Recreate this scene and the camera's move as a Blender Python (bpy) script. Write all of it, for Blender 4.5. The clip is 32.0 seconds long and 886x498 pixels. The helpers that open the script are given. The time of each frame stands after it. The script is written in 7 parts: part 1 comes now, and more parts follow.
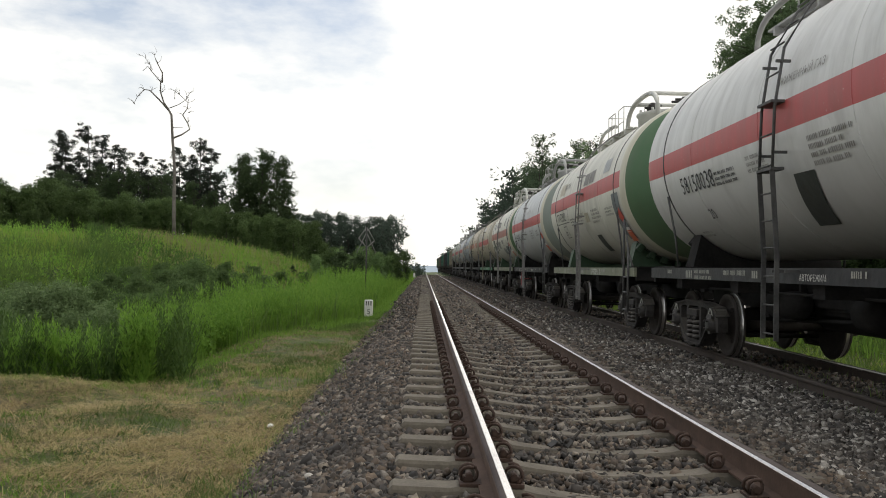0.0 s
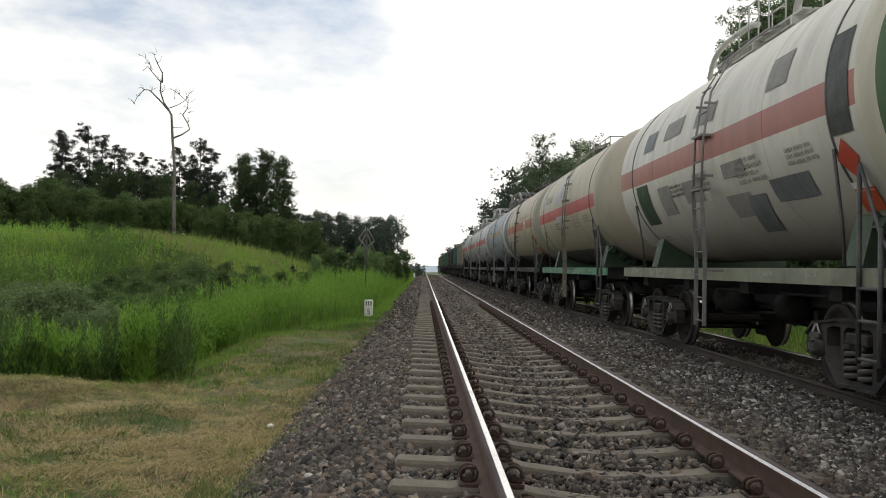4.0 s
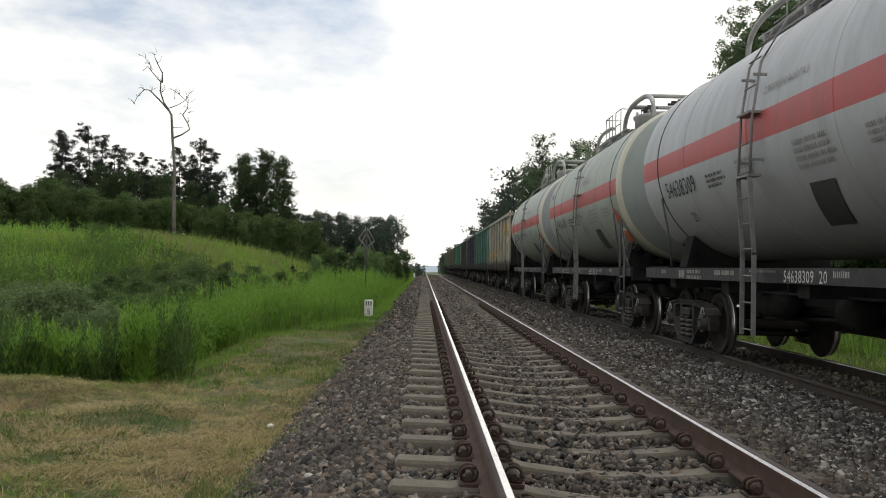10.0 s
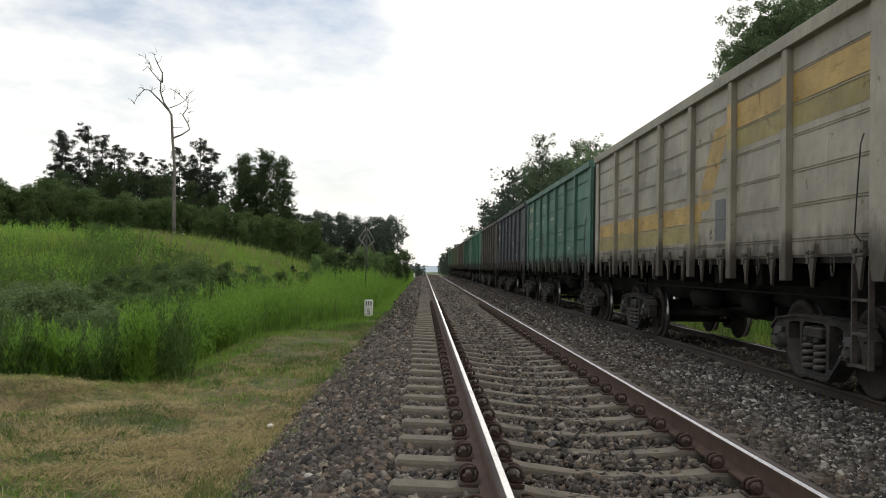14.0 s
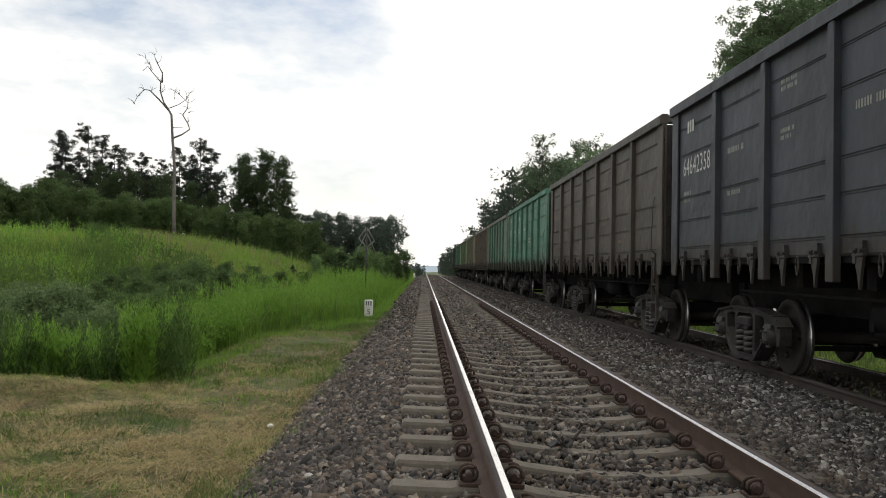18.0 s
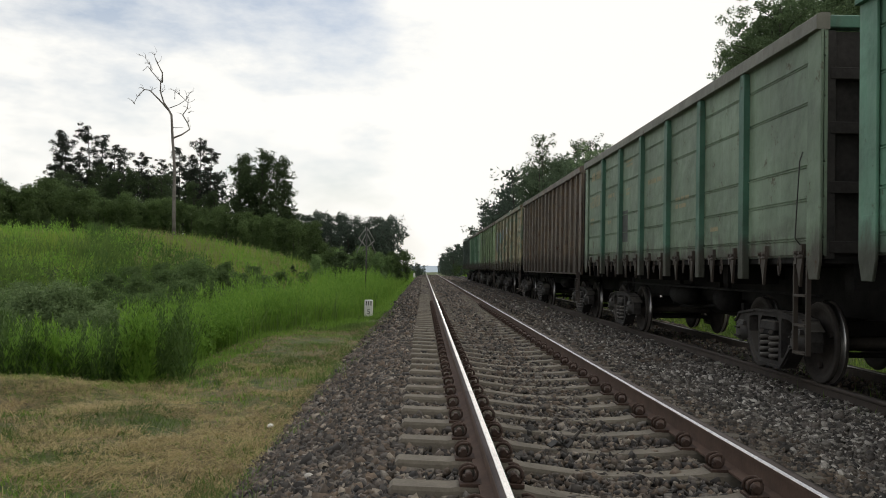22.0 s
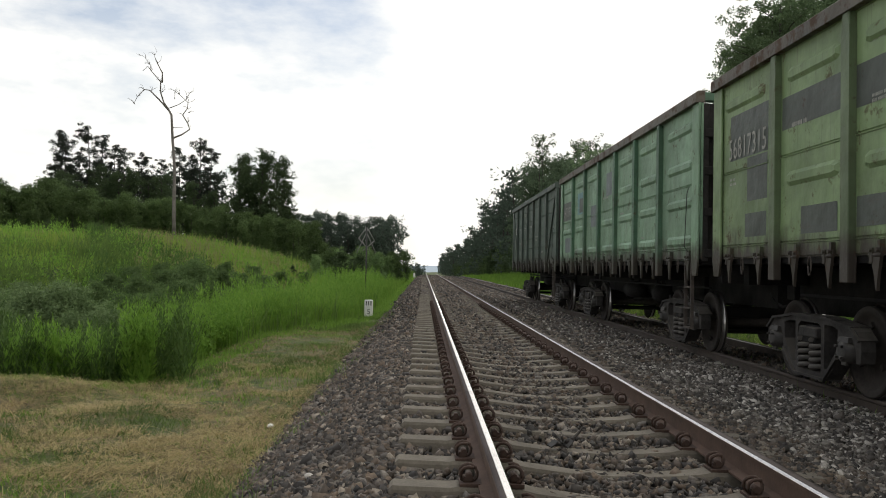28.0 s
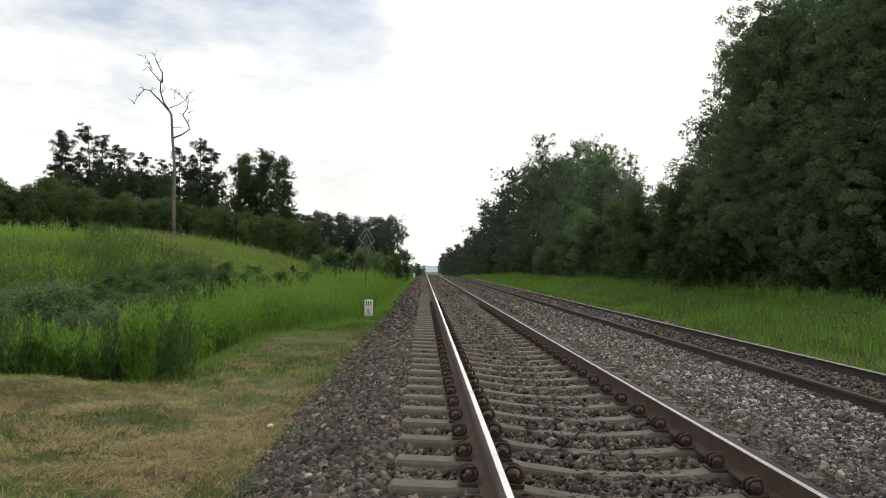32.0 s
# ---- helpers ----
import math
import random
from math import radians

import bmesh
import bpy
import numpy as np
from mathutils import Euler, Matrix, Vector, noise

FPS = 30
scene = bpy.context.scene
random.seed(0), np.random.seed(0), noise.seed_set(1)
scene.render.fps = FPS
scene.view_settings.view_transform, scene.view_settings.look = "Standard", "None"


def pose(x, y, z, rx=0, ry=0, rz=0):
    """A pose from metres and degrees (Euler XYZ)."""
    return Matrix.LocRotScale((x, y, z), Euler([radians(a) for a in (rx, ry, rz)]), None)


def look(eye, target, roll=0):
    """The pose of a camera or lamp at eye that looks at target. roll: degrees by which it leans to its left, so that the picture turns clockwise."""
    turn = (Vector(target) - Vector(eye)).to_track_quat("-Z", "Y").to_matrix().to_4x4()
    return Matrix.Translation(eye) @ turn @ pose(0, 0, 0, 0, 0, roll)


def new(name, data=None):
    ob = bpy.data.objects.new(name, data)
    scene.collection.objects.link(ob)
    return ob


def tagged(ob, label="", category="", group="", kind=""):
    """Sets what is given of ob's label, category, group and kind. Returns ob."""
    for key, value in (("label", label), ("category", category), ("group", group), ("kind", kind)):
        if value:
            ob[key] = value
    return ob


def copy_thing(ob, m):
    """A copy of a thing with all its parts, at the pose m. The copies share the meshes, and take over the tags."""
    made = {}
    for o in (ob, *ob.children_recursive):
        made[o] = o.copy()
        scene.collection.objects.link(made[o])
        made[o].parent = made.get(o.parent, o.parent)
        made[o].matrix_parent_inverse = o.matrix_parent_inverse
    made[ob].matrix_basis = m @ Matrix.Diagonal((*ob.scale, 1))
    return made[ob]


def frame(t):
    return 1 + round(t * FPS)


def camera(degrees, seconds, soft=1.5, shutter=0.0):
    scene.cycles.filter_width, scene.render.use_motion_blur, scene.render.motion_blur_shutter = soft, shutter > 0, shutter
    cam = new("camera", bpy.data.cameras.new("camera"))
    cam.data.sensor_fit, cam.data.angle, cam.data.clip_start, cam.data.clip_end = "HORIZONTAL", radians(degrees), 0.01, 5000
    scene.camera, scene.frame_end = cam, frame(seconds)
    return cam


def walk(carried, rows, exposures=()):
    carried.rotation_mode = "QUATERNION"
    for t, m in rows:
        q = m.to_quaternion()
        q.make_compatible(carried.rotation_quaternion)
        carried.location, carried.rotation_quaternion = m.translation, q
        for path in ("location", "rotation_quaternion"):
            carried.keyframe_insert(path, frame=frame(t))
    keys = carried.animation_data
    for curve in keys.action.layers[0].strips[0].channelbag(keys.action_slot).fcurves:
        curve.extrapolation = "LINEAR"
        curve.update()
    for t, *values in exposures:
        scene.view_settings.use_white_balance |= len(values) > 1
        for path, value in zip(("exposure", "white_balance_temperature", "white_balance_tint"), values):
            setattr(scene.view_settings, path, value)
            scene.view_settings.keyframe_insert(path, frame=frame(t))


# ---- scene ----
# The camera stands beside the near track and looks along it.
EYE = Vector((0.0, 0.0, 1.015))
cam = camera(52.2, 32.0, soft=1.0)
VIEW = look(EYE, EYE + Vector((33.4 / 1600, 1, 32.6 / 1600)), 1.0)
walk(cam, [(0, VIEW), (32.0, VIEW)], [(0, -0.16), (20.2, -0.16), (21.2, -0.24), (22.0, -0.30), (22.8, -0.22), (24.0, -0.16), (32.0, -0.16)])

# ---- light: a bright hazy sky with thin cloud ----
world = bpy.data.worlds.new("sky")
scene.world = world
world.use_nodes = True


def build_sky():
    t = world.node_tree
    t.nodes.clear()
    out = t.nodes.new("ShaderNodeOutputWorld")
    bg = t.nodes.new("ShaderNodeBackground")
    sky = t.nodes.new("ShaderNodeTexSky")
    sky.sky_type, sky.sun_disc = "NISHITA", False
    sky.sun_elevation, sky.sun_rotation = radians(48), radians(35)
    sky.air_density, sky.dust_density = 1.0, 1.5
    co = t.nodes.new("ShaderNodeTexCoord")
    mp = t.nodes.new("ShaderNodeMapping")
    mp.inputs["Scale"].default_value = (1.0, 1.0, 2.6)
    mp.inputs["Location"].default_value = (0.35, 0.1, 0.12)
    n = t.nodes.new("ShaderNodeTexNoise")
    n.inputs["Scale"].default_value, n.inputs["Detail"].default_value, n.inputs["Roughness"].default_value = 5.2, 7.0, 0.58
    mix = t.nodes.new("ShaderNodeMixRGB")
    mix.inputs["Color2"].default_value = (CLOUD[0], CLOUD[1], CLOUD[2], 1)
    t.links.new(co.outputs["Generated"], mp.inputs["Vector"])
    t.links.new(mp.outputs["Vector"], n.inputs["Vector"])
    # broken cloud, thicker towards the horizon and to the right
    sep = t.nodes.new("ShaderNodeSeparateXYZ")
    t.links.new(co.outputs["Generated"], sep.inputs["Vector"])

    def spread(socket, lo, hi, to_lo, to_hi):
        k = t.nodes.new("ShaderNodeMapRange")
        for name, v in (("From Min", lo), ("From Max", hi), ("To Min", to_lo), ("To Max", to_hi)):
            k.inputs[name].default_value = v
        t.links.new(socket, k.inputs["Value"])
        return k.outputs["Result"]

    def added(a, b):
        k = t.nodes.new("ShaderNodeMath")
        t.links.new(a, k.inputs[0])
        t.links.new(b, k.inputs[1])
        return k

    cover = added(spread(sep.outputs["Z"], 0.17, 0.29, 1.0, 0.52), spread(sep.outputs["X"], -0.06, 0.10, 0.0, 0.9))
    cover = added(cover.outputs[0], spread(n.outputs["Fac"], 0.35, 0.65, -0.42, 0.42))
    cover.use_clamp = True
    t.links.new(cover.outputs[0], mix.inputs["Fac"])
    t.links.new(sky.outputs["Color"], mix.inputs["Color1"])
    rise = t.nodes.new("ShaderNodeMapRange")
    rise.inputs["From Min"].default_value, rise.inputs["From Max"].default_value = 0.32, 0.95
    rise.inputs["To Min"].default_value, rise.inputs["To Max"].default_value = 1.0, ZENITH
    lift = t.nodes.new("ShaderNodeVectorMath")
    lift.operation = "SCALE"
    t.links.new(sep.outputs["Z"], rise.inputs["Value"])
    t.links.new(mix.outputs["Color"], lift.inputs["Vector"])
    t.links.new(rise.outputs["Result"], lift.inputs["Scale"])
    t.links.new(lift.outputs["Vector"], bg.inputs["Color"])
    bg.inputs["Strength"].default_value = 0.12
    t.links.new(bg.outputs["Background"], out.inputs["Surface"])


CLOUD, ZENITH = (10.65, 10.5, 10.0), 1.3
build_sky()
SUN_EL, SUN_AZ = radians(48), radians(35)
sun_data = bpy.data.lights.new("sun", "SUN")
sun_data.energy, sun_data.angle, sun_data.color = 0.7, radians(14), (1.0, 0.96, 0.9)
sun = new("sun", sun_data)
SUN_DIR = Vector((math.sin(SUN_AZ) * math.cos(SUN_EL), math.cos(SUN_AZ) * math.cos(SUN_EL), math.sin(SUN_EL)))
sun.matrix_world = look(SUN_DIR * 60, (0, 0, 0))


# ---- materials ----
def nd(m, kind, **inputs):
    n = m.node_tree.nodes.new("ShaderNode" + kind)
    for k, v in inputs.items():
        if k == "operation":
            n.operation = v
        elif k == "blend":
            n.blend_type = v
        else:
            key = int(k[1:]) if k[0] == "i" and k[1:].isdigit() else k.replace("_", " ")
            if isinstance(v, bpy.types.NodeSocket):
                m.node_tree.links.new(v, n.inputs[key])
            else:
                n.inputs[key].default_value = v
    return n


def rgba(c):
    return (c[0], c[1], c[2], 1.0)


def math_node(m, op, a, b=0.0):
    return nd(m, "Math", operation=op, i0=a, i1=b).outputs[0]


def mixed(m, fac, a, b, blend="MIX"):
    a = rgba(a) if isinstance(a, tuple) else a
    b = rgba(b) if isinstance(b, tuple) else b
    return nd(m, "MixRGB", blend=blend, Fac=fac, Color1=a, Color2=b).outputs[0]


def ramp_of(m, value, lo, hi):
    return nd(m, "MapRange", Value=value, From_Min=lo, From_Max=hi).outputs[0]


def object_coords(m, sx=1.0, sy=1.0, sz=1.0, shuffled=False):
    co = nd(m, "TexCoord").outputs["Object"]
    if shuffled:
        r = math_node(m, "MULTIPLY", nd(m, "ObjectInfo").outputs["Random"], 83.0)
        co = nd(m, "VectorMath", i0=co, i1=nd(m, "CombineXYZ", X=r, Y=r).outputs[0]).outputs[0]
    return nd(m, "Mapping", Vector=co, Scale=(sx, sy, sz)).outputs[0]


def noise_of(m, vec, scale, detail=4.0, rough=0.6):
    return nd(m, "TexNoise", Vector=vec, Scale=scale, Detail=detail, Roughness=rough).outputs[0]


def blank(name):
    m = bpy.data.materials.new(name)
    m.use_nodes = True
    b = m.node_tree.nodes["Principled BSDF"]
    return m, b


def link(m, a, b):
    m.node_tree.links.new(a, b)


def bump(m, b, height, strength=0.3, distance=0.01):
    link(m, nd(m, "Bump", Height=height, Strength=strength, Distance=distance).outputs[0], b.inputs["Normal"])


def surface(name, c1, c2, scale=6.0, rough=0.8, metal=0.0, fine=60.0, relief=0.3, dist=0.01, island=0.0, random_tint=0.0, dust_light=None, sheen=0.5):
    """Two colours mixed by a coarse and a fine grain."""
    m, b = blank(name)
    co = object_coords(m)
    n1, n2 = noise_of(m, co, scale), noise_of(m, co, fine, 3.0)
    f = math_node(m, "ADD", math_node(m, "MULTIPLY", n1, 0.7), math_node(m, "MULTIPLY", n2, 0.3))
    col = mixed(m, ramp_of(m, f, 0.35, 0.65), c1, c2)
    if island:
        r = math_node(m, "POWER", nd(m, "NewGeometry").outputs["Random Per Island"], 2.3)
        k = nd(m, "MapRange", Value=r, To_Min=1 - island * 0.75, To_Max=1 + island * 2.6).outputs[0]
        col = mixed(m, 1.0, col, nd(m, "CombineColor", Red=k, Green=k, Blue=k).outputs[0], "MULTIPLY")
    if random_tint:
        r = nd(m, "ObjectInfo").outputs["Random"]
        k = nd(m, "MapRange", Value=r, To_Min=1 - random_tint, To_Max=1 + random_tint).outputs[0]
        col = mixed(m, 1.0, col, nd(m, "CombineColor", Red=k, Green=k, Blue=k).outputs[0], "MULTIPLY")
    # Upward faces turn paler: dust, plus light from above painted into the colour.
    if dust_light:
        up = nd(m, "SeparateXYZ", Vector=nd(m, "NewGeometry").outputs["Normal"]).outputs[2]
        col = mixed(m, math_node(m, "MULTIPLY", ramp_of(m, up, 0.25, 0.8), ramp_of(m, n1, 0.3, 0.55)), col, dust_light)
    link(m, col, b.inputs["Base Color"])
    b.inputs["Roughness"].default_value, b.inputs["Metallic"].default_value = rough, metal
    b.inputs["Specular IOR Level"].default_value = sheen
    if relief:
        bump(m, b, n2, relief, dist)
    return m


def stone_material(name, stops):
    """Crushed rock: each stone has its own shade of grey, brown or tan."""
    m, b = blank(name)
    co = object_coords(m)
    r = nd(m, "NewGeometry").outputs["Random Per Island"]
    ramp = nd(m, "ValToRGB", Fac=r)
    e = ramp.color_ramp.elements
    e[0].position, e[0].color = stops[0][0], rgba(stops[0][1])
    e[1].position, e[1].color = stops[-1][0], rgba(stops[-1][1])
    for at, c in stops[1:-1]:
        e.new(at).color = rgba(c)
    fine, big = noise_of(m, co, 55.0, 4.0, 0.7), noise_of(m, co, 1.1, 3.0)
    k = nd(m, "MapRange", Value=fine, From_Min=0.3, From_Max=0.7, To_Min=0.72, To_Max=1.22).outputs[0]
    col = mixed(m, 1.0, ramp.outputs[0], nd(m, "CombineColor", Red=k, Green=k, Blue=k).outputs[0], "MULTIPLY")
    col = mixed(m, math_node(m, "MULTIPLY", ramp_of(m, big, 0.45, 0.7), 0.4), col, (0.070, 0.054, 0.042))
    link(m, col, b.inputs["Base Color"])
    b.inputs["Roughness"].default_value = 0.85
    bump(m, b, fine, 0.4, 0.004)
    return m


RUST = (0.080, 0.046, 0.031)


def wagon_paint(name, c, dirt=(0.060, 0.050, 0.040), rust=0.25, grime=0.45, patches=None, worn=None, splash=1.0, rough=0.55):
    """Old wagon paint: fading, vertical streaks, splashed dirt, dents, scratches and rust that has run."""
    m, b = blank(name)
    co = object_coords(m, shuffled=True)
    z = nd(m, "SeparateXYZ", Vector=nd(m, "TexCoord").outputs["Object"]).outputs[2]
    streak = noise_of(m, object_coords(m, 1.0, 2.0, 0.40, True), 2.0, 7.0, 0.66)
    thin = noise_of(m, object_coords(m, 1.0, 9.0, 0.30, True), 2.2, 5.0, 0.65)
    blotch = noise_of(m, object_coords(m, 1.0, 0.8, 1.3, True), 1.9, 7.0, 0.7)
    coarse = noise_of(m, co, 0.9, 4.0)
    fine = noise_of(m, co, 22.0, 4.0, 0.7)
    pale = tuple(min(1.0, v * 1.42 + 0.004) for v in c)
    col = mixed(m, ramp_of(m, coarse, 0.35, 0.7), tuple(v * 0.85 for v in c), pale)
    if patches:
        bl = nd(m, "TexVoronoi", Vector=object_coords(m, 1.0, 1.0, 1.6, True), Scale=1.1)
        pick = math_node(m, "GREATER_THAN", nd(m, "SeparateColor", Color=bl.outputs["Color"]).outputs[0], 0.76)
        col = mixed(m, math_node(m, "MULTIPLY", pick, ramp_of(m, fine, 0.25, 0.6)), col, patches)
    if worn:
        bare = noise_of(m, object_coords(m, 1.0, 0.9, 1.1, True), 1.5, 5.0, 0.62)
        col = mixed(m, math_node(m, "MULTIPLY", ramp_of(m, bare, 0.51, 0.56), 0.85), col, worn)
    col = mixed(m, math_node(m, "MULTIPLY", ramp_of(m, streak, 0.44, 0.70), grime * 0.55), col, dirt)
    col = mixed(m, math_node(m, "MULTIPLY", ramp_of(m, blotch, 0.50, 0.64), grime), col, tuple(v * 0.55 for v in c))
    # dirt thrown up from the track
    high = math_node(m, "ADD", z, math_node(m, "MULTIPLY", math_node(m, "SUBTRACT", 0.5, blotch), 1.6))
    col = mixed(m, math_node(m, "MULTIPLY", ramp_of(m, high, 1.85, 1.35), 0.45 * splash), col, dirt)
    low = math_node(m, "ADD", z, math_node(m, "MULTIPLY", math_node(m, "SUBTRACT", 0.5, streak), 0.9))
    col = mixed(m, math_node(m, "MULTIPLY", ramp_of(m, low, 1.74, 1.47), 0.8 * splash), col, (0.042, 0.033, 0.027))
    r = math_node(m, "ADD", math_node(m, "MULTIPLY", noise_of(m, co, 3.2, 6.0, 0.7), 0.75), math_node(m, "MULTIPLY", fine, 0.25))
    run = math_node(m, "MULTIPLY", ramp_of(m, thin, 0.60 - 0.10 * rust, 0.74 - 0.10 * rust), ramp_of(m, coarse, 0.40, 0.55))
    col = mixed(m, math_node(m, "MULTIPLY", run, 0.45), col, (0.075, 0.046, 0.030))
    spot = ramp_of(m, r, 0.64 - 0.17 * rust, 0.71 - 0.17 * rust)
    col = mixed(m, math_node(m, "MULTIPLY", spot, 0.75), col, RUST)
    scratch = noise_of(m, nd(m, "Mapping", Vector=co, Rotation=(0.7, 0, 0), Scale=(1.0, 0.6, 16.0)).outputs[0], 2.0, 3.0)
    col = mixed(m, math_node(m, "MULTIPLY", ramp_of(m, scratch, 0.70, 0.74), 0.35), col, pale)
    link(m, col, b.inputs["Base Color"])
    link(m, nd(m, "MapRange", Value=spot, To_Min=rough, To_Max=0.9).outputs[0], b.inputs["Roughness"])
    b.inputs["Specular IOR Level"].default_value = 0.35
    dents = math_node(m, "ADD", math_node(m, "MULTIPLY", noise_of(m, co, 1.5, 2.0), 1.5), math_node(m, "MULTIPLY", noise_of(m, co, 4.5, 2.0), 0.4))
    bump(m, b, math_node(m, "ADD", dents, math_node(m, "MULTIPLY", fine, 0.08)), 0.42, 0.07)
    return m


def tank_paint(name, c, head, ring, stripe, lower=None, far_head=None, dirty=0.28, boss=None, band_z=None):
    """A gas tank's livery: a stripe along the side, a ring and a coloured near head, streaked with dirt."""
    m, b = blank(name)
    co = object_coords(m)
    xyz = nd(m, "SeparateXYZ", Vector=co)
    y, z = xyz.outputs[1], xyz.outputs[2]
    coarse, fine = noise_of(m, co, 0.8, 4.0), noise_of(m, co, 20.0, 4.0, 0.7)
    streak = noise_of(m, object_coords(m, 0.8, 1.6, 0.35), 1.8, 7.0, 0.65)
    wob = math_node(m, "MULTIPLY", math_node(m, "SUBTRACT", coarse, 0.5), 0.5)
    col = mixed(m, ramp_of(m, coarse, 0.3, 0.7), c, tuple(min(1.0, v * 1.18 + 0.02) for v in c))
    if lower:
        edge = math_node(m, "LESS_THAN", math_node(m, "ADD", z, math_node(m, "MULTIPLY", wob, 0.25)), TANK_Z - 1.22)
        col = mixed(m, edge, col, lower)
    if stripe:
        lo, hi = band_z or STRIPE
        band = math_node(m, "MULTIPLY", math_node(m, "GREATER_THAN", z, TANK_Z + lo), math_node(m, "LESS_THAN", z, TANK_Z + hi))
        col = mixed(m, math_node(m, "MULTIPLY", band, ramp_of(m, fine, 0.15, 0.35)), col, stripe)
    if ring:
        col = mixed(m, math_node(m, "LESS_THAN", y, -4.82), col, ring)
    if head:
        col = mixed(m, math_node(m, "LESS_THAN", y, -5.10), col, head)
    if boss:
        smear = math_node(m, "ADD", y, math_node(m, "MULTIPLY", wob, 0.5))
        col = mixed(m, math_node(m, "MULTIPLY", math_node(m, "LESS_THAN", smear, -5.36), ramp_of(m, z, TANK_Z + 0.25, TANK_Z + 0.1)), col, boss)
    if far_head:
        col = mixed(m, math_node(m, "GREATER_THAN", y, 5.0), col, far_head)
    col = mixed(m, math_node(m, "MULTIPLY", ramp_of(m, streak, 0.42, 0.68), dirty), col, (0.135, 0.12, 0.10))
    run = math_node(m, "MULTIPLY", ramp_of(m, noise_of(m, object_coords(m, 0.6, 2.2, 0.35), 2.2, 6.0, 0.7), 0.52, 0.78), ramp_of(m, coarse, 0.35, 0.6))
    col = mixed(m, math_node(m, "MULTIPLY", run, dirty * 0.5), col, (0.085, 0.070, 0.055))
    # Road grime on the belly, with the shade underneath painted in too.
    grime_shade = math_node(m, "ADD", z, math_node(m, "MULTIPLY", math_node(m, "SUBTRACT", streak, 0.5), 1.6))
    col = mixed(m, math_node(m, "MULTIPLY", ramp_of(m, grime_shade, TANK_Z - 0.35, TANK_Z - 1.4), 0.5), col, (0.085, 0.074, 0.057))
    spot = ramp_of(m, noise_of(m, co, 2.6, 7.0, 0.75), 0.66, 0.74)
    col = mixed(m, math_node(m, "MULTIPLY", spot, 0.6), col, (0.16, 0.10, 0.07))
    link(m, col, b.inputs["Base Color"])
    b.inputs["Roughness"].default_value = 0.5
    bump(m, b, math_node(m, "ADD", coarse, math_node(m, "MULTIPLY", fine, 0.06)), 0.35, 0.04)
    return m


TANK_Z, TANK_R, STRIPE = 3.07, 1.60, (-0.23, 0.10)


def leaf_material(name, c1, c2, trans=0.35):
    m, b = blank(name)
    r = nd(m, "NewGeometry").outputs["Random Per Island"]
    big = noise_of(m, object_coords(m), 0.45, 3.0)
    col = mixed(m, math_node(m, "ADD", math_node(m, "MULTIPLY", r, 0.6), math_node(m, "MULTIPLY", big, 0.4)), c1, c2)
    tint = nd(m, "MapRange", Value=nd(m, "ObjectInfo").outputs["Random"], To_Min=0.8, To_Max=1.2).outputs[0]
    col = mixed(m, 1.0, col, nd(m, "CombineColor", Red=tint, Green=tint, Blue=tint).outputs[0], "MULTIPLY")
    link(m, col, b.inputs["Base Color"])
    b.inputs["Roughness"].default_value, b.inputs["Specular IOR Level"].default_value = 0.7, 0.18
    tr = nd(m, "BsdfTranslucent", Color=col)
    mx = nd(m, "MixShader", Fac=trans)
    link(m, b.outputs[0], mx.inputs[1])
    link(m, tr.outputs[0], mx.inputs[2])
    link(m, mx.outputs[0], m.node_tree.nodes["Material Output"].inputs["Surface"])
    return m


M_RAIL_SIDE = surface("rail_rust", (0.062, 0.036, 0.024), (0.105, 0.061, 0.041), 5.0, 0.85, 0.0, 50.0, 0.4, 0.004)
M_RAIL_DULL = surface("rail_old_rust", (0.034, 0.025, 0.019), (0.060, 0.044, 0.034), 5.0, 0.85, 0.0, 50.0, 0.4, 0.004)
M_RAIL_TOP = surface("rail_polished", (0.60, 0.58, 0.57), (0.74, 0.72, 0.71), 3.0, 0.22, 1.0, 80.0, 0.05, 0.001)
M_RAIL_EDGE = surface("rail_edge", (0.055, 0.045, 0.043), (0.10, 0.086, 0.083), 3.0, 0.40, 0.7, 80.0, 0.05, 0.001)
M_RAIL_TOP3 = surface("rail_thin_polish", (0.36, 0.34, 0.32), (0.50, 0.48, 0.46), 3.0, 0.35, 0.9, 80.0, 0.05, 0.001)
M_RAIL_TOP2 = surface("rail_worn_top", (0.05, 0.042, 0.036), (0.09, 0.078, 0.068), 3.0, 0.6, 0.3, 80.0, 0.05, 0.001)
M_CONCRETE = surface("sleeper_concrete", (0.088, 0.074, 0.056), (0.165, 0.144, 0.112), 3.5, 0.9, 0.0, 45.0, 0.5, 0.006, random_tint=0.12)
M_WOOD = surface("sleeper_wood", (0.07, 0.055, 0.045), (0.13, 0.105, 0.085), 4.0, 0.9, 0.0, 40.0, 0.6, 0.008)
M_CLIP = surface("fastener_rust", (0.04, 0.026, 0.02), (0.085, 0.05, 0.036), 9.0, 0.8, 0.3, 60.0, 0.3, 0.003)
M_STONE = stone_material("ballast_stone", ((0.0, (0.018, 0.016, 0.0145)), (0.35, (0.047, 0.041, 0.036)), (0.58, (0.085, 0.064, 0.048)), (0.76, (0.135, 0.098, 0.068)), (0.88, (0.122, 0.110, 0.097)), (1.0, (0.29, 0.245, 0.19))))
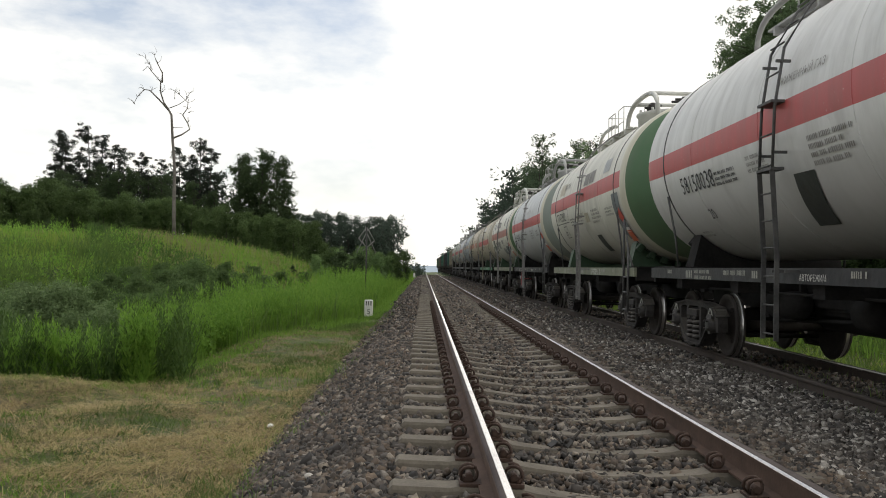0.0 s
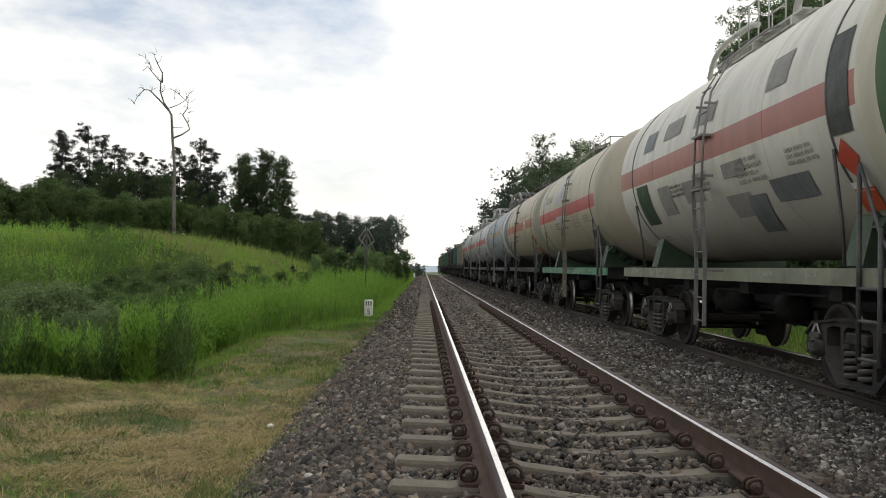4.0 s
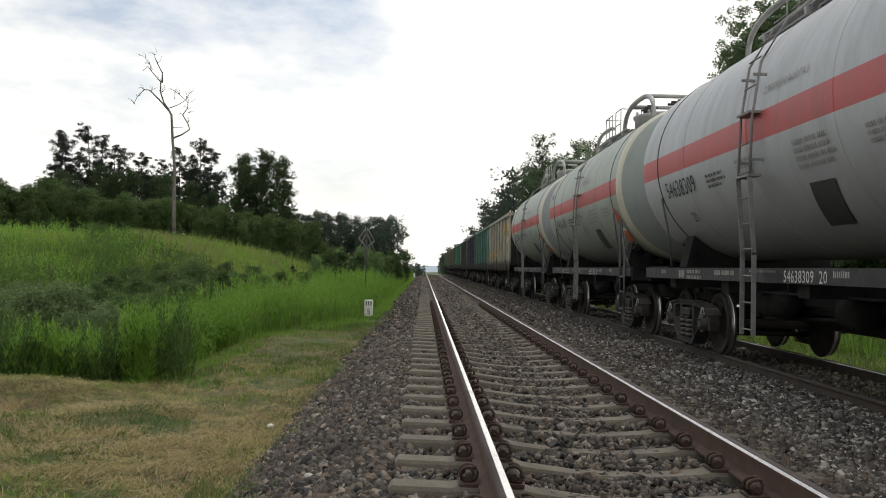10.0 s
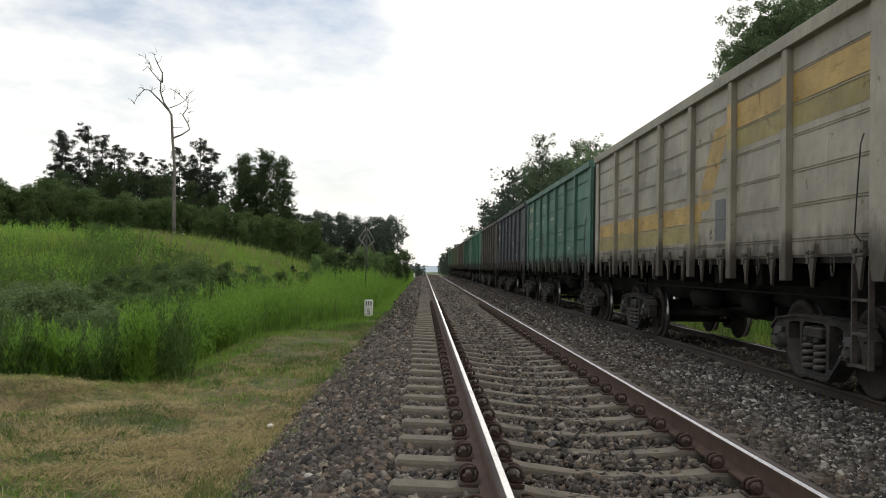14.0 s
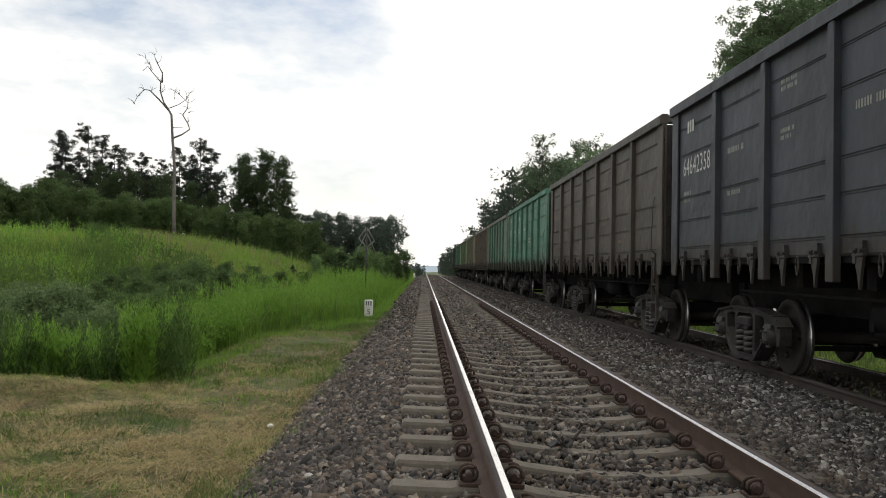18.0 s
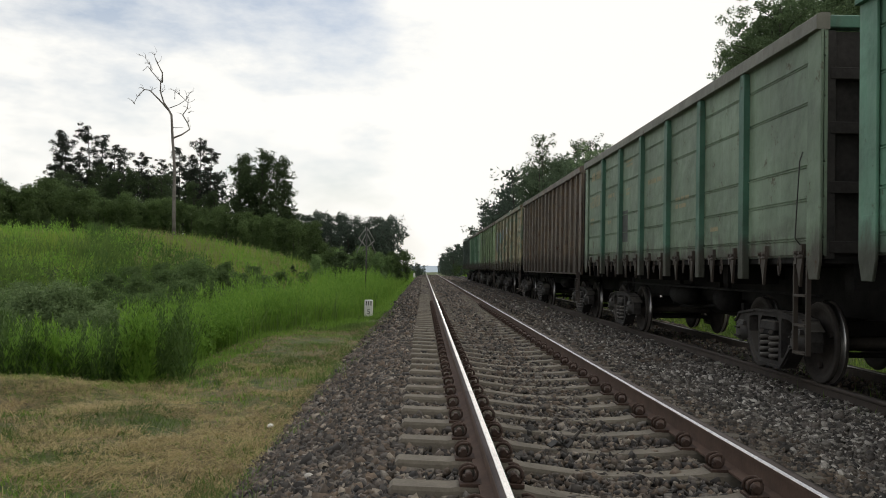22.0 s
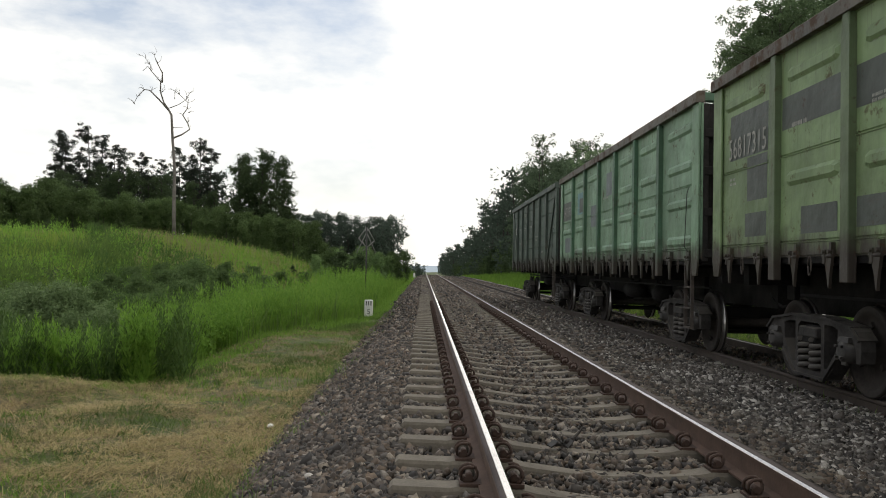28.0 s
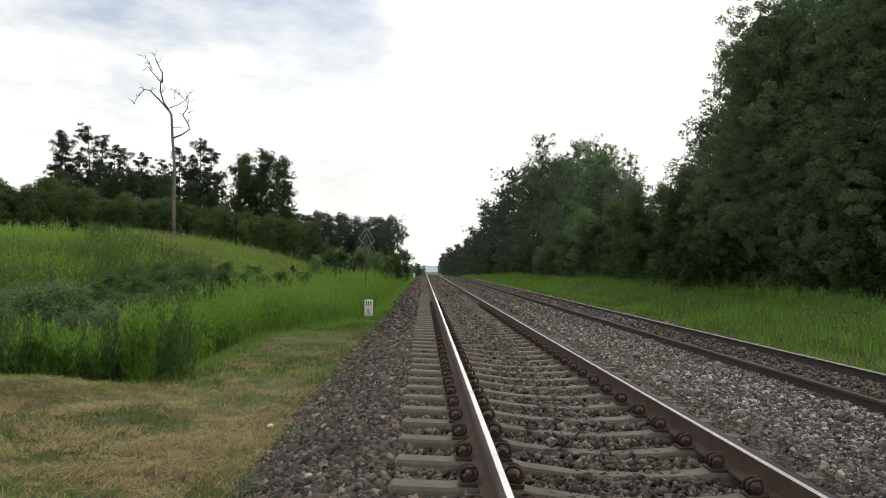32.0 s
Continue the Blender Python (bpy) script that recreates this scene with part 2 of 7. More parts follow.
M_STONE_PALE = stone_material("pale_ballast_stone", ((0.0, (0.024, 0.021, 0.019)), (0.30, (0.064, 0.056, 0.048)), (0.54, (0.118, 0.101, 0.083)), (0.74, (0.18, 0.164, 0.144)), (0.86, (0.30, 0.278, 0.245)), (1.0, (0.52, 0.485, 0.43))))
M_STEEL_DARK = surface("underframe_black", (0.009, 0.0088, 0.0088), (0.024, 0.0225, 0.0215), 3.0, 0.8, 0.0, 30.0, 0.3, 0.006, sheen=0.12)
M_BOGIE = surface("bogie_grime", (0.019, 0.0175, 0.017), (0.060, 0.055, 0.051), 3.0, 0.8, 0.0, 30.0, 0.4, 0.006, dust_light=(0.105, 0.095, 0.082), sheen=0.2)
M_WHEEL = surface("wheel_face", (0.018, 0.0155, 0.014), (0.048, 0.041, 0.036), 3.0, 0.75, 0.0, 30.0, 0.3, 0.004, sheen=0.2)
M_TREAD = surface("wheel_tread", (0.40, 0.39, 0.38), (0.52, 0.51, 0.50), 3.0, 0.32, 1.0, 60.0, 0.05, 0.001)
M_BARK = surface("bark", (0.022, 0.018, 0.015), (0.055, 0.046, 0.038), 2.0, 0.95, 0.0, 14.0, 0.8, 0.03)
M_DEADWOOD = surface("dead_wood", (0.085, 0.076, 0.068), (0.20, 0.18, 0.162), 2.0, 0.9, 0.0, 14.0, 0.6, 0.02)
M_WHITE = surface("white_paint", (0.62, 0.61, 0.58), (0.78, 0.77, 0.74), 4.0, 0.7, 0.0, 40.0, 0.2, 0.003)
M_LETTER_WHITE = surface("white_lettering", (0.50, 0.50, 0.47), (0.68, 0.68, 0.64), 6.0, 0.7, 0.0, 40.0, 0.0)
M_LETTER_BLACK = surface("black_lettering", (0.025, 0.025, 0.027), (0.05, 0.05, 0.05), 6.0, 0.7, 0.0, 40.0, 0.0)
M_LETTER_GREY = surface("faded_lettering", (0.20, 0.19, 0.18), (0.30, 0.29, 0.27), 6.0, 0.7, 0.0, 40.0, 0.0)
M_LETTER_SAND = surface("yellowed_lettering", (0.42, 0.40, 0.26), (0.55, 0.52, 0.36), 6.0, 0.7, 0.0, 40.0, 0.0)
M_LETTER_OCHRE = surface("ochre_lettering", (0.26, 0.22, 0.12), (0.38, 0.32, 0.18), 6.0, 0.7, 0.0, 40.0, 0.0)
M_LETTER_WORN = surface("worn_white_lettering", (0.20, 0.20, 0.175), (0.38, 0.375, 0.33), 6.0, 0.7, 0.0, 40.0, 0.0)
M_LETTER_RUST = surface("rusty_lettering", (0.17, 0.12, 0.09), (0.25, 0.17, 0.12), 6.0, 0.7, 0.0, 40.0, 0.0)
M_RED = surface("red_sign_paint", (0.40, 0.045, 0.025), (0.52, 0.08, 0.04), 4.0, 0.5, 0.0, 40.0, 0.0)
M_WHEEL_RED = surface("faded_red_iron", (0.16, 0.045, 0.042), (0.24, 0.075, 0.065), 4.0, 0.7, 0.0, 40.0, 0.1, 0.002)
M_ORANGE = surface("orange_placard", (0.48, 0.075, 0.025), (0.58, 0.12, 0.04), 4.0, 0.5, 0.0, 40.0, 0.0)
M_PATCH_DARK = wagon_paint("dark_paint_patch", (0.045, 0.050, 0.046), rust=0.3, grime=0.2, splash=0.0)
M_PATCH_GREEN = wagon_paint("grey_green_patch", (0.064, 0.074, 0.064), rust=0.3, grime=0.2, splash=0.0)
M_PATCH_BLUE = wagon_paint("blue_grey_patch", (0.13, 0.148, 0.152), rust=0.2, grime=0.3, splash=0.0)
M_BLACK_IRON = surface("black_iron", (0.02, 0.02, 0.02), (0.05, 0.045, 0.04), 6.0, 0.6, 0.2, 40.0, 0.2, 0.002)
M_GREY_IRON = surface("weathered_grey_iron", (0.16, 0.155, 0.15), (0.25, 0.24, 0.23), 6.0, 0.6, 0.0, 40.0, 0.2, 0.002)
M_LEAF_DARK = leaf_material("leaf_dark", (0.030, 0.048, 0.021), (0.072, 0.105, 0.044), 0.36)
M_LEAF_MID = leaf_material("leaf_mid", (0.046, 0.076, 0.027), (0.105, 0.155, 0.052), 0.40)
M_LEAF_BRIGHT = leaf_material("leaf_bright", (0.092, 0.185, 0.028), (0.215, 0.365, 0.060), 0.46)
M_LEAF_NEAR = leaf_material("leaf_near", (0.078, 0.124, 0.062), (0.19, 0.262, 0.125), 0.45)
# Foliage of the wood, with some distance haze painted in as paler, bluer green.
M_LEAF_WOOD_HAZE = leaf_material("leaf_wood_haze", (0.058, 0.088, 0.055), (0.135, 0.185, 0.105), 0.42)
# The far leaves' bluish cast is haze put into their colour.
M_LEAF_FAR_HAZE = leaf_material("leaf_far_haze", (0.032, 0.047, 0.036), (0.072, 0.098, 0.072), 0.36)
M_LEAF_YOUNG = leaf_material("leaf_young", (0.090, 0.150, 0.056), (0.205, 0.30, 0.115), 0.45)
M_LEAF_BANK = leaf_material("leaf_bank", (0.058, 0.100, 0.036), (0.155, 0.228, 0.080), 0.45)
M_LEAF_STEM = leaf_material("weed_leaf", (0.042, 0.086, 0.021), (0.118, 0.195, 0.048), 0.40)
M_NEEDLE = leaf_material("pine_needle", (0.012, 0.018, 0.012), (0.028, 0.037, 0.022), 0.15)
M_WILLOW = leaf_material("willow_leaf", (0.056, 0.096, 0.038), (0.215, 0.295, 0.125), 0.36)
M_GRASS = leaf_material("grass_blade", (0.100, 0.20, 0.028), (0.22, 0.36, 0.062), 0.48)
M_GRASS_MIX = leaf_material("verge_blade", (0.090, 0.175, 0.030), (0.21, 0.34, 0.065), 0.45)
M_MEADOW = leaf_material("meadow_blade", (0.15, 0.235, 0.040), (0.31, 0.41, 0.080), 0.48)
M_GRASS_DARK = leaf_material("dark_grass_blade", (0.072, 0.125, 0.030), (0.15, 0.225, 0.058), 0.42)
M_GRASS_SEED = leaf_material("seed_grass", (0.19, 0.20, 0.08), (0.32, 0.31, 0.14), 0.35)
M_HAY_OLD = leaf_material("old_hay", (0.165, 0.128, 0.065), (0.37, 0.29, 0.145), 0.2)
M_HAY = leaf_material("dry_grass", (0.24, 0.195, 0.095), (0.52, 0.42, 0.205), 0.3)


# ---- mesh helpers ----
def add_box(bm, c, s, rot=None, mat=0, taper=1.0):
    hx, hy, hz = s[0] / 2, s[1] / 2, s[2] / 2
    vs = []
    for sz in (-1, 1):
        k = taper if sz > 0 else 1.0
        for sx, sy in ((-1, -1), (1, -1), (1, 1), (-1, 1)):
            p = Vector((sx * hx * k, sy * hy * k, sz * hz))
            if rot is not None:
                p = rot @ p
            vs.append(bm.verts.new(Vector(c) + p))
    for idx in ((3, 2, 1, 0), (4, 5, 6, 7), (0, 1, 5, 4), (1, 2, 6, 5), (2, 3, 7, 6), (3, 0, 4, 7)):
        f = bm.faces.new([vs[i] for i in idx])
        f.material_index = mat


def add_tube(bm, pts, r, seg=8, mat=0, caps=True, r_end=None):
    """A round bar along a line of points; it may taper."""
    pts = [Vector(p) for p in pts]
    rings = []
    n = len(pts)
    for i, p in enumerate(pts):
        d = (pts[min(i + 1, n - 1)] - pts[max(i - 1, 0)]).normalized()
        up = Vector((0, 0, 1)) if abs(d.z) < 0.9 else Vector((1, 0, 0))
        a = d.cross(up).normalized()
        b = d.cross(a)
        k = r if r_end is None else r + (r_end - r) * i / max(1, n - 1)
        rings.append([bm.verts.new(p + (a * math.cos(w) + b * math.sin(w)) * k) for w in [2 * math.pi * j / seg for j in range(seg)]])
    for i in range(n - 1):
        for j in range(seg):
            f = bm.faces.new((rings[i][j], rings[i][(j + 1) % seg], rings[i + 1][(j + 1) % seg], rings[i + 1][j]))
            f.material_index, f.smooth = mat, True
    if caps:
        for ring in (rings[0][::-1], rings[-1]):
            f = bm.faces.new(ring)
            f.material_index = mat


def add_lathe(bm, profile, axis="y", seg=32, centre=(0, 0, 0), mats=None):
    """Turns a profile of (along, radius) about an axis."""
    rings = []
    c = Vector(centre)
    for a, r in profile:
        ring = []
        for j in range(seg):
            w = 2 * math.pi * j / seg
            u, v = r * math.cos(w), r * math.sin(w)
            p = Vector((u, a, v)) if axis == "y" else Vector((a, u, v)) if axis == "x" else Vector((u, v, a))
            ring.append(bm.verts.new(c + p))
        rings.append(ring)
    for i in range(len(rings) - 1):
        for j in range(seg):
            f = bm.faces.new((rings[i][j], rings[i][(j + 1) % seg], rings[i + 1][(j + 1) % seg], rings[i + 1][j]))
            f.smooth = True
            f.material_index = mats[i] if mats else 0
    bm.faces.new(rings[0][::-1])
    bm.faces.new(rings[-1])


def prism(bm, outline, y0, y1, mat=0, top_mats=None):
    """An outline in x and z drawn out along y."""
    a = [bm.verts.new((x, y0, z)) for x, z in outline]
    b = [bm.verts.new((x, y1, z)) for x, z in outline]
    n = len(outline)
    for i in range(n):
        f = bm.faces.new((a[i], a[(i + 1) % n], b[(i + 1) % n], b[i]))
        f.material_index = top_mats[i] if top_mats else mat
    bm.faces.new(a[::-1]).material_index = mat
    bm.faces.new(b).material_index = mat


def side_plate(bm, outline, x0, x1, mat=0):
    """An outline in y and z, drawn out along x."""
    a = [bm.verts.new((x0, y, z)) for y, z in outline]
    b = [bm.verts.new((x1, y, z)) for y, z in outline]
    n = len(outline)
    for i in range(n):
        bm.faces.new((a[i], a[(i + 1) % n], b[(i + 1) % n], b[i])).material_index = mat
    bm.faces.new(a[::-1]).material_index = mat
    bm.faces.new(b).material_index = mat


def mesh_of(name, bm, mats, bevel=0.0):
    if bevel:
        bmesh.ops.bevel(bm, geom=bm.edges[:], offset=bevel, segments=1, affect="EDGES", clamp_overlap=True)
    bmesh.ops.recalc_face_normals(bm, faces=bm.faces[:])
    me = bpy.data.meshes.new(name)
    bm.to_mesh(me)
    bm.free()
    for m in mats if isinstance(mats, (list, tuple)) else [mats]:
        me.materials.append(m)
    return me


def place(name, me, parent=None, m=None, label=""):
    ob = new(name, me)
    if parent is not None:
        ob.parent = parent
    if m is not None:
        ob.matrix_basis = m
    if label:
        tagged(ob, label)
    return ob


def part(name, bm, material, parent, label="", m=None, bevel=0.0):
    return place(name, mesh_of(name, bm, material, bevel), parent, m, label)


def array_mesh(name, verts, faces, mats, smooth=False, index=None):
    """A mesh from numpy arrays; faces all have the same number of corners."""
    me = bpy.data.meshes.new(name)
    k = faces.shape[1]
    me.vertices.add(len(verts))
    me.vertices.foreach_set("co", np.ascontiguousarray(verts, dtype=np.float32).ravel())
    me.loops.add(faces.size)
    me.loops.foreach_set("vertex_index", np.ascontiguousarray(faces, dtype=np.int32).ravel())
    me.polygons.add(len(faces))
    me.polygons.foreach_set("loop_start", np.arange(0, faces.size, k, dtype=np.int32))
    if smooth:
        me.polygons.foreach_set("use_smooth", np.ones(len(faces), dtype=bool))
    if index is not None:
        me.polygons.foreach_set("material_index", np.ascontiguousarray(index, dtype=np.int32))
    me.update(calc_edges=True)
    me.validate()
    for m in mats if isinstance(mats, (list, tuple)) else [mats]:
        me.materials.append(m)
    return me


def smooth_step(a, b, x):
    t = np.clip((np.asarray(x, dtype=float) - a) / (b - a), 0, 1)
    return t * t * (3 - 2 * t)


# ---- ground ----
def wave(x, y, s):
    return np.sin(x * 1.3 / s + 0.7 * np.sin(y * 0.9 / s)) * np.cos(y * 1.1 / s + 0.5 * np.sin(x * 0.7 / s + 1.3))


def lattice(i, j, k):
    h = np.sin(i * 127.1 + j * 311.7 + k * 74.7) * 43758.5453
    return h - np.floor(h)


def blob(x, y, cell, k=0):
    """Smooth random patches of about that size, from -1 to 1."""
    out = 0.0
    for amp, c in ((0.68, cell), (0.32, cell * 0.43)):
        u, v = np.asarray(x, dtype=float) / c + 31.7 + k, np.asarray(y, dtype=float) / c + 17.3
        i, j = np.floor(u), np.floor(v)
        f, g = u - i, v - j
        f, g = f * f * (3 - 2 * f), g * g * (3 - 2 * g)
        a = lattice(i, j, k) * (1 - f) + lattice(i + 1, j, k) * f
        b = lattice(i, j + 1, k) * (1 - f) + lattice(i + 1, j + 1, k) * f
        out = out + amp * (a * (1 - g) + b * g)
    return np.clip((out - 0.5) * 3.2, -1, 1)


def tall_edge(y):
    """How far from the near rail the uncut growth begins, on the side of the meadow."""
    return -2.2 - 2.6 * smooth_step(34, 14, y) - 9.0 * smooth_step(14.7, 12.5, y)


def fall(y):
    """Far off the line tips over a crest and runs downhill."""
    return -6.0 * smooth_step(135, 420, y)


def ground_z(x, y):
    x, y = np.asarray(x, dtype=float), np.asarray(y, dtype=float)
    z = np.full(np.broadcast(x, y).shape, -0.74)
    z = z - 0.55 * smooth_step(-3.0, -6.0, x) * smooth_step(12.5, 16.0, y) * smooth_step(-13.0, -7.5, x)
    bank = smooth_step(-2.5, -15.0, x) * smooth_step(13.5, 44.0, y)
    bank = bank * (1 - 0.24 * smooth_step(50, 80, y) * smooth_step(-26, -12, x))
    z = z + 2.70 * bank + 0.20 * smooth_step(-9, -18, x) * smooth_step(48, 85, y)
    z = z + 0.55 * smooth_step(8.5, 15.0, x)
    # the mown strip is lumpy with cut grass
    cut = smooth_step(-1.35, -2.0, x) * smooth_step(15.5, 13.0, y) * smooth_step(2.0, 3.5, y)
    z = z + cut * (0.050 * blob(x, y, 1.1, 3) + 0.026 * blob(x, y, 0.34, 5) + 0.10 * smooth_step(-3.6, -4.6, x) * smooth_step(1.3, 0.2, np.abs(y - 12.6 - 0.1 * x)))
    z = z + fall(y)
    z = z + 0.10 * wave(x, y, 2.7) * smooth_step(-1.6, -4.0, x) + 0.05 * wave(x, y, 0.9) * smooth_step(-1.6, -4.0, x)
    return z


def ground_material():
    m, b = blank("meadow_soil")
    co = object_coords(m)
    n1, n2, n3 = noise_of(m, co, 0.8, 5.0), noise_of(m, co, 5.0, 5.0, 0.7), noise_of(m, co, 45.0, 4.0, 0.7)
    warp = nd(m, "TexNoise", Vector=co, Scale=1.6, Detail=3.0).outputs["Color"]
    turned = nd(m, "VectorMath", i0=co, i1=nd(m, "VectorMath", operation="SCALE", i0=warp, Scale=1.4).outputs[0]).outputs[0]
    lay = noise_of(m, nd(m, "Mapping", Vector=turned, Rotation=(0, 0, 0.7), Scale=(1.0, 2.0, 1.0)).outputs[0], 7.0, 6.0, 0.72)
    green = mixed(m, ramp_of(m, n2, 0.3, 0.7), (0.032, 0.050, 0.013), (0.12, 0.145, 0.042))
    dry = mixed(m, ramp_of(m, math_node(m, "ADD", math_node(m, "MULTIPLY", n3, 0.5), math_node(m, "MULTIPLY", lay, 0.5)), 0.40, 0.60), (0.060, 0.048, 0.024), (0.30, 0.225, 0.112))
    f = math_node(m, "ADD", math_node(m, "MULTIPLY", n1, 0.65), math_node(m, "MULTIPLY", n2, 0.35))
    col = mixed(m, ramp_of(m, f, 0.45, 0.58), green, dry)
    y = nd(m, "SeparateXYZ", Vector=co).outputs[1]
    col = mixed(m, ramp_of(m, y, 20.0, 45.0), col, green)
    link(m, col, b.inputs["Base Color"])
    b.inputs["Roughness"].default_value = 0.95
    bump(m, b, math_node(m, "ADD", math_node(m, "ADD", n2, lay), math_node(m, "MULTIPLY", n3, 0.4)), 0.8, 0.07)
    return m


def build_ground():
    xs = np.unique(np.concatenate([np.linspace(-900, -60, 22), np.linspace(-60, -20, 30), np.linspace(-20, 20, 130), np.linspace(-8, -1.2, 86), np.linspace(20, 60, 25), np.linspace(60, 900, 22)]))
    ys = np.unique(np.concatenate([np.linspace(-200, -10, 8), np.linspace(-10, 40, 130), np.linspace(4, 16, 121), np.linspace(40, 120, 70), np.linspace(120, 450, 50), np.linspace(450, 3500, 26)]))
    gx, gy = np.meshgrid(xs, ys)
    v = np.stack([gx, gy, ground_z(gx, gy)], -1).reshape(-1, 3)
    nx, ny = len(xs), len(ys)
    i = (np.arange(ny - 1)[:, None] * nx + np.arange(nx - 1)[None, :]).ravel()
    f = np.stack([i, i + 1, i + nx + 1, i + nx], 1)
    tagged(new("ground", array_mesh("ground", v, f, ground_material(), True)), "mown dry grass and meadow soil beside the railway", "ground", kind="structure")


build_ground()


def build_hills():
    """A ridge on the horizon; its pale blue is distance haze painted into the colour."""
    m, b = blank("hazy_hills")
    link(m, mixed(m, noise_of(m, object_coords(m), 0.004, 4.0), (0.30, 0.36, 0.42), (0.42, 0.48, 0.54)), b.inputs["Base Color"])
    b.inputs["Roughness"].default_value = 1.0
    xs = np.linspace(-1600, 1600, 81)
    top = 2.2 + 2.0 * np.sin(xs / 90) + 1.0 * np.sin(xs / 31 + 1)
    v = np.concatenate([np.stack([xs, 1330 + 0 * xs, -12 + 0 * xs], 1), np.stack([xs, 1400 + 0 * xs, top], 1), np.stack([xs, 1560 + 0 * xs, -12 + 0 * xs], 1)])
    i = np.arange(80)
    f = np.concatenate([np.stack([i, i + 1, i + 82, i + 81], 1), np.stack([i + 81, i + 82, i + 163, i + 162], 1)])
    tagged(new("backdrop", array_mesh("backdrop", v, f, m, True)), "pale bluish ridge of hills on the horizon", "hills", kind="structure")


build_hills()

# ---- the two tracks ----
RAIL1 = ((0.429 - 0.036, 0.0), (1.949 + 0.036, -0.050))
RAIL2 = ((4.70, -0.264), (6.29, -0.318))
TRACK2_X, TRACK2_Z = 5.497, -0.264
BALLAST = [(-1.55, -0.80), (-1.20, -0.62), (-0.60, -0.33), (-0.35, -0.245), (-0.1, -0.25), (0.3, -0.245), (1.2, -0.285), (2.1, -0.295), (2.50, -0.29), (2.85, -0.32), (3.35, -0.42), (3.75, -0.44), (4.2, -0.405), (5.5, -0.425), (6.8, -0.46), (7.2, -0.56), (7.9, -0.85)]


def ballast_z(x):
    return np.interp(x, [p[0] for p in BALLAST], [p[1] for p in BALLAST])


def ballast_material():
    m, b = blank("ballast_bed")
    co = object_coords(m)
    v = nd(m, "TexVoronoi", Vector=co, Scale=26.0)
    cell = nd(m, "SeparateColor", Color=v.outputs["Color"]).outputs[0]
    col = mixed(m, cell, (0.019, 0.0165, 0.0145), (0.078, 0.068, 0.059))
    big = noise_of(m, co, 0.7, 5.0)
    col = mixed(m, math_node(m, "MULTIPLY", ramp_of(m, big, 0.4, 0.7), 0.5), col, (0.062, 0.050, 0.040))
    link(m, col, b.inputs["Base Color"])
    b.inputs["Roughness"].default_value = 0.95
    bump(m, b, v.outputs["Distance"], 0.9, 0.05)
    return m


def build_ballast():
    xs = np.array([p[0] for p in BALLAST])
    xs = np.unique(np.concatenate([xs, np.linspace(-1.55, 7.9, 64)]))
    ys = np.unique(np.concatenate([np.linspace(-8, 40, 160), np.linspace(40, 230, 80)]))
    gx, gy = np.meshgrid(xs, ys)
    edge = smooth_step(-1.0, -1.55, gx)
    z = ballast_z(gx) + 0.018 * wave(gx, gy, 0.23) + 0.02 * wave(gx, gy, 0.8) - 0.02 + fall(gy)
    gx = gx + edge * 0.14 * wave(gy, gy * 0.7, 0.6)
    v = np.stack([gx, gy, z], -1).reshape(-1, 3)
    nx, ny = len(xs), len(ys)
    i = (np.arange(ny - 1)[:, None] * nx + np.arange(nx - 1)[None, :]).ravel()
    f = np.stack([i, i + 1, i + nx + 1, i + nx], 1)
    tagged(new("ballast_bed", array_mesh("ballast_bed", v, f, ballast_material(), True)), "bed of crushed grey stone under both tracks", "ballast", kind="structure")


build_ballast()


def crushed_stones(n, seed, x_range, y_range, size, name, mat, label, near_bias=1.0, skip=()):
    """Loose crushed stones lying on the bed, each an irregular solid."""
    rng = np.random.default_rng(seed)
    base = np.array([(i, j, k) for k in (-1, 1) for i, j in ((-1, -1), (1, -1), (1, 1), (-1, 1))], float) * 0.72
    tri = np.array([(0, 2, 1), (0, 3, 2), (4, 5, 6), (4, 6, 7), (0, 1, 5), (0, 5, 4), (1, 2, 6), (1, 6, 5), (2, 3, 7), (2, 7, 6), (3, 0, 4), (3, 4, 7)])
    x = rng.uniform(*x_range, n)
    y = y_range[0] + (y_range[1] - y_range[0]) * rng.uniform(0, 1, n) ** near_bias
    keep = np.ones(n, bool)
    for a, b in skip:
        keep &= ~((x > a) & (x < b))
    x, y = x[keep], y[keep]
    n = len(x)
    s = size * rng.lognormal(0, 0.22, n)
    v = base[None] * rng.uniform(0.35, 1.25, (n, 8, 3)) * (s[:, None, None] * rng.uniform(0.5, 1.4, (n, 1, 3)))
    a = rng.uniform(0, 2 * math.pi, (n, 3))
    for k, (i, j) in enumerate(((0, 1), (1, 2), (0, 2))):
        c, sn = np.cos(a[:, k])[:, None], np.sin(a[:, k])[:, None]
        vi, vj = v[..., i] * c - v[..., j] * sn, v[..., i] * sn + v[..., j] * c
        v[..., i], v[..., j] = vi, vj
    v += np.stack([x, y, ballast_z(x) + s * 0.25], -1)[:, None, :]
    f = (tri[None] + (np.arange(n) * 8)[:, None, None]).reshape(-1, 3)
    tagged(new(name, array_mesh(name, v.reshape(-1, 3), f, mat)), label, "ballast", kind="stuff")


crushed_stones(24000, 11, (-1.6, 0.0), (3.6, 18), 0.029, "ballast_stones", M_STONE, "loose crushed grey stones on the ballast shoulder", 1.5)
crushed_stones(16000, 12, (-0.1, 2.6), (3.6, 16), 0.026, "ballast_stones", M_STONE, "grey crushed stones between the concrete sleepers", 1.5, ((0.30, 0.50), (1.9, 2.1)))
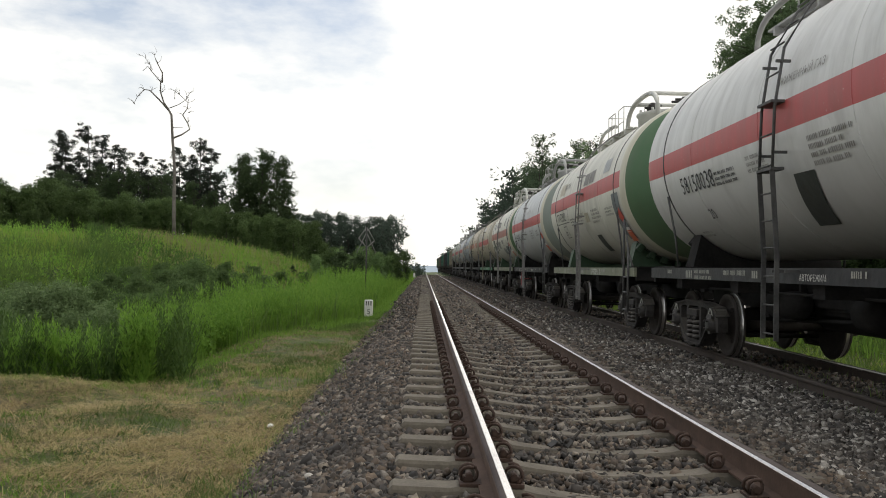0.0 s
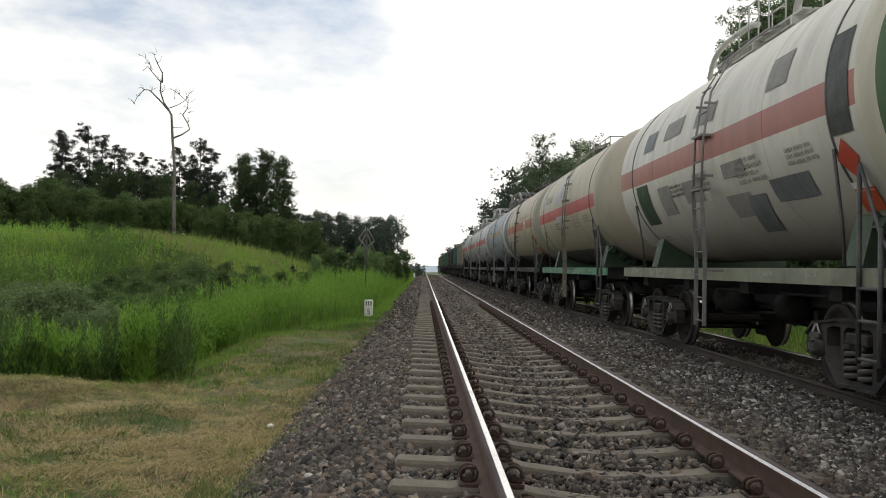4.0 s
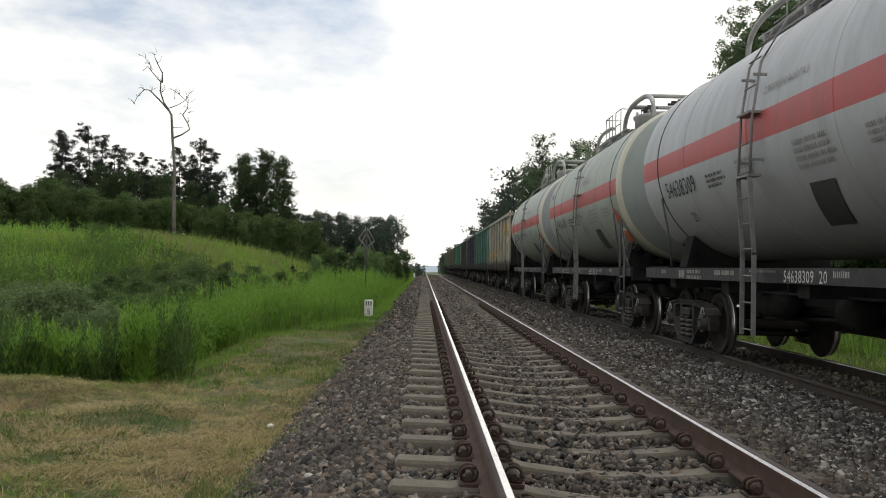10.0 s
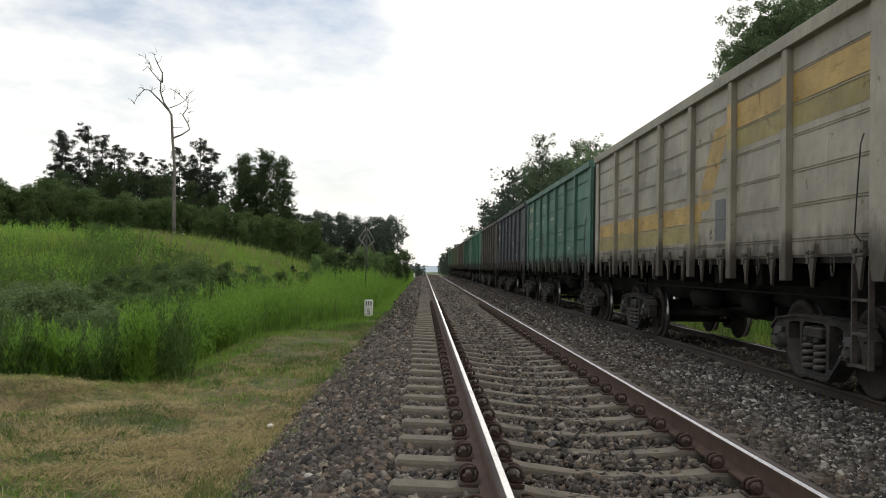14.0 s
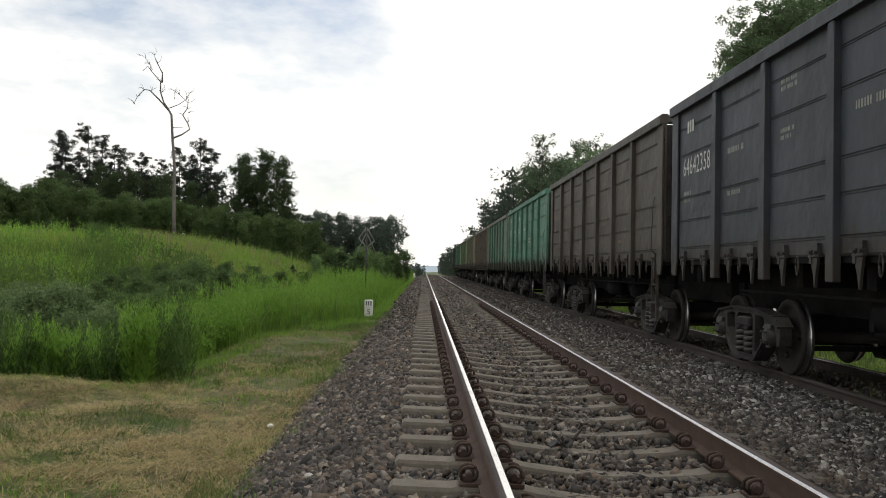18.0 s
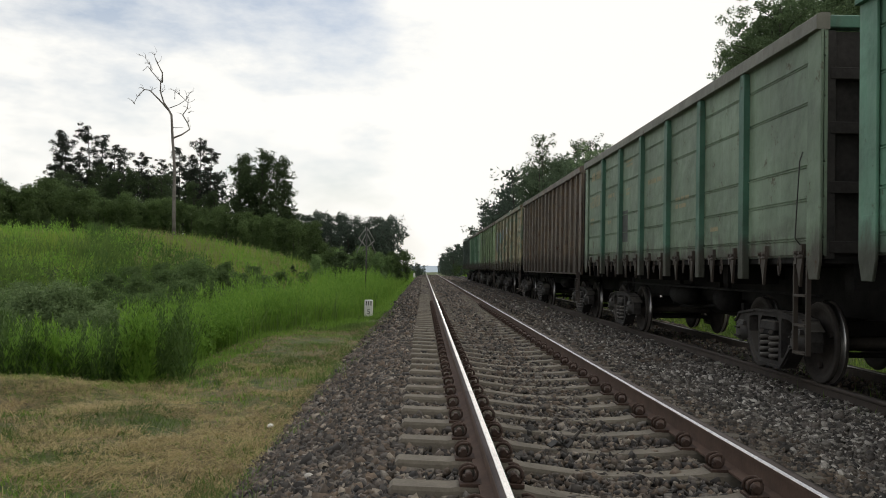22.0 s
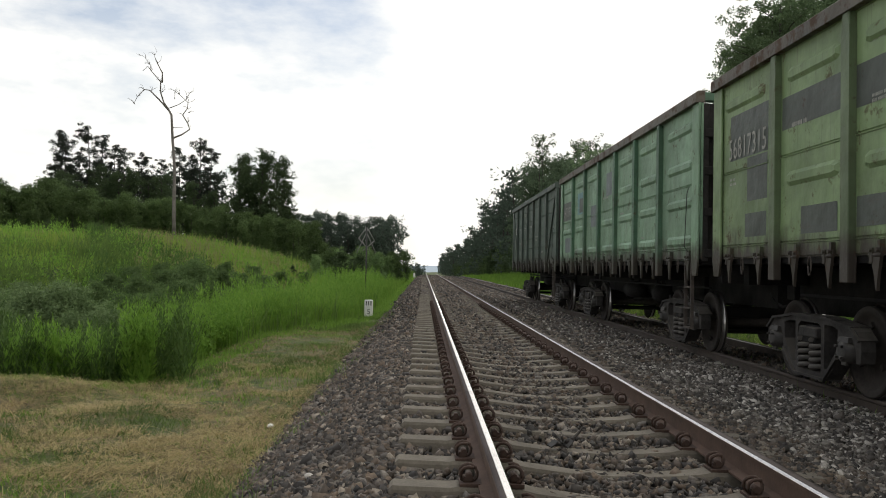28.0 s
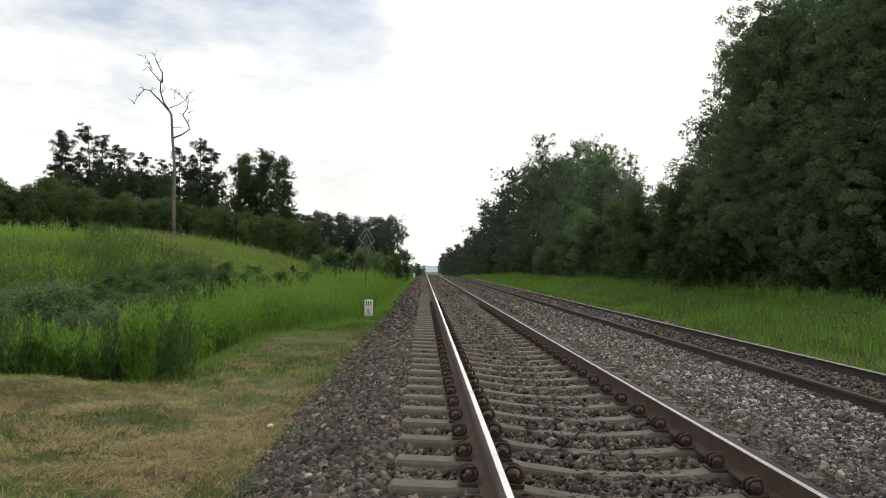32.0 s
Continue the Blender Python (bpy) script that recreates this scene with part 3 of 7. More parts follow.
crushed_stones(29000, 13, (2.7, 4.66), (4.2, 22), 0.026, "ballast_stones", M_STONE_PALE, "pale crushed stones beside the far track", 1.5)
crushed_stones(11000, 18, (2.35, 3.0), (4.2, 22), 0.025, "ballast_stones", M_STONE, "grey crushed stones beside the near track", 1.5)
crushed_stones(15000, 14, (-1.5, 4.6), (14, 46), 0.036, "ballast_stones", M_STONE, "crushed stones farther along the tracks", 1.5, ((0.30, 0.50), (1.9, 2.1), (4.55, 4.85)))
crushed_stones(5000, 19, (3.0, 4.6), (20, 60), 0.034, "ballast_stones", M_STONE_PALE, "pale stones farther along the far track", 1.5)
crushed_stones(16000, 16, (-1.45, 4.6), (40, 140), 0.055, "ballast_stones", M_STONE, "crushed stones of the distant tracks", 1.6, ((0.26, 0.54), (1.84, 2.16), (4.5, 4.9)))
crushed_stones(7000, 17, (4.8, 7.4), (24, 130), 0.055, "ballast_stones", M_STONE, "dark stones inside the distant far track", 1.6, ((6.1, 6.45),))
crushed_stones(5000, 15, (4.8, 7.3), (8, 30), 0.030, "ballast_stones", M_STONE, "dark stones inside the far track", 1.3, ((6.1, 6.4),))

RAIL_HEAD = [(0.036, 0.140), (0.0365, 0.160), (0.034, 0.169), (0.028, 0.1745), (0.018, 0.1768), (0.006, 0.178), (-0.006, 0.178), (-0.018, 0.1768), (-0.028, 0.1745), (-0.034, 0.169), (-0.0365, 0.160), (-0.036, 0.140)]
RAIL_PROFILE = [(-0.075, 0.0), (0.075, 0.0), (0.075, 0.012), (0.012, 0.030), (0.009, 0.125)] + RAIL_HEAD + [(-0.009, 0.125), (-0.012, 0.030), (-0.075, 0.012)]


def rail_mesh(y0, y1, mats, side=1):
    """A rail with a rounded head: the wheels polish the half towards the other rail, the outer edge stays duller."""
    bm = bmesh.new()
    tops = [0] * len(RAIL_PROFILE)
    for k in (6, 7, 8, 9, 10, 11, 12, 13):
        tops[k] = 1 if k < (11 if side > 0 else 8) else 2
    prism(bm, [(x * side, z) for x, z in RAIL_PROFILE], y0, y1, 0, tops)
    for f in bm.faces:
        f.smooth = f.material_index > 0
    return mesh_of("rail", bm, mats)


def sleeper_mesh():
    """A concrete sleeper with raised rail seats and a lowered, narrower middle."""
    bm = bmesh.new()
    stations = [(-1.35, -0.02, 0.125), (-1.33, 0.0, 0.135), (-1.02, 0.0, 0.14), (-0.98, 0.006, 0.14), (-0.62, 0.006, 0.14), (-0.54, -0.012, 0.135), (-0.2, -0.045, 0.12), (0.2, -0.045, 0.12), (0.54, -0.012, 0.135), (0.62, 0.006, 0.14), (0.98, 0.006, 0.14), (1.02, 0.0, 0.14), (1.33, 0.0, 0.135), (1.35, -0.02, 0.125)]
    rings = []
    for x, z, w in stations:
        rings.append([bm.verts.new((x, y, zz)) for y, zz in ((-w, -0.2), (-w * 0.70, z - 0.02), (-w * 0.60, z), (w * 0.60, z), (w * 0.70, z - 0.02), (w, -0.2))])
    for a, b in zip(rings, rings[1:]):
        for j in range(5):
            bm.faces.new((a[j], a[j + 1], b[j + 1], b[j]))
    bm.faces.new(rings[0]), bm.faces.new(rings[-1][::-1])
    return mesh_of("sleeper", bm, M_CONCRETE)


def fastener_mesh():
    """A rail clip: plate, clamp, bolt with its nut and a spring ring round it."""
    bm = bmesh.new()
    add_box(bm, (0, 0, 0.010), (0.13, 0.16, 0.020))
    add_box(bm, (0.015, 0, 0.034), (0.05, 0.07, 0.035))
    loop = [(0.010 + 0.048 * math.cos(a), -0.055 + 0.11 * k / 18, 0.062 + 0.046 * math.sin(a)) for k, a in [(k, -1.2 + 4.2 * math.pi * k / 18 / 2 * 1.45) for k in range(19)]]
    add_tube(bm, loop, 0.0105, 6)
    add_tube(bm, [(0.01, -0.05, 0.05), (0.01, 0.05, 0.05)], 0.020, 8)
    return mesh_of("fastener", bm, M_CLIP)


def build_track_one():
    track = tagged(new("railway_track"), "straight track with polished rails on concrete sleepers", "railway track", kind="structure")
    for x, z in RAIL1:
        place("rail", rail_mesh(-8, 150, [M_RAIL_SIDE, M_RAIL_TOP, M_RAIL_EDGE], 1 if x < 1 else -1), track, pose(x, 0, z - 0.178), "rusty rail with a polished shiny head")
    sl, fa = sleeper_mesh(), fastener_mesh()
    tilt = math.degrees(math.asin(-0.05 / 1.59))
    cx, cz = (RAIL1[0][0] + RAIL1[1][0]) / 2, (RAIL1[0][1] + RAIL1[1][1]) / 2 - 0.190
    rng = random.Random(4)
    y = 5.69 - 0.68 * 19
    far = bmesh.new()
    while y < 150:
        jig = rng.uniform(-0.012, 0.012)
        if y < 110:
            place("sleeper", sl, track, pose(cx + rng.uniform(-0.015, 0.015), y + jig, cz, 0, -tilt, rng.uniform(-0.5, 0.5)))
        else:
            add_box(far, (cx, y, cz - 0.08), (2.7, 0.2, 0.16))
        if 1.0 < y < 30:
            for x, z in RAIL1:
                for side in (-1, 1):
                    place("fastener", fa, track, pose(x + side * 0.112, y + jig, z - 0.182, 0, -tilt, 0 if side > 0 else 180))
        y += 0.68
    tagged(part("far_sleepers", far, M_CONCRETE, track), kind="stuff")


def build_track_two():
    track = tagged(new("railway_track"), "second track with dull rusty rails on old sleepers", "railway track", kind="structure")
    for x, z in RAIL2:
        place("rail", rail_mesh(-8, 150, [M_RAIL_DULL, M_RAIL_TOP2 if x < 5.5 else M_RAIL_TOP3, M_RAIL_TOP2], 1 if x < 5.5 else -1), track, pose(x, 0, z - 0.178), "dark rusty rail with a worn head")
    bm = bmesh.new()
    add_box(bm, (0, 0, -0.09), (2.7, 0.23, 0.18))
    sl = mesh_of("sleeper", bm, M_WOOD, 0.012)
    fa = fastener_mesh()
    rng = random.Random(9)
    y = 3.0 - 0.66 * 16
    while y < 130:
        place("sleeper", sl, track, pose(TRACK2_X + rng.uniform(-0.04, 0.04), y, -0.292 - 0.178, 0, 1.94, rng.uniform(-1, 1)))
        if 3.0 < y < 30:
            for side in (-1, 1):
                place("fastener", fa, track, pose(RAIL2[0][0] + side * 0.10, y, RAIL2[0][1] - 0.18, 0, 0, 0 if side > 0 else 180) @ Matrix.Diagonal((0.7, 0.7, 0.62, 1)))
        y += 0.66


build_track_one()
build_track_two()


# ---- plants ----
def leaf_cloud(rng, centres, radii, per, size, flat=0.0):
    """Many small leaves round the given centres, as diamonds."""
    n = len(centres) * per
    c = np.repeat(np.asarray(centres, float), per, 0)
    r = np.repeat(np.asarray(radii, float), per)
    d = rng.normal(0, 1, (n, 3))
    d /= np.linalg.norm(d, axis=1, keepdims=True)
    d[:, 2] *= 1 - flat
    p = c + d * (r * rng.uniform(0.25, 1.0, n) ** 0.6)[:, None]
    s = size * rng.uniform(0.6, 1.4, n)
    a = rng.normal(0, 1, (n, 3))
    a /= np.linalg.norm(a, axis=1, keepdims=True)
    b = np.cross(a, rng.normal(0, 1, (n, 3)))
    b /= np.linalg.norm(b, axis=1, keepdims=True)
    v = np.stack([p - a * s[:, None], p - b * (s * 0.45)[:, None], p + a * s[:, None], p + b * (s * 0.45)[:, None]], 1)
    return v.reshape(-1, 3), np.arange(n * 4).reshape(-1, 4)


def trunk_bm(rng, height, r, limbs, spread, start=0.3, lean=0.03, wander=0.02):
    """A tapering trunk with limbs; also the limbs' tips."""
    bm = bmesh.new()
    pts, x, y = [], 0.0, 0.0
    for i in range(9):
        pts.append((x, y, height * i / 8 - (0.3 if i == 0 else 0)))
        x += rng.normal(0, wander) * height / 8 * 4 + lean * height / 8
        y += rng.normal(0, wander) * height / 8 * 4
    add_tube(bm, pts, r, 8, r_end=r * 0.18)
    tips = []
    for k in range(limbs):
        h = start + (0.97 - start) * (k + rng.uniform(0, 1)) / limbs
        i = min(7, int(h * 8))
        f = h * 8 - i
        base = Vector(pts[i]).lerp(Vector(pts[i + 1]), f)
        a = rng.uniform(0, 2 * math.pi)
        ln = spread * (1 - 0.55 * max(0.0, h - start) / (1 - start)) * rng.uniform(0.6, 1.1)
        tip = base + Vector((math.cos(a) * ln, math.sin(a) * ln, ln * rng.uniform(0.15, 0.7)))
        mid = base.lerp(tip, 0.5) + Vector((0, 0, ln * 0.08))
        add_tube(bm, [base, mid, tip], r * 0.32 * (1.1 - h * 0.6), 5, r_end=r * 0.05)
        tips.append((tip, ln))
        tips.append((mid, ln))
    return bm, tips, pts


def make_tree(name, label, seed, height, r, limbs, spread, leaf_mat, leaf, per, start=0.25, clump=1.0, flat=0.25, bark=None, extra=2):
    rng = np.random.default_rng(seed)
    thing = tagged(new(name), label, "tree")
    bm, tips, pts = trunk_bm(rng, height, r, limbs, spread, start)
    part("trunk", bm, bark or M_BARK, thing)
    cs, rs = [], []
    for tip, ln in tips:
        for _ in range(extra):
            cs.append(tip + Vector(rng.normal(0, 0.35, 3) * spread * 0.42))
            rs.append(clump * rng.uniform(0.55, 1.15))
    cs.append(Vector(pts[-1]))
    rs.append(clump)
    v, f = leaf_cloud(rng, [tuple(c) for c in cs], rs, per, leaf, flat)
    place("crown", array_mesh("crown", v, f, leaf_mat), thing)
    return thing


def scatter(model, spots, group, label=""):
    """Copies of a plant at (x, y, scale, turn); the model itself takes the first spot."""
    poses = [pose(x, y, float(ground_z(x, y)) - 0.05, 0, 0, a) @ Matrix.Diagonal((s, s, s, 1)) for x, y, s, a in spots]
    for m in poses[1:]:
        tagged(copy_thing(model, m), label, group=group)
    model.matrix_basis = poses[0]
    tagged(model, label, group=group)


def make_pine(seed, height):
    """An old pine: a long bare trunk and layered pads of needles on crooked branches."""
    rng = np.random.default_rng(seed)
    thing = tagged(new("pine_tree"), "old pine with a bare trunk and flat clumps of needles", "tree")
    bm = bmesh.new()
    pts, x, y = [], 0.0, 0.0
    for i in range(11):
        pts.append(Vector((x, y, height * i / 10 - (0.3 if i == 0 else 0))))
        x, y = x + rng.normal(0, 0.13), y + rng.normal(0, 0.13)
    add_tube(bm, pts, 0.23, 8, r_end=0.05)
    cs, rs = [], []
    h = 0.44
    while h < 0.985:
        i = min(9, int(h * 10))
        base = pts[i].lerp(pts[i + 1], h * 10 - i)
        reach = 3.5 * (1.0 - 0.62 * max(0.0, (h - 0.55) / 0.45)) * (0.45 + 0.55 * min(1.0, (h - 0.40) / 0.12))
        for _ in range(rng.integers(1, 4)):
            a, ln = rng.uniform(0, 2 * math.pi), reach * rng.uniform(0.45, 1.1)
            tip = base + Vector((math.cos(a) * ln, math.sin(a) * ln, ln * rng.uniform(-0.15, 0.55)))
            mid = base.lerp(tip, 0.55) - Vector((0, 0, ln * 0.06))
            add_tube(bm, [base, mid, tip], 0.055, 5, r_end=0.015)
            for f in (0.55, 0.8, 1.0):
                if rng.uniform() < 0.92:
                    c = base.lerp(tip, f) + Vector((rng.normal(0, 0.28), rng.normal(0, 0.28), 0.05 + rng.normal(0, 0.30)))
                    cs.append(tuple(c))
                    rs.append(rng.uniform(0.40, 0.80))
        h += rng.uniform(0.017, 0.042)
    cs.append(tuple(pts[-1]))
    rs.append(0.6)
    part("trunk", bm, M_BARK, thing)
    v, f = leaf_cloud(rng, cs, rs, 70, 0.13, 0.38)
    place("crown", array_mesh("crown", v, f, M_NEEDLE), thing)
    return thing


BROAD = [make_tree("broadleaf_tree", "leafy dark green broadleaf tree at the wood's edge", 20 + k, 14.0, 0.20, 24, 3.3 + 0.5 * (k % 2), M_LEAF_WOOD_HAZE, 0.13, 46, 0.06, 0.80, 0.25, extra=4) for k in range(4)]
NEAR = [make_tree("broadleaf_tree", "tall leafy tree with an open, uneven crown", 31 + k, 15.0, 0.24, 40, 3.7, M_LEAF_NEAR, 0.070, 80, 0.08, 0.36, 0.2, extra=9) for k in range(2)]
FAR = [make_tree("broadleaf_tree", "dark leafy tree of the distant wood", 36 + k, 14.0, 0.20, 16, 3.3, M_LEAF_FAR_HAZE, 0.30, 20, 0.06, 1.2, 0.2, extra=2) for k in range(2)]
PINE = [make_pine(40 + k, 22.0) for k in range(4)]
OAK = make_tree("broadleaf_tree", "tall dark broadleaf tree standing at the edge of the meadow", 47, 18.0, 0.30, 30, 3.8, M_LEAF_DARK, 0.15, 62, 0.12, 0.85, 0.2, extra=4)
BUSH = [make_tree("bush", "dense dark green bush", 50 + k, 3.2, 0.05, 14, 1.4, M_LEAF_DARK if k else M_LEAF_MID, 0.08, 40, 0.05, 0.42, 0.15, extra=4) for k in range(2)]
WILLOW = make_tree("willow_bush", "grey-green willow bush in the ditch", 55, 1.9, 0.03, 18, 1.1, M_WILLOW, 0.05, 80, 0.05, 0.30, 0.1, extra=4)
SPARSE = make_tree("broadleaf_tree", "tall tree with thin, half-bare upper branches", 63, 14.0, 0.17, 26, 2.6, M_LEAF_DARK, 0.11, 22, 0.45, 0.42, 0.1, extra=2)
BANK_BUSH = [make_tree("bush", "leafy green bush on the slope of the bank", 64 + k, 2.6, 0.04, 18, 1.5, M_LEAF_BANK, 0.065, 60, 0.04, 0.40, 0.12, extra=5) for k in range(2)]
EDGE = [make_tree("young_tree", "pale green young tree in front of the wood", 67 + k, 5.0, 0.05, 22, 1.5 + 0.4 * k, M_LEAF_YOUNG, 0.065, 60, 0.04, 0.42, 0.2, extra=5) for k in range(2)]
YOUNG = make_tree("young_tree", "young leafy birch growing in the thicket", 58, 6.0, 0.07, 18, 1.5, M_LEAF_MID, 0.10, 44, 0.05, 0.55, 0.2, extra=4)


def spot_at(px, py, d):
    """The place seen at that direction from the eye, d metres down the line."""
    u, v = px - 750, py - 473
    return (u + 0.0175 * v) / 1600 * d, d, EYE.z + (0.0175 * u - v) / 1600 * d


WOOD_TOP = ((770, 476), (785, 440), (800, 418), (830, 388), (845, 350), (865, 322), (895, 298), (940, 268), (1000, 262), (1050, 268), (1075, 292), (1105, 300), (1140, 318), (1175, 290), (1215, 262), (1245, 190), (1262, 110), (1300, 40), (1340, 0), (1450, -60), (1568, -140))


def wood_height(x, y):
    px = 750 + 1600 * x / y
    top = float(np.interp(px, [p[0] for p in WOOD_TOP], [p[1] for p in WOOD_TOP]))
    return spot_at(px, top, y)[2] - float(ground_z(x, y))


def plant_woods():
    rng = random.Random(77)
    spots = [[] for _ in range(4)]
    close, low, young, remote = [[], []], [], [], []
    # the wood behind the far track
    y = 27.0
    while y < 1100:
        for row in range(2):
            x = 17.0 + rng.uniform(-0.7, 0.7) + row * rng.uniform(3.4, 4.6)
            yy = y + rng.uniform(-1.4, 1.4)
            h = min(20.0, wood_height(x - 1.0, yy)) * rng.uniform(0.88, 1.0)
            if h < 3 or x / yy > 0.85 or (row and 30 < yy < 46):
                continue
            s = h / 15.0
            if yy < 52:
                close[rng.randrange(2)].append((x, yy, h / 16.0, rng.uniform(0, 360)))
            elif s < 0.5:
                young.append((x, yy, h / 6.5, rng.uniform(0, 360)))
            elif yy > 150:
                remote.append((x, yy, s, rng.uniform(0, 360)))
            else:
                spots[rng.randrange(4)].append((x, yy, s, rng.uniform(0, 360)))
        y += 4.0 * max(1.0, y / 50)
    close[0].append((17.2, 92.0, wood_height(16.0, 92.0) / 15.0, 40))
    for k, (px, top, d) in enumerate(((1330, 85, 45), (1375, 20, 42), (1430, -30, 39), (1490, -80, 37), (1550, -110, 34))):
        x, yy, z = spot_at(px, top, d)
        close[k % 2].append((x, yy, (z - float(ground_z(x, yy))) / 15.5, 70 * k))
    y = 24.0
    while y < 420:
        low.append((15.9 + rng.uniform(-0.7, 0.7), y, rng.uniform(0.6, 1.2) * (1 + y / 300), rng.uniform(0, 360)))
        y += 2.2 * max(1.0, y / 50)
    y = 25.0
    while y < 150:
        low.append((19.0 + rng.uniform(0, 4), y, rng.uniform(1.3, 1.9), rng.uniform(0, 360)))
        y += 2.4 * max(1.0, y / 60)
    young += [(15.2, 37.0, 0.75, 10), (14.9, 47.0, 0.95, 70), (15.4, 55.0, 1.0, 160), (15.0, 63.0, 0.95, 220), (15.6, 31.0, 0.7, 300), (15.3, 72.0, 1.1, 40), (13.1, 45.0, 0.55, 15), (14.2, 60.0, 0.6, 250)]
    for k in range(4):
        scatter(BROAD[k], spots[k], "trees of the wood behind the far track")
    for k in range(2):
        scatter(NEAR[k], close[k], "trees of the wood behind the far track")

    def stand(px, top, d, unit):
        x, yy, z = spot_at(px, top, d)
        return (x, yy, (z - float(ground_z(x, yy))) / unit, rng.uniform(0, 360))

    scatter(SPARSE, [stand(px, top, 134 + k, 14.6) for k, (px, top) in enumerate(((968, 236), (1010, 250), (1040, 244), (1066, 238), (1120, 262)))], "trees of the wood behind the far track")
    # beyond the meadow
    pines = [[], [], [], []]
    for k, (px, top) in enumerate(((108, 232), (126, 240), (164, 223), (180, 238), (204, 258), (228, 262), (252, 270), (290, 282), (318, 262), (352, 243), (374, 262), (148, 268), (338, 275), (100, 285), (268, 300))):
        pines[k % 4].append(stand(px, top, 132 + rng.uniform(-8, 8), 22.4))
    for k in range(4):
        scatter(PINE[k], pines[k], "pines beyond the meadow")
    scatter(OAK, [stand(px, top, 114 + rng.uniform(-6, 6), 19.0) for px, top in ((420, 286), (444, 268), (470, 264), (488, 276), (504, 318), (456, 300), (214, 300), (262, 315), (140, 315), (188, 322), (110, 328), (60, 330), (300, 345), (322, 352), (236, 296), (284, 306), (346, 318), (380, 335), (166, 290), (126, 300))], "broadleaf trees beyond the meadow")
    far = [stand(px, 374 + (px - 520) * 0.05 + rng.uniform(-5, 9), 210 + rng.uniform(-20, 30), 15.2) for px in range(508, 692, 6)]
    far += [stand(px, 398 + (px - 520) * 0.06 + rng.uniform(-8, 9), 185 + rng.uniform(-10, 15), 15.2) for px in range(505, 696, 8)]
    far += [stand(px, top, d, 15.2) for px, top, d in ((684, 383, 190), (696, 386, 200), (704, 392, 215), (676, 395, 185), (660, 402, 180), (706, 440, 300), (712, 468, 400), (719, 470, 410), (727, 466, 400), (735, 464, 405), (742, 466, 420), (748, 469, 430), (723, 472, 395), (731, 468, 385), (739, 468, 392), (745, 471, 400), (715, 466, 370), (751, 475, 440), (733, 474, 375), (742, 475, 380), (726, 474, 372))]
    far += [stand(px, 352 + rng.uniform(-6, 10), 152 + rng.uniform(-6, 8), 15.2) for px in range(-10, 520, 20)]
    far += [stand(px, 306 + rng.uniform(-10, 14), 150 + rng.uniform(-6, 6), 15.2) for px in list(range(98, 262, 13)) + list(range(290, 392, 14))]
    more = [copy_thing(FAR[k % 2], Matrix()) for k in range(2)]
    scatter(FAR[0], remote[::2], "trees of the wood behind the far track")
    scatter(FAR[1], remote[1::2], "trees of the wood behind the far track")
    scatter(more[0], far[::2], "far wood beyond the meadow")
    scatter(more[1], far[1::2], "far wood beyond the meadow")
    # the thicket in front of the pines
    for px in range(-20, 560, 9):
        top = float(np.interp(px, [0, 30, 60, 70, 130, 290, 330, 420, 520], [308, 314, 326, 296, 326, 346, 352, 364, 382])) + rng.uniform(-8, 26)
        young.append(stand(px, top, 86 + rng.uniform(-5, 12), 6.9))
    for px in range(420, 720, 11):
        top = float(np.interp(px, [420, 520, 600, 700], [400, 425, 438, 450])) + rng.uniform(-12, 10)
        young.append(stand(px, top, 95 + rng.uniform(-8, 30), 6.9))
    scatter(YOUNG, young, "young trees of the thickets")
    low += [stand(px, top, d, 3.6) for px, top, d in ((20, 398, 70), (90, 392, 72), (175, 396, 74), (612, 446, 62), (590, 442, 66), (640, 452, 70), (570, 452, 74), (520, 470, 60), (480, 462, 62))]
    bank = [stand(px, top, d, 2.9) for px, top, d in ((345, 470, 30), (385, 478, 31), (300, 480, 28), (420, 484, 34), (330, 498, 26), (255, 492, 25), (465, 488, 38), (375, 502, 29), (280, 520, 23), (320, 522, 24.5), (235, 522, 22), (430, 497, 35), (500, 482, 44), (205, 486, 27), (240, 472, 30), (290, 466, 32), (345, 460, 35), (400, 466, 38), (450, 472, 42), (365, 482, 32), (540, 482, 52), (180, 500, 25), (410, 510, 30), (300, 505, 26), (470, 500, 36))]
    scatter(BANK_BUSH[0], bank[::2], "bushes on the bank")
    scatter(BANK_BUSH[1], bank[1::2], "bushes on the bank")
    edge = [stand(px, top, 24600 / (px - 750) + rng.uniform(-1, 1), 5.4) for px, top in ((1205, 432), (1228, 458), (1150, 472), (1290, 464), (1340, 476), (1400, 472), (1010, 410), (1040, 372), (1085, 418), (1120, 428), (1480, 458), (1540, 446), (960, 436), (1180, 410), (1255, 434), (1320, 428), (1440, 428))]
    edge += [stand(px, top, d, 5.4) for px, top, d in ((588, 446, 66), (606, 440, 70), (628, 436, 74), (650, 440, 78), (668, 446, 84), (684, 452, 92), (566, 450, 64))]
    scatter(EDGE[0], edge[::2], "young trees of the thickets")
    scatter(EDGE[1], edge[1::2], "young trees of the thickets")
    scatter(BUSH[0], low[::2], "bushes")
    scatter(BUSH[1], low[1::2], "bushes")
    scatter(WILLOW, [stand(px, top, d, 2.2) for px, top, d in ((30, 512, 19.5), (80, 508, 19.0), (130, 512, 19.4), (172, 530, 20.0), (-20, 508, 21), (205, 548, 20.5), (60, 500, 22.5), (110, 498, 23), (0, 540, 17.5), (150, 550, 17.8))], "willow bushes in the ditch")


plant_woods()


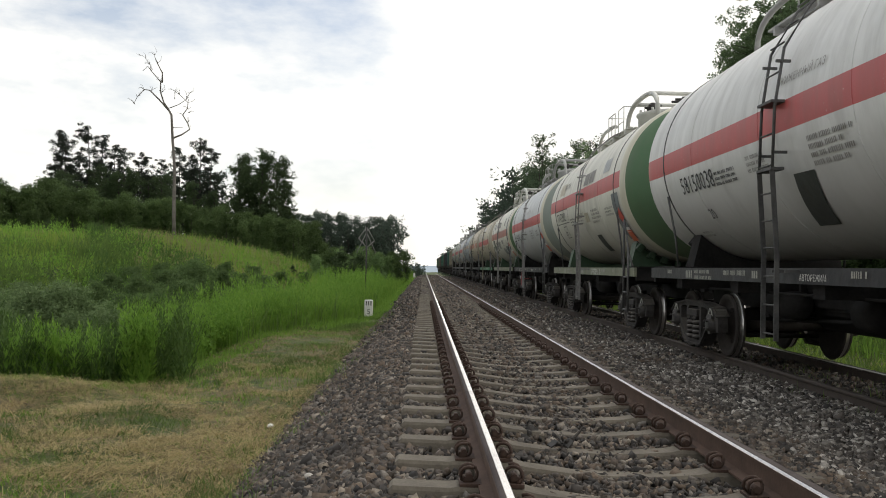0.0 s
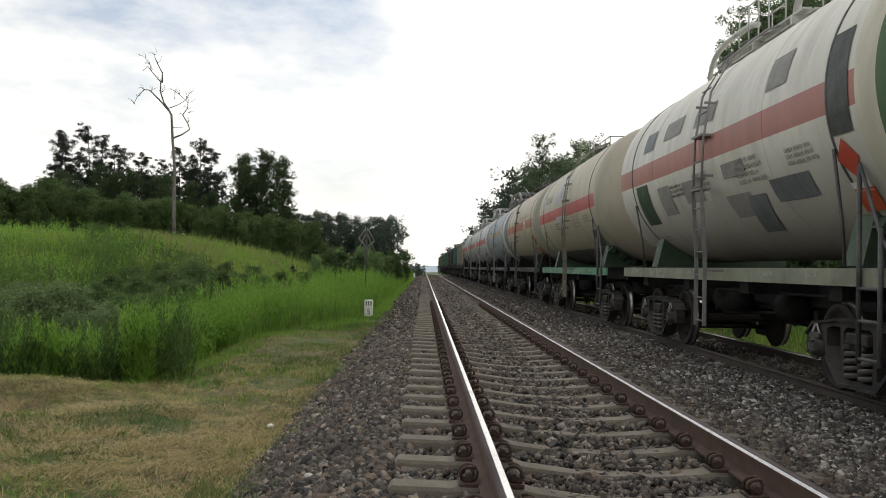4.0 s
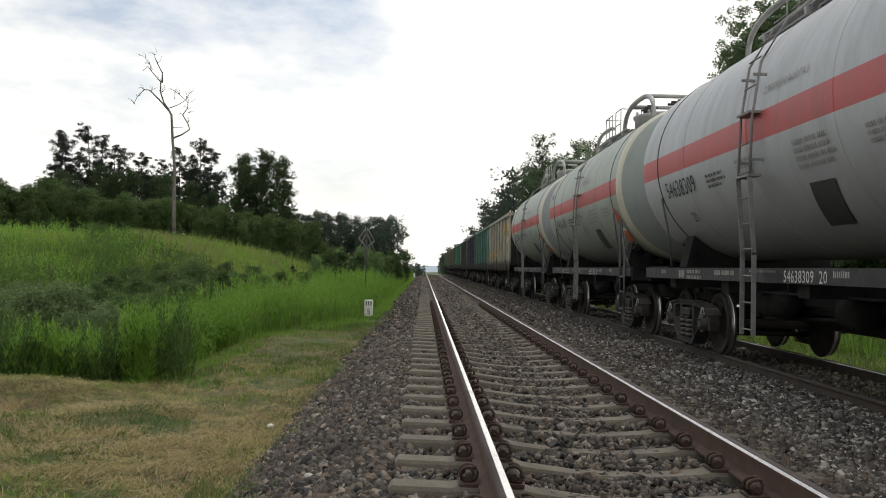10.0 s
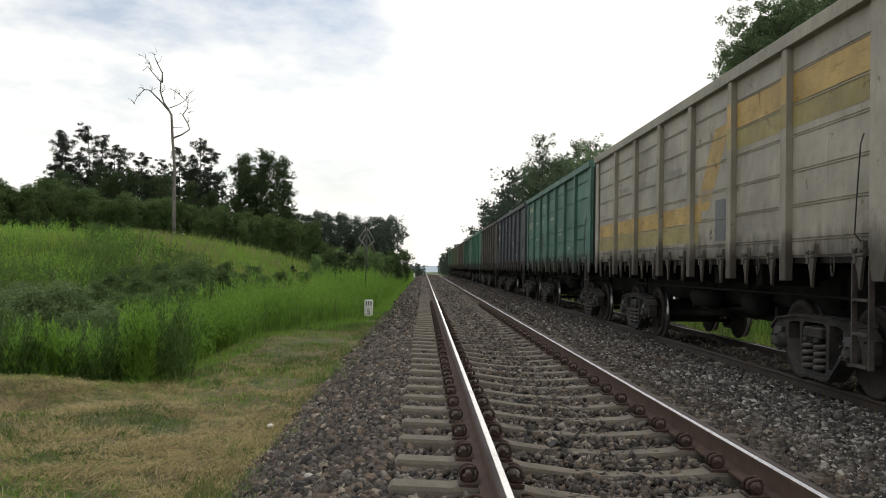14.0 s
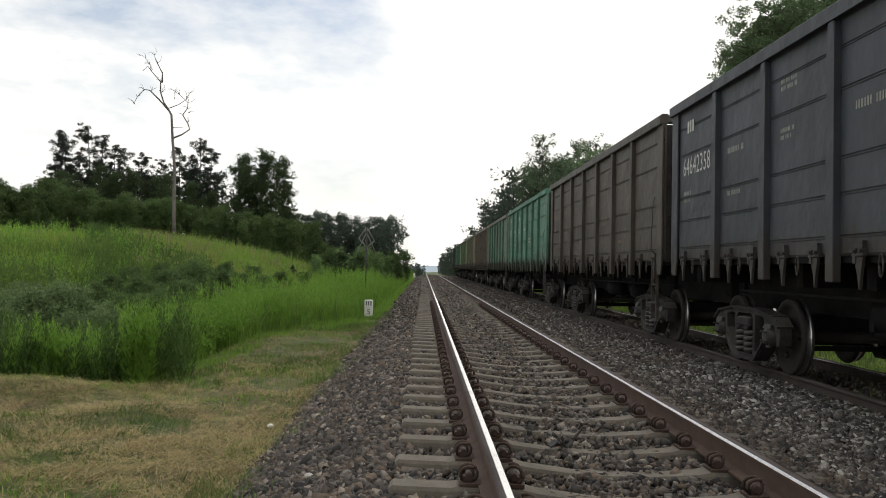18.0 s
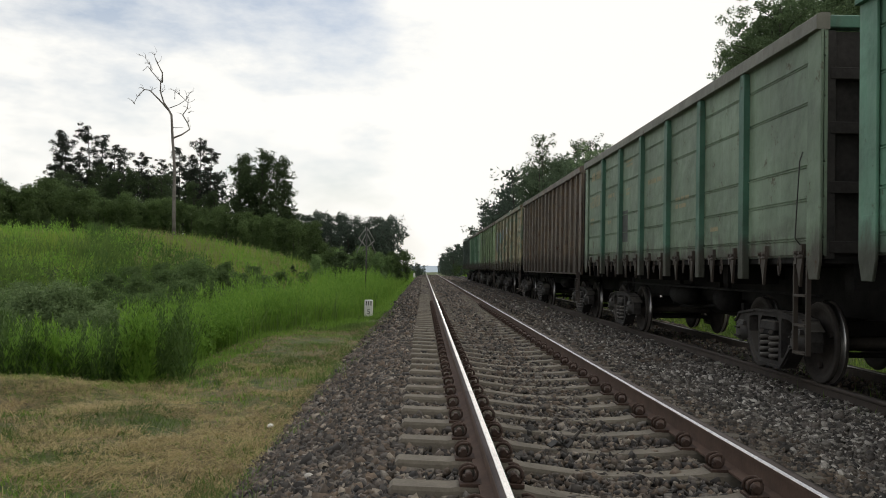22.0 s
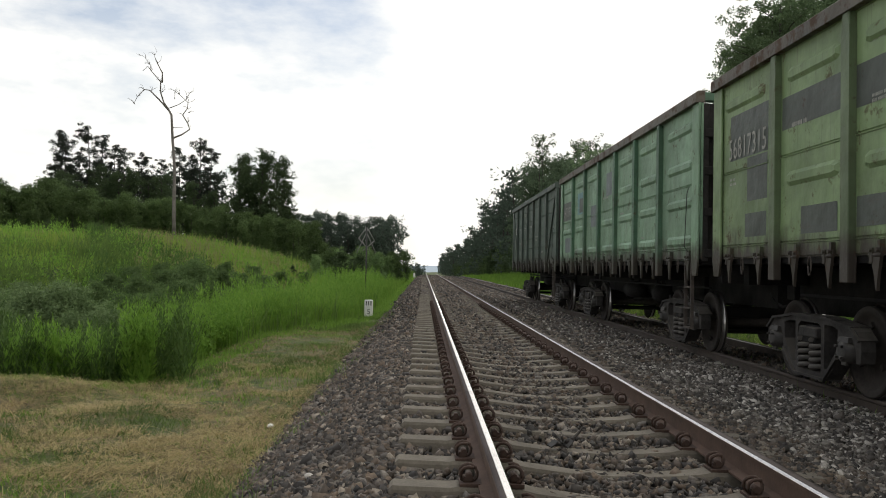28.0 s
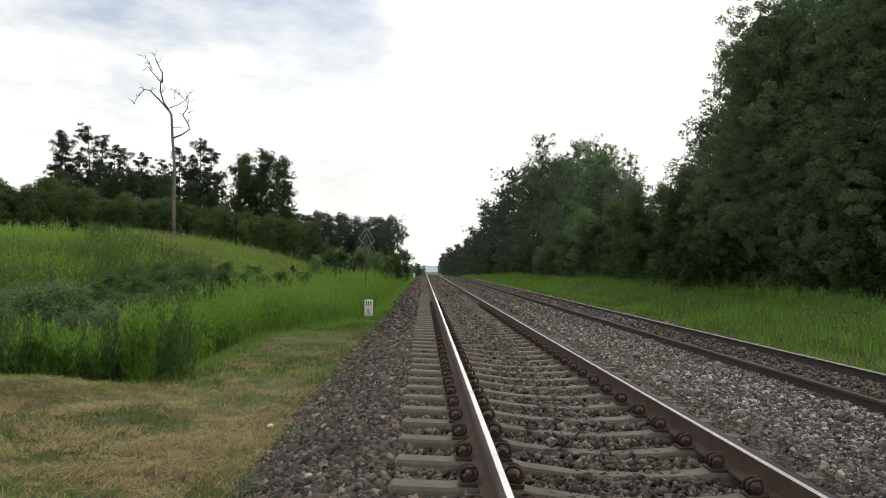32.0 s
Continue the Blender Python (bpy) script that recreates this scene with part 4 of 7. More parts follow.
def dead_tree():
    """The bare dead tree that stands alone on the meadow, with crooked limbs."""
    d = 75.0
    base = Vector(spot_at(311, 422, d))
    thing = tagged(new("dead_tree"), "tall bare dead tree with crooked broken limbs", "tree")
    thing.matrix_basis = Matrix.Translation(base)

    def at(px, py, dy=0.0):
        return Vector(spot_at(px, py, d)) - base + Vector((0, dy, 0))

    bm = bmesh.new()
    add_tube(bm, [at(311, 435), at(310, 370), at(311, 300), at(307, 246), at(305, 205), at(299, 194)], 0.165, 8, r_end=0.075)
    part("trunk", bm, M_DEADWOOD, thing)
    limbs = (((299, 194), (290, 182), (286, 165), (287, 147), (268, 126), (266, 115), (259, 104)), ((287, 147), (288, 130), (280, 112), (274, 98)), ((299, 196), (284, 178), (268, 162), (256, 159), (244, 172), (240, 186)),
             ((307, 246), (325, 240), (337, 230), (332, 218), (325, 205), (334, 194), (333, 182), (318, 168), (309, 162)), ((300, 194), (318, 187), (330, 176), (336, 166)), ((308, 228), (316, 227), (324, 226)), ((287, 165), (292, 158), (291, 150)), ((268, 126), (262, 118), (255, 128)), ((333, 200), (340, 198), (345, 199)), ((310, 176), (312, 166), (316, 158)))
    for j, line in enumerate(limbs):
        bm = bmesh.new()
        add_tube(bm, [at(px, py, 0.25 * math.sin(1.7 * i + j)) for i, (px, py) in enumerate(line)], 0.075 if j < 4 else 0.036, 6, r_end=0.016)
        part("limb", bm, M_DEADWOOD, thing)
    rng = random.Random(3)
    bm = bmesh.new()
    for line in limbs[:5]:
        for px, py in line[2:]:
            for _ in range(3):
                a = rng.uniform(0.3, 2.8)
                ln = rng.uniform(6, 15)
                add_tube(bm, [at(px, py, 0.1), at(px + ln * 0.5 * math.cos(a), py - ln * 0.5 * math.sin(a), rng.uniform(-0.3, 0.3)), at(px + ln * math.cos(a + 0.3), py - ln * math.sin(a + 0.3), rng.uniform(-0.5, 0.5))], 0.02, 4, r_end=0.008)
    tagged(part("twig_spray", bm, M_DEADWOOD, thing), kind="stuff")


dead_tree()


def blades(name, label, n, seed, x_fn, y_range, h, w, mat, lean=0.35, base=None, bias=1.0, clumped=0.6, patchy=0.8, flip=False):
    """Grass: bent tapering blades rooted in the ground."""
    rng = np.random.default_rng(seed)
    y = y_range[0] + (y_range[1] - y_range[0]) * rng.uniform(0, 1, n) ** bias
    lo, hi = x_fn(y)
    x = lo + (hi - lo) * rng.uniform(0, 1, n)
    patch = 0.5 + (-0.5 if flip else 0.5) * blob(x, y, patchy * 2.4, 2)
    keep = rng.uniform(0, 1, n) < (1 - clumped) + clumped * patch
    x, y, patch = x[keep], y[keep], patch[keep]
    n = len(x)
    z = ground_z(x, y) if base is None else np.maximum(ground_z(x, y), base(x))
    ht = h * rng.uniform(0.45, 1.25, n) * (0.55 + 0.65 * patch) * (1 + 0.35 * blob(x, y, 3.0, 9))
    a = rng.uniform(0, 2 * math.pi, n)
    dx, dy = np.cos(a), np.sin(a)
    wd = w * rng.uniform(0.6, 1.4, n) * (1 + y / 60)
    b = lean * rng.uniform(0.2, 1.3, n) * ht
    d2 = rng.uniform(0, 2 * math.pi, n)
    lx, ly = np.cos(d2), np.sin(d2)
    p0 = np.stack([x, y, z - 0.03], 1)
    p1 = p0 + np.stack([lx * b * 0.3, ly * b * 0.3, ht * 0.58], 1)
    p2 = p0 + np.stack([lx * b, ly * b, ht], 1)
    sd = np.stack([dx * wd, dy * wd, 0 * wd], 1)
    v = np.stack([p0 - sd, p0 + sd, p1 + sd * 0.75, p1 - sd * 0.75, p2 + sd * 0.08, p2 - sd * 0.08], 1)
    i = (np.arange(n) * 6)[:, None]
    f = np.concatenate([i + np.array([[0, 1, 2, 3]]), i + np.array([[3, 2, 4, 5]])])
    tagged(new(name, array_mesh(name, v.reshape(-1, 3), f, mat)), label, "grass", kind="stuff")


def strip(lo, hi):
    return lambda y: (np.full_like(y, lo), np.full_like(y, hi))


def weed_clumps(name, label, n, seed, x_fn, y_range, size, leaf, mat, per=26, bias=1.2, lift=0.3):
    """Broad-leaved weeds in clumps."""
    rng = np.random.default_rng(seed)
    y = y_range[0] + (y_range[1] - y_range[0]) * rng.uniform(0, 1, n) ** bias
    lo, hi = x_fn(y)
    x = lo + (hi - lo) * rng.uniform(0, 1, n)
    keep = rng.uniform(0, 1, n) < 0.25 + 0.75 * (blob(x, y, 2.6, 4) > 0.0)
    x, y = x[keep], y[keep]
    r = size * rng.uniform(0.5, 1.4, len(x))
    c = np.stack([x, y, ground_z(x, y) + r * lift + rng.uniform(0, 0.35, len(x))], 1)
    v, f = leaf_cloud(rng, c, r, per, leaf, 0.1)
    tagged(new(name, array_mesh(name, v, f, mat)), label, "weeds", kind="stuff")


def ragged(y):
    return tall_edge(y) + 0.35 * wave(y, y * 0.6, 0.7) + 0.2 * wave(y, y, 0.25)


blades("tall_grass", "bright green tall grass beside the ballast", 20000, 61, lambda y: (tall_edge(y) - 2.4, ragged(y)), (13.8, 60), 0.75, 0.008, M_GRASS, bias=1.5, clumped=0.92, patchy=0.22)
blades("tall_grass", "dark green tall grass in front of the ditch", 7000, 72, lambda y: (tall_edge(y) - 3.4, ragged(y)), (13.6, 40), 0.7, 0.011, M_GRASS_DARK, bias=1.4, clumped=0.8, patchy=0.3)
def leafy_stems(name, label, n, seed, x_fn, y_range, h, r, leaf, mat, per=24, bias=1.4, patchy=0.3, clumped=0.9, flip=False):
    """Upright leafy plants: narrow spires of small leaves round their stems."""
    rng = np.random.default_rng(seed)
    y = y_range[0] + (y_range[1] - y_range[0]) * rng.uniform(0, 1, n) ** bias
    lo, hi = x_fn(y)
    x = lo + (hi - lo) * rng.uniform(0, 1, n)
    patch = 0.5 + (-0.5 if flip else 0.5) * blob(x, y, patchy * 2.4, 2)
    keep = rng.uniform(0, 1, n) < (1 - clumped) + clumped * patch
    x, y, patch = x[keep], y[keep], patch[keep]
    n = len(x)
    ht = h * rng.uniform(0.6, 1.2, n) * (0.6 + 0.5 * patch)
    x, y, ht = np.repeat(x, per), np.repeat(y, per), np.repeat(ht, per)
    tilt = np.repeat(rng.normal(0, 0.10, (n, 2)), per, 0)
    n *= per
    u = rng.uniform(0, 1, n) ** 0.75
    a = rng.uniform(0, 2 * math.pi, n)
    rad = r * (1.1 - u) * rng.uniform(0.2, 1.0, n)
    out = np.stack([0.7 * np.cos(a), 0.7 * np.sin(a), 1.0 + rng.normal(0, 0.35, n)], 1)
    p = np.stack([x + tilt[:, 0] * u * ht + np.cos(a) * rad, y + tilt[:, 1] * u * ht + np.sin(a) * rad, ground_z(x, y) + u * ht], 1)
    ln = (leaf * rng.uniform(0.6, 1.4, n) * (1.2 - 0.5 * u))[:, None]
    side = np.stack([-np.sin(a), np.cos(a), rng.normal(0, 0.4, n)], 1) * ln * 0.26
    v = np.stack([p, p + out * ln + side, p + out * ln * 2, p + out * ln - side], 1).reshape(-1, 3)
    tagged(new(name, array_mesh(name, v, np.arange(n * 4).reshape(-1, 4), mat)), label, "weeds", kind="stuff")


leafy_stems("goldenrod", "bright yellow-green goldenrod stems", 90, 73, lambda y: (-5.95 + 0 * y, -5.4 + 0 * y), (13.9, 14.5), 1.10, 0.095, 0.05, M_LEAF_BRIGHT, 64, clumped=0.1)
leafy_stems("goldenrod", "bright leafy goldenrod in front of the ditch", 5600, 75, lambda y: (np.maximum(tall_edge(y) - 2.2, -0.32 * y), np.maximum(ragged(y) - 0.1, -0.30 * y)), (13.7, 58), 1.36, 0.085, 0.046, M_LEAF_BRIGHT, 44, 1.5, 0.26, 0.75)
leafy_stems("dark_weeds", "dark green leafy stems in front of the willows", 1500, 79, lambda y: (-0.5 * y - 1, -0.31 * y), (13.7, 17.0), 1.05, 0.10, 0.048, M_LEAF_STEM, 38, 1.0, 0.3, 0.5)
leafy_stems("goldenrod", "scattered bright stems among the dark weeds", 420, 101, lambda y: (-0.46 * y, -0.30 * y), (13.75, 16.0), 1.1, 0.085, 0.046, M_LEAF_BRIGHT, 44, 1.0, 0.5, 0.95)
leafy_stems("dark_weeds", "dark green stems among the goldenrod", 190, 102, lambda y: (-0.315 * y, -0.255 * y), (13.9, 17.5), 1.15, 0.10, 0.048, M_LEAF_STEM, 38, 1.0, 0.4, 0.9)
leafy_stems("dark_weeds", "dark leafy growth on the slope of the ditch", 3000, 88, lambda y: (-0.37 * y, -0.235 * y), (19.5, 42), 0.85, 0.2, 0.055, M_LEAF_STEM, 26, 1.0, 0.55, 0.75)
leafy_stems("meadow_weeds", "yellow-green leafy weeds on the bank", 3600, 86, lambda y: (-0.5 * y - 2, tall_edge(y) - 2.5), (25, 88), 0.85, 0.17, 0.07, M_LEAF_BRIGHT, 20, 1.0, 0.7)
leafy_stems("dry_weeds", "faded brownish weeds on the bank", 2600, 87, lambda y: (-0.32 * y, tall_edge(y) - 3.0), (28, 80), 0.8, 0.15, 0.06, M_GRASS_SEED, 18, 1.0, 0.9, 0.95, True)
blades("tall_grass", "bright green tall grass along the railway", 18000, 62, lambda y: (tall_edge(y) - 3.5, tall_edge(y) + 0.3), (50, 200), 0.8, 0.012, M_GRASS, bias=1.4, patchy=0.5)
blades("ditch_grass", "dark green rank growth in the ditch", 34000, 63, lambda y: (-0.48 * y - 2, tall_edge(y) - 0.8), (13.6, 36), 0.75, 0.011, M_GRASS_DARK, bias=1.3, patchy=0.4)
blades("meadow_grass", "yellowish green meadow grass on the bank", 60000, 64, lambda y: (-0.5 * y - 2, tall_edge(y) - 3.0), (27, 88), 0.55, 0.011, M_MEADOW, bias=1.0, clumped=0.6, patchy=0.6)
blades("seeding_grass", "straw-tinted seeding grass on the meadow", 20000, 65, lambda y: (-0.5 * y - 2, tall_edge(y) - 4.0), (36, 88), 0.66, 0.009, M_GRASS_SEED, bias=0.9, clumped=0.85, patchy=1.1, flip=True)
blades("tall_weeds", "tall yellow-green weeds along the crest of the bank", 9000, 76, lambda y: (-0.5 * y - 2, tall_edge(y) - 5.0), (58, 88), 0.66, 0.011, M_MEADOW, lean=0.2, clumped=0.95, patchy=0.5)
leafy_stems("crest_weeds", "tall brownish seeding weeds on the crest", 900, 95, lambda y: (-0.5 * y - 2, tall_edge(y) - 5.0), (56, 88), 1.0, 0.13, 0.055, M_GRASS_SEED, 30, 1.0, 0.9, 0.9)
leafy_stems("crest_weeds", "tall green weeds on the crest", 1300, 96, lambda y: (-0.5 * y - 2, tall_edge(y) - 5.0), (56, 88), 1.05, 0.14, 0.06, M_LEAF_BRIGHT, 34, 1.0, 0.9, 0.9, True)
weed_clumps("verge_weeds", "dark leafy weeds in the grass behind the far track", 260, 97, strip(9.0, 15.5), (17, 70), 0.36, 0.05, M_LEAF_BANK, 44, lift=0.1)
leafy_stems("verge_weeds", "upright leafy weeds in front of the wood", 1500, 98, strip(11.5, 16.2), (20, 75), 0.95, 0.10, 0.05, M_LEAF_BRIGHT, 30, 1.2, 0.8, 0.85)
weed_clumps("ditch_weeds", "dark broad-leaved weeds on the ditch slope", 1900, 81, lambda y: (-0.48 * y - 2, tall_edge(y) - 1.2), (15.5, 29), 0.36, 0.05, M_LEAF_MID, 30)
weed_clumps("ditch_weeds", "very dark nettles on the ditch slope", 900, 85, lambda y: (-0.36 * y, tall_edge(y) - 2.4), (17, 27), 0.42, 0.05, M_LEAF_DARK, 34)
weed_clumps("meadow_weeds", "green weeds in the meadow", 1500, 82, lambda y: (-0.5 * y - 2, tall_edge(y) - 1.5), (26, 90), 0.42, 0.055, M_LEAF_BRIGHT, 34)
weed_clumps("reed_weeds", "bright leafy weeds at the edge of the mown strip", 1100, 83, lambda y: (tall_edge(y) - 1.8, tall_edge(y) - 0.2), (15, 50), 0.30, 0.045, M_LEAF_BRIGHT, 44, lift=0.9)
weed_clumps("verge_weeds", "green weeds along the wood", 700, 84, strip(10.0, 15.0), (18, 110), 0.34, 0.06, M_LEAF_BRIGHT, 26)
blades("verge_grass", "dark green grass behind the far track", 24000, 66, strip(9.4, 16.5), (14, 75), 0.62, 0.011, M_GRASS_DARK, bias=1.3, clumped=0.8, patchy=0.7, flip=True)
blades("verge_grass", "bright green grass patches behind the far track", 26000, 71, strip(9.0, 16.5), (14, 75), 0.50, 0.013, M_GRASS_MIX, bias=1.3, clumped=0.5, patchy=0.7)
# Dark blades paint the train's shade into the strip beside the rail.
blades("verge_grass", "short dark green grass beside the far rail", 26000, 93, strip(6.9, 10.2), (11, 75), 0.24, 0.009, M_GRASS_DARK, lean=0.6, bias=1.3, clumped=0.6, patchy=0.5)
blades("verge_grass", "yellowish low growth in patches beside the far rail", 9000, 94, strip(6.7, 10.5), (11, 60), 0.30, 0.008, M_MEADOW, lean=0.6, bias=1.3, clumped=0.95, patchy=0.6, flip=True)
blades("verge_grass", "green grass along the far track", 18000, 67, strip(7.4, 16.0), (65, 260), 0.6, 0.013, M_GRASS, bias=1.3, clumped=0.3)


def mown(y):
    return np.maximum(-0.5 * y - 1, tall_edge(y) - 0.5), np.full_like(y, -1.15)


def hay_tufts(name, label, tufts, per, seed, y_range, length, mat, patchy, lift):
    """Cut stalks that lie combed together in tufts."""
    rng = np.random.default_rng(seed)
    y = y_range[0] + (y_range[1] - y_range[0]) * rng.uniform(0, 1, tufts) ** 1.4
    lo, hi = mown(y)
    x = lo + (hi - lo) * rng.uniform(0, 1, tufts)
    patch = blob(x, y, patchy, 6) + 0.5 * blob(x, y, patchy * 0.3, 8)
    keep = rng.uniform(-0.9, 0.9, tufts) < patch
    x, y = x[keep], y[keep]
    n = len(x)
    way = 3.0 * blob(x, y, 1.3, 7) + rng.normal(0, 0.5, n)
    size = rng.uniform(0.5, 1.3, n)
    x, y, way, size = (np.repeat(a, per) for a in (x, y, way, size))
    n *= per
    x, y = x + rng.normal(0, 0.085, n) * size, y + rng.normal(0, 0.085, n) * size
    a = way + rng.normal(0, 0.45, n)
    ln = length * rng.uniform(0.4, 1.3, n) * size
    z = ground_z(x, y) + np.abs(rng.normal(0, lift, n)) * size
    p = np.stack([x, y, z], 1)
    d = np.stack([np.cos(a), np.sin(a), rng.normal(0, 0.22, n)], 1) * (ln / 2)[:, None]
    top = np.stack([0 * a, 0 * a, np.abs(rng.normal(0, 0.16, n)) * ln], 1)
    sd = np.stack([-np.sin(a), np.cos(a), 0.3 * rng.normal(0, 1, n)], 1) * 0.0021
    v = np.stack([p - d - sd, p - d + sd, p + top + sd, p + top - sd, p + d + sd * 0.4, p + d - sd * 0.4], 1)
    i = (np.arange(n) * 6)[:, None]
    f = np.concatenate([i + np.array([[0, 1, 2, 3]]), i + np.array([[3, 2, 4, 5]])])
    tagged(new(name, array_mesh(name, v.reshape(-1, 3), f, mat)), label, "hay", kind="stuff")


hay_tufts("hay", "loose cut hay lying in swaths", 1900, 40, 74, (4.5, 16), 0.17, M_HAY, 1.0, 0.028)
hay_tufts("hay", "matted brown stalks on the mown strip", 2200, 30, 77, (4.5, 26), 0.16, M_HAY_OLD, 0.7, 0.012)
blades("mown_grass", "short green regrowth on the mown strip", 105000, 69, mown, (4.5, 40), 0.10, 0.0035, M_GRASS_DARK, lean=0.9, bias=1.5, clumped=0.97, patchy=0.34, flip=True)
blades("mown_grass", "fresh green tufts on the mown strip", 34000, 78, mown, (4.5, 34), 0.10, 0.0038, M_GRASS, lean=0.9, bias=1.5, clumped=0.98, patchy=0.36)
blades("edge_grass", "low green grass between the mown strip and the tall growth", 12000, 89, lambda y: (tall_edge(y) - 0.4, tall_edge(y) + 0.9), (14.2, 45), 0.17, 0.006, M_GRASS, lean=0.8, bias=1.4, clumped=0.6, patchy=0.3)
blades("edge_grass", "low grass between the ballast and the tall growth farther on", 22000, 99, lambda y: (-2.5 + 0 * y, -1.25 + 0 * y), (34, 150), 0.2, 0.007, M_GRASS, lean=0.7, base=lambda x: ballast_z(x) - 0.02, bias=1.6, clumped=0.5, patchy=0.5)
blades("edge_grass", "low green grass along the foot of the willows", 3000, 90, lambda y: (-0.5 * y - 1, -4.0 + 0 * y), (12.2, 14.6), 0.14, 0.006, M_GRASS, lean=0.8, bias=1.0, clumped=0.8, patchy=0.3)
blades("shoulder_grass", "sparse green tufts creeping into the ballast", 5000, 91, lambda y: (-1.75 + 0 * y, -1.0 + 0.35 * blob(y, y * 0.3, 1.1, 4)), (4.6, 34), 0.13, 0.004, M_GRASS_DARK, lean=0.9, base=ballast_z, bias=1.5, clumped=0.97, patchy=0.22)
blades("shoulder_grass", "dry stalks along the foot of the ballast", 3000, 92, lambda y: (-1.8 + 0 * y, -1.05 + 0.35 * blob(y, y * 0.3, 1.1, 4)), (4.6, 30), 0.10, 0.0036, M_HAY_OLD, lean=1.6, base=ballast_z, bias=1.5, clumped=0.95, patchy=0.3)
blades("track_weeds", "thin yellow-green weeds growing along the far track", 2200, 70, strip(4.3, 7.4), (9, 40), 0.09, 0.004, M_GRASS_DARK, base=ballast_z, bias=1.3, clumped=0.9)


# ---- wagons: running gear ----
WHEEL_R = 0.478
M_AXLE_BOX = surface("axle_box_grease", (0.014, 0.0125, 0.0115), (0.055, 0.050, 0.045), 5.0, 0.65, 0.0, 30.0, 0.3, 0.004, dust_light=(0.13, 0.12, 0.105))
M_LATCH = surface("latch_iron", (0.026, 0.021, 0.018), (0.085, 0.068, 0.056), 5.0, 0.8, 0.0, 40.0, 0.3, 0.004)
M_SPRING = surface("spring_steel", (0.03, 0.027, 0.025), (0.085, 0.075, 0.066), 4.0, 0.7, 0.1, 40.0, 0.2, 0.003, dust_light=(0.11, 0.10, 0.085))


def wheelset_mesh():
    bm = bmesh.new()
    add_tube(bm, [(-1.1, 0, 0), (1.1, 0, 0)], 0.075, 12)
    for s in (-1, 1):
        prof = [(0.74, 0.10), (0.73, 0.16), (0.765, 0.38), (0.735, 0.40), (0.735, 0.495), (0.755, 0.507), (0.768, 0.486), (0.785, 0.479), (0.822, 0.477), (0.865, 0.474), (0.868, 0.462), (0.868, 0.405), (0.815, 0.385), (0.80, 0.17), (0.86, 0.15), (0.90, 0.10)]
        mats = [0, 0, 0, 0, 0, 0, 1, 1, 0, 0, 0, 0, 0, 0, 0]
        add_lathe(bm, [(a * s, r) for a, r in prof], "x", 28, mats=mats)
    # balance marks and hub bolts
    for s in (-1, 1):
        for k in range(3):
            a = k * 2.1
            add_box(bm, (s * 0.835, 0.27 * math.cos(a), 0.27 * math.sin(a)), (0.03, 0.06, 0.06))
    return mesh_of("wheelset", bm, [M_WHEEL, M_TREAD])


def frame_mesh():
    """A cast side frame with its windows and the jaws for the axle boxes; it lies in the plane x = 0."""
    half = [(0.0, 0.80), (0.46, 0.80), (0.72, 0.775), (1.00, 0.74), (1.13, 0.70), (1.21, 0.61), (1.23, 0.50), (1.21, 0.38), (1.13, 0.37), (1.10, 0.52), (1.04, 0.61), (0.93, 0.635), (0.82, 0.61), (0.76, 0.52), (0.75, 0.40), (0.68, 0.35), (0.52, 0.19), (0.42, 0.13), (0.0, 0.115)]
    outer = half + [(-y, z) for y, z in half[::-1]][1:-1]
    window = [(0.385, 0.725), (0.58, 0.72), (0.71, 0.69), (0.70, 0.50), (0.61, 0.40), (0.46, 0.25), (0.38, 0.24)]
    nest = [(-0.30, 0.19), (0.30, 0.19), (0.31, 0.68), (0.24, 0.73), (-0.24, 0.73), (-0.31, 0.68)]
    bm = bmesh.new()
    for loop in (outer, window, [(-y, z) for y, z in window], nest):
        vs = [bm.verts.new((-0.075, y, z)) for y, z in loop]
        for i in range(len(vs)):
            bm.edges.new((vs[i], vs[(i + 1) % len(vs)]))
    bmesh.ops.triangle_fill(bm, edges=bm.edges[:], use_beauty=True)
    out = bmesh.ops.extrude_face_region(bm, geom=bm.faces[:])
    bmesh.ops.translate(bm, vec=(0.15, 0, 0), verts=[g for g in out["geom"] if isinstance(g, bmesh.types.BMVert)])
    # flanges along the upper chord and the tie
    for y0, z0, y1, z1 in ((-0.50, 0.797, 0.50, 0.797), (0.50, 0.79, 1.04, 0.73), (-0.50, 0.79, -1.04, 0.73), (1.02, 0.735, 1.20, 0.61), (-1.02, 0.735, -1.20, 0.61), (-0.40, 0.125, 0.40, 0.125), (0.40, 0.13, 0.70, 0.38), (-0.40, 0.13, -0.70, 0.38)):
        add_box(bm, (0, (y0 + y1) / 2, (z0 + z1) / 2), (0.21, math.hypot(y1 - y0, z1 - z0) + 0.02, 0.028), Matrix.Rotation(math.atan2(z1 - z0, y1 - y0), 3, "X"))
    return mesh_of("side_frame", bm, M_BOGIE)


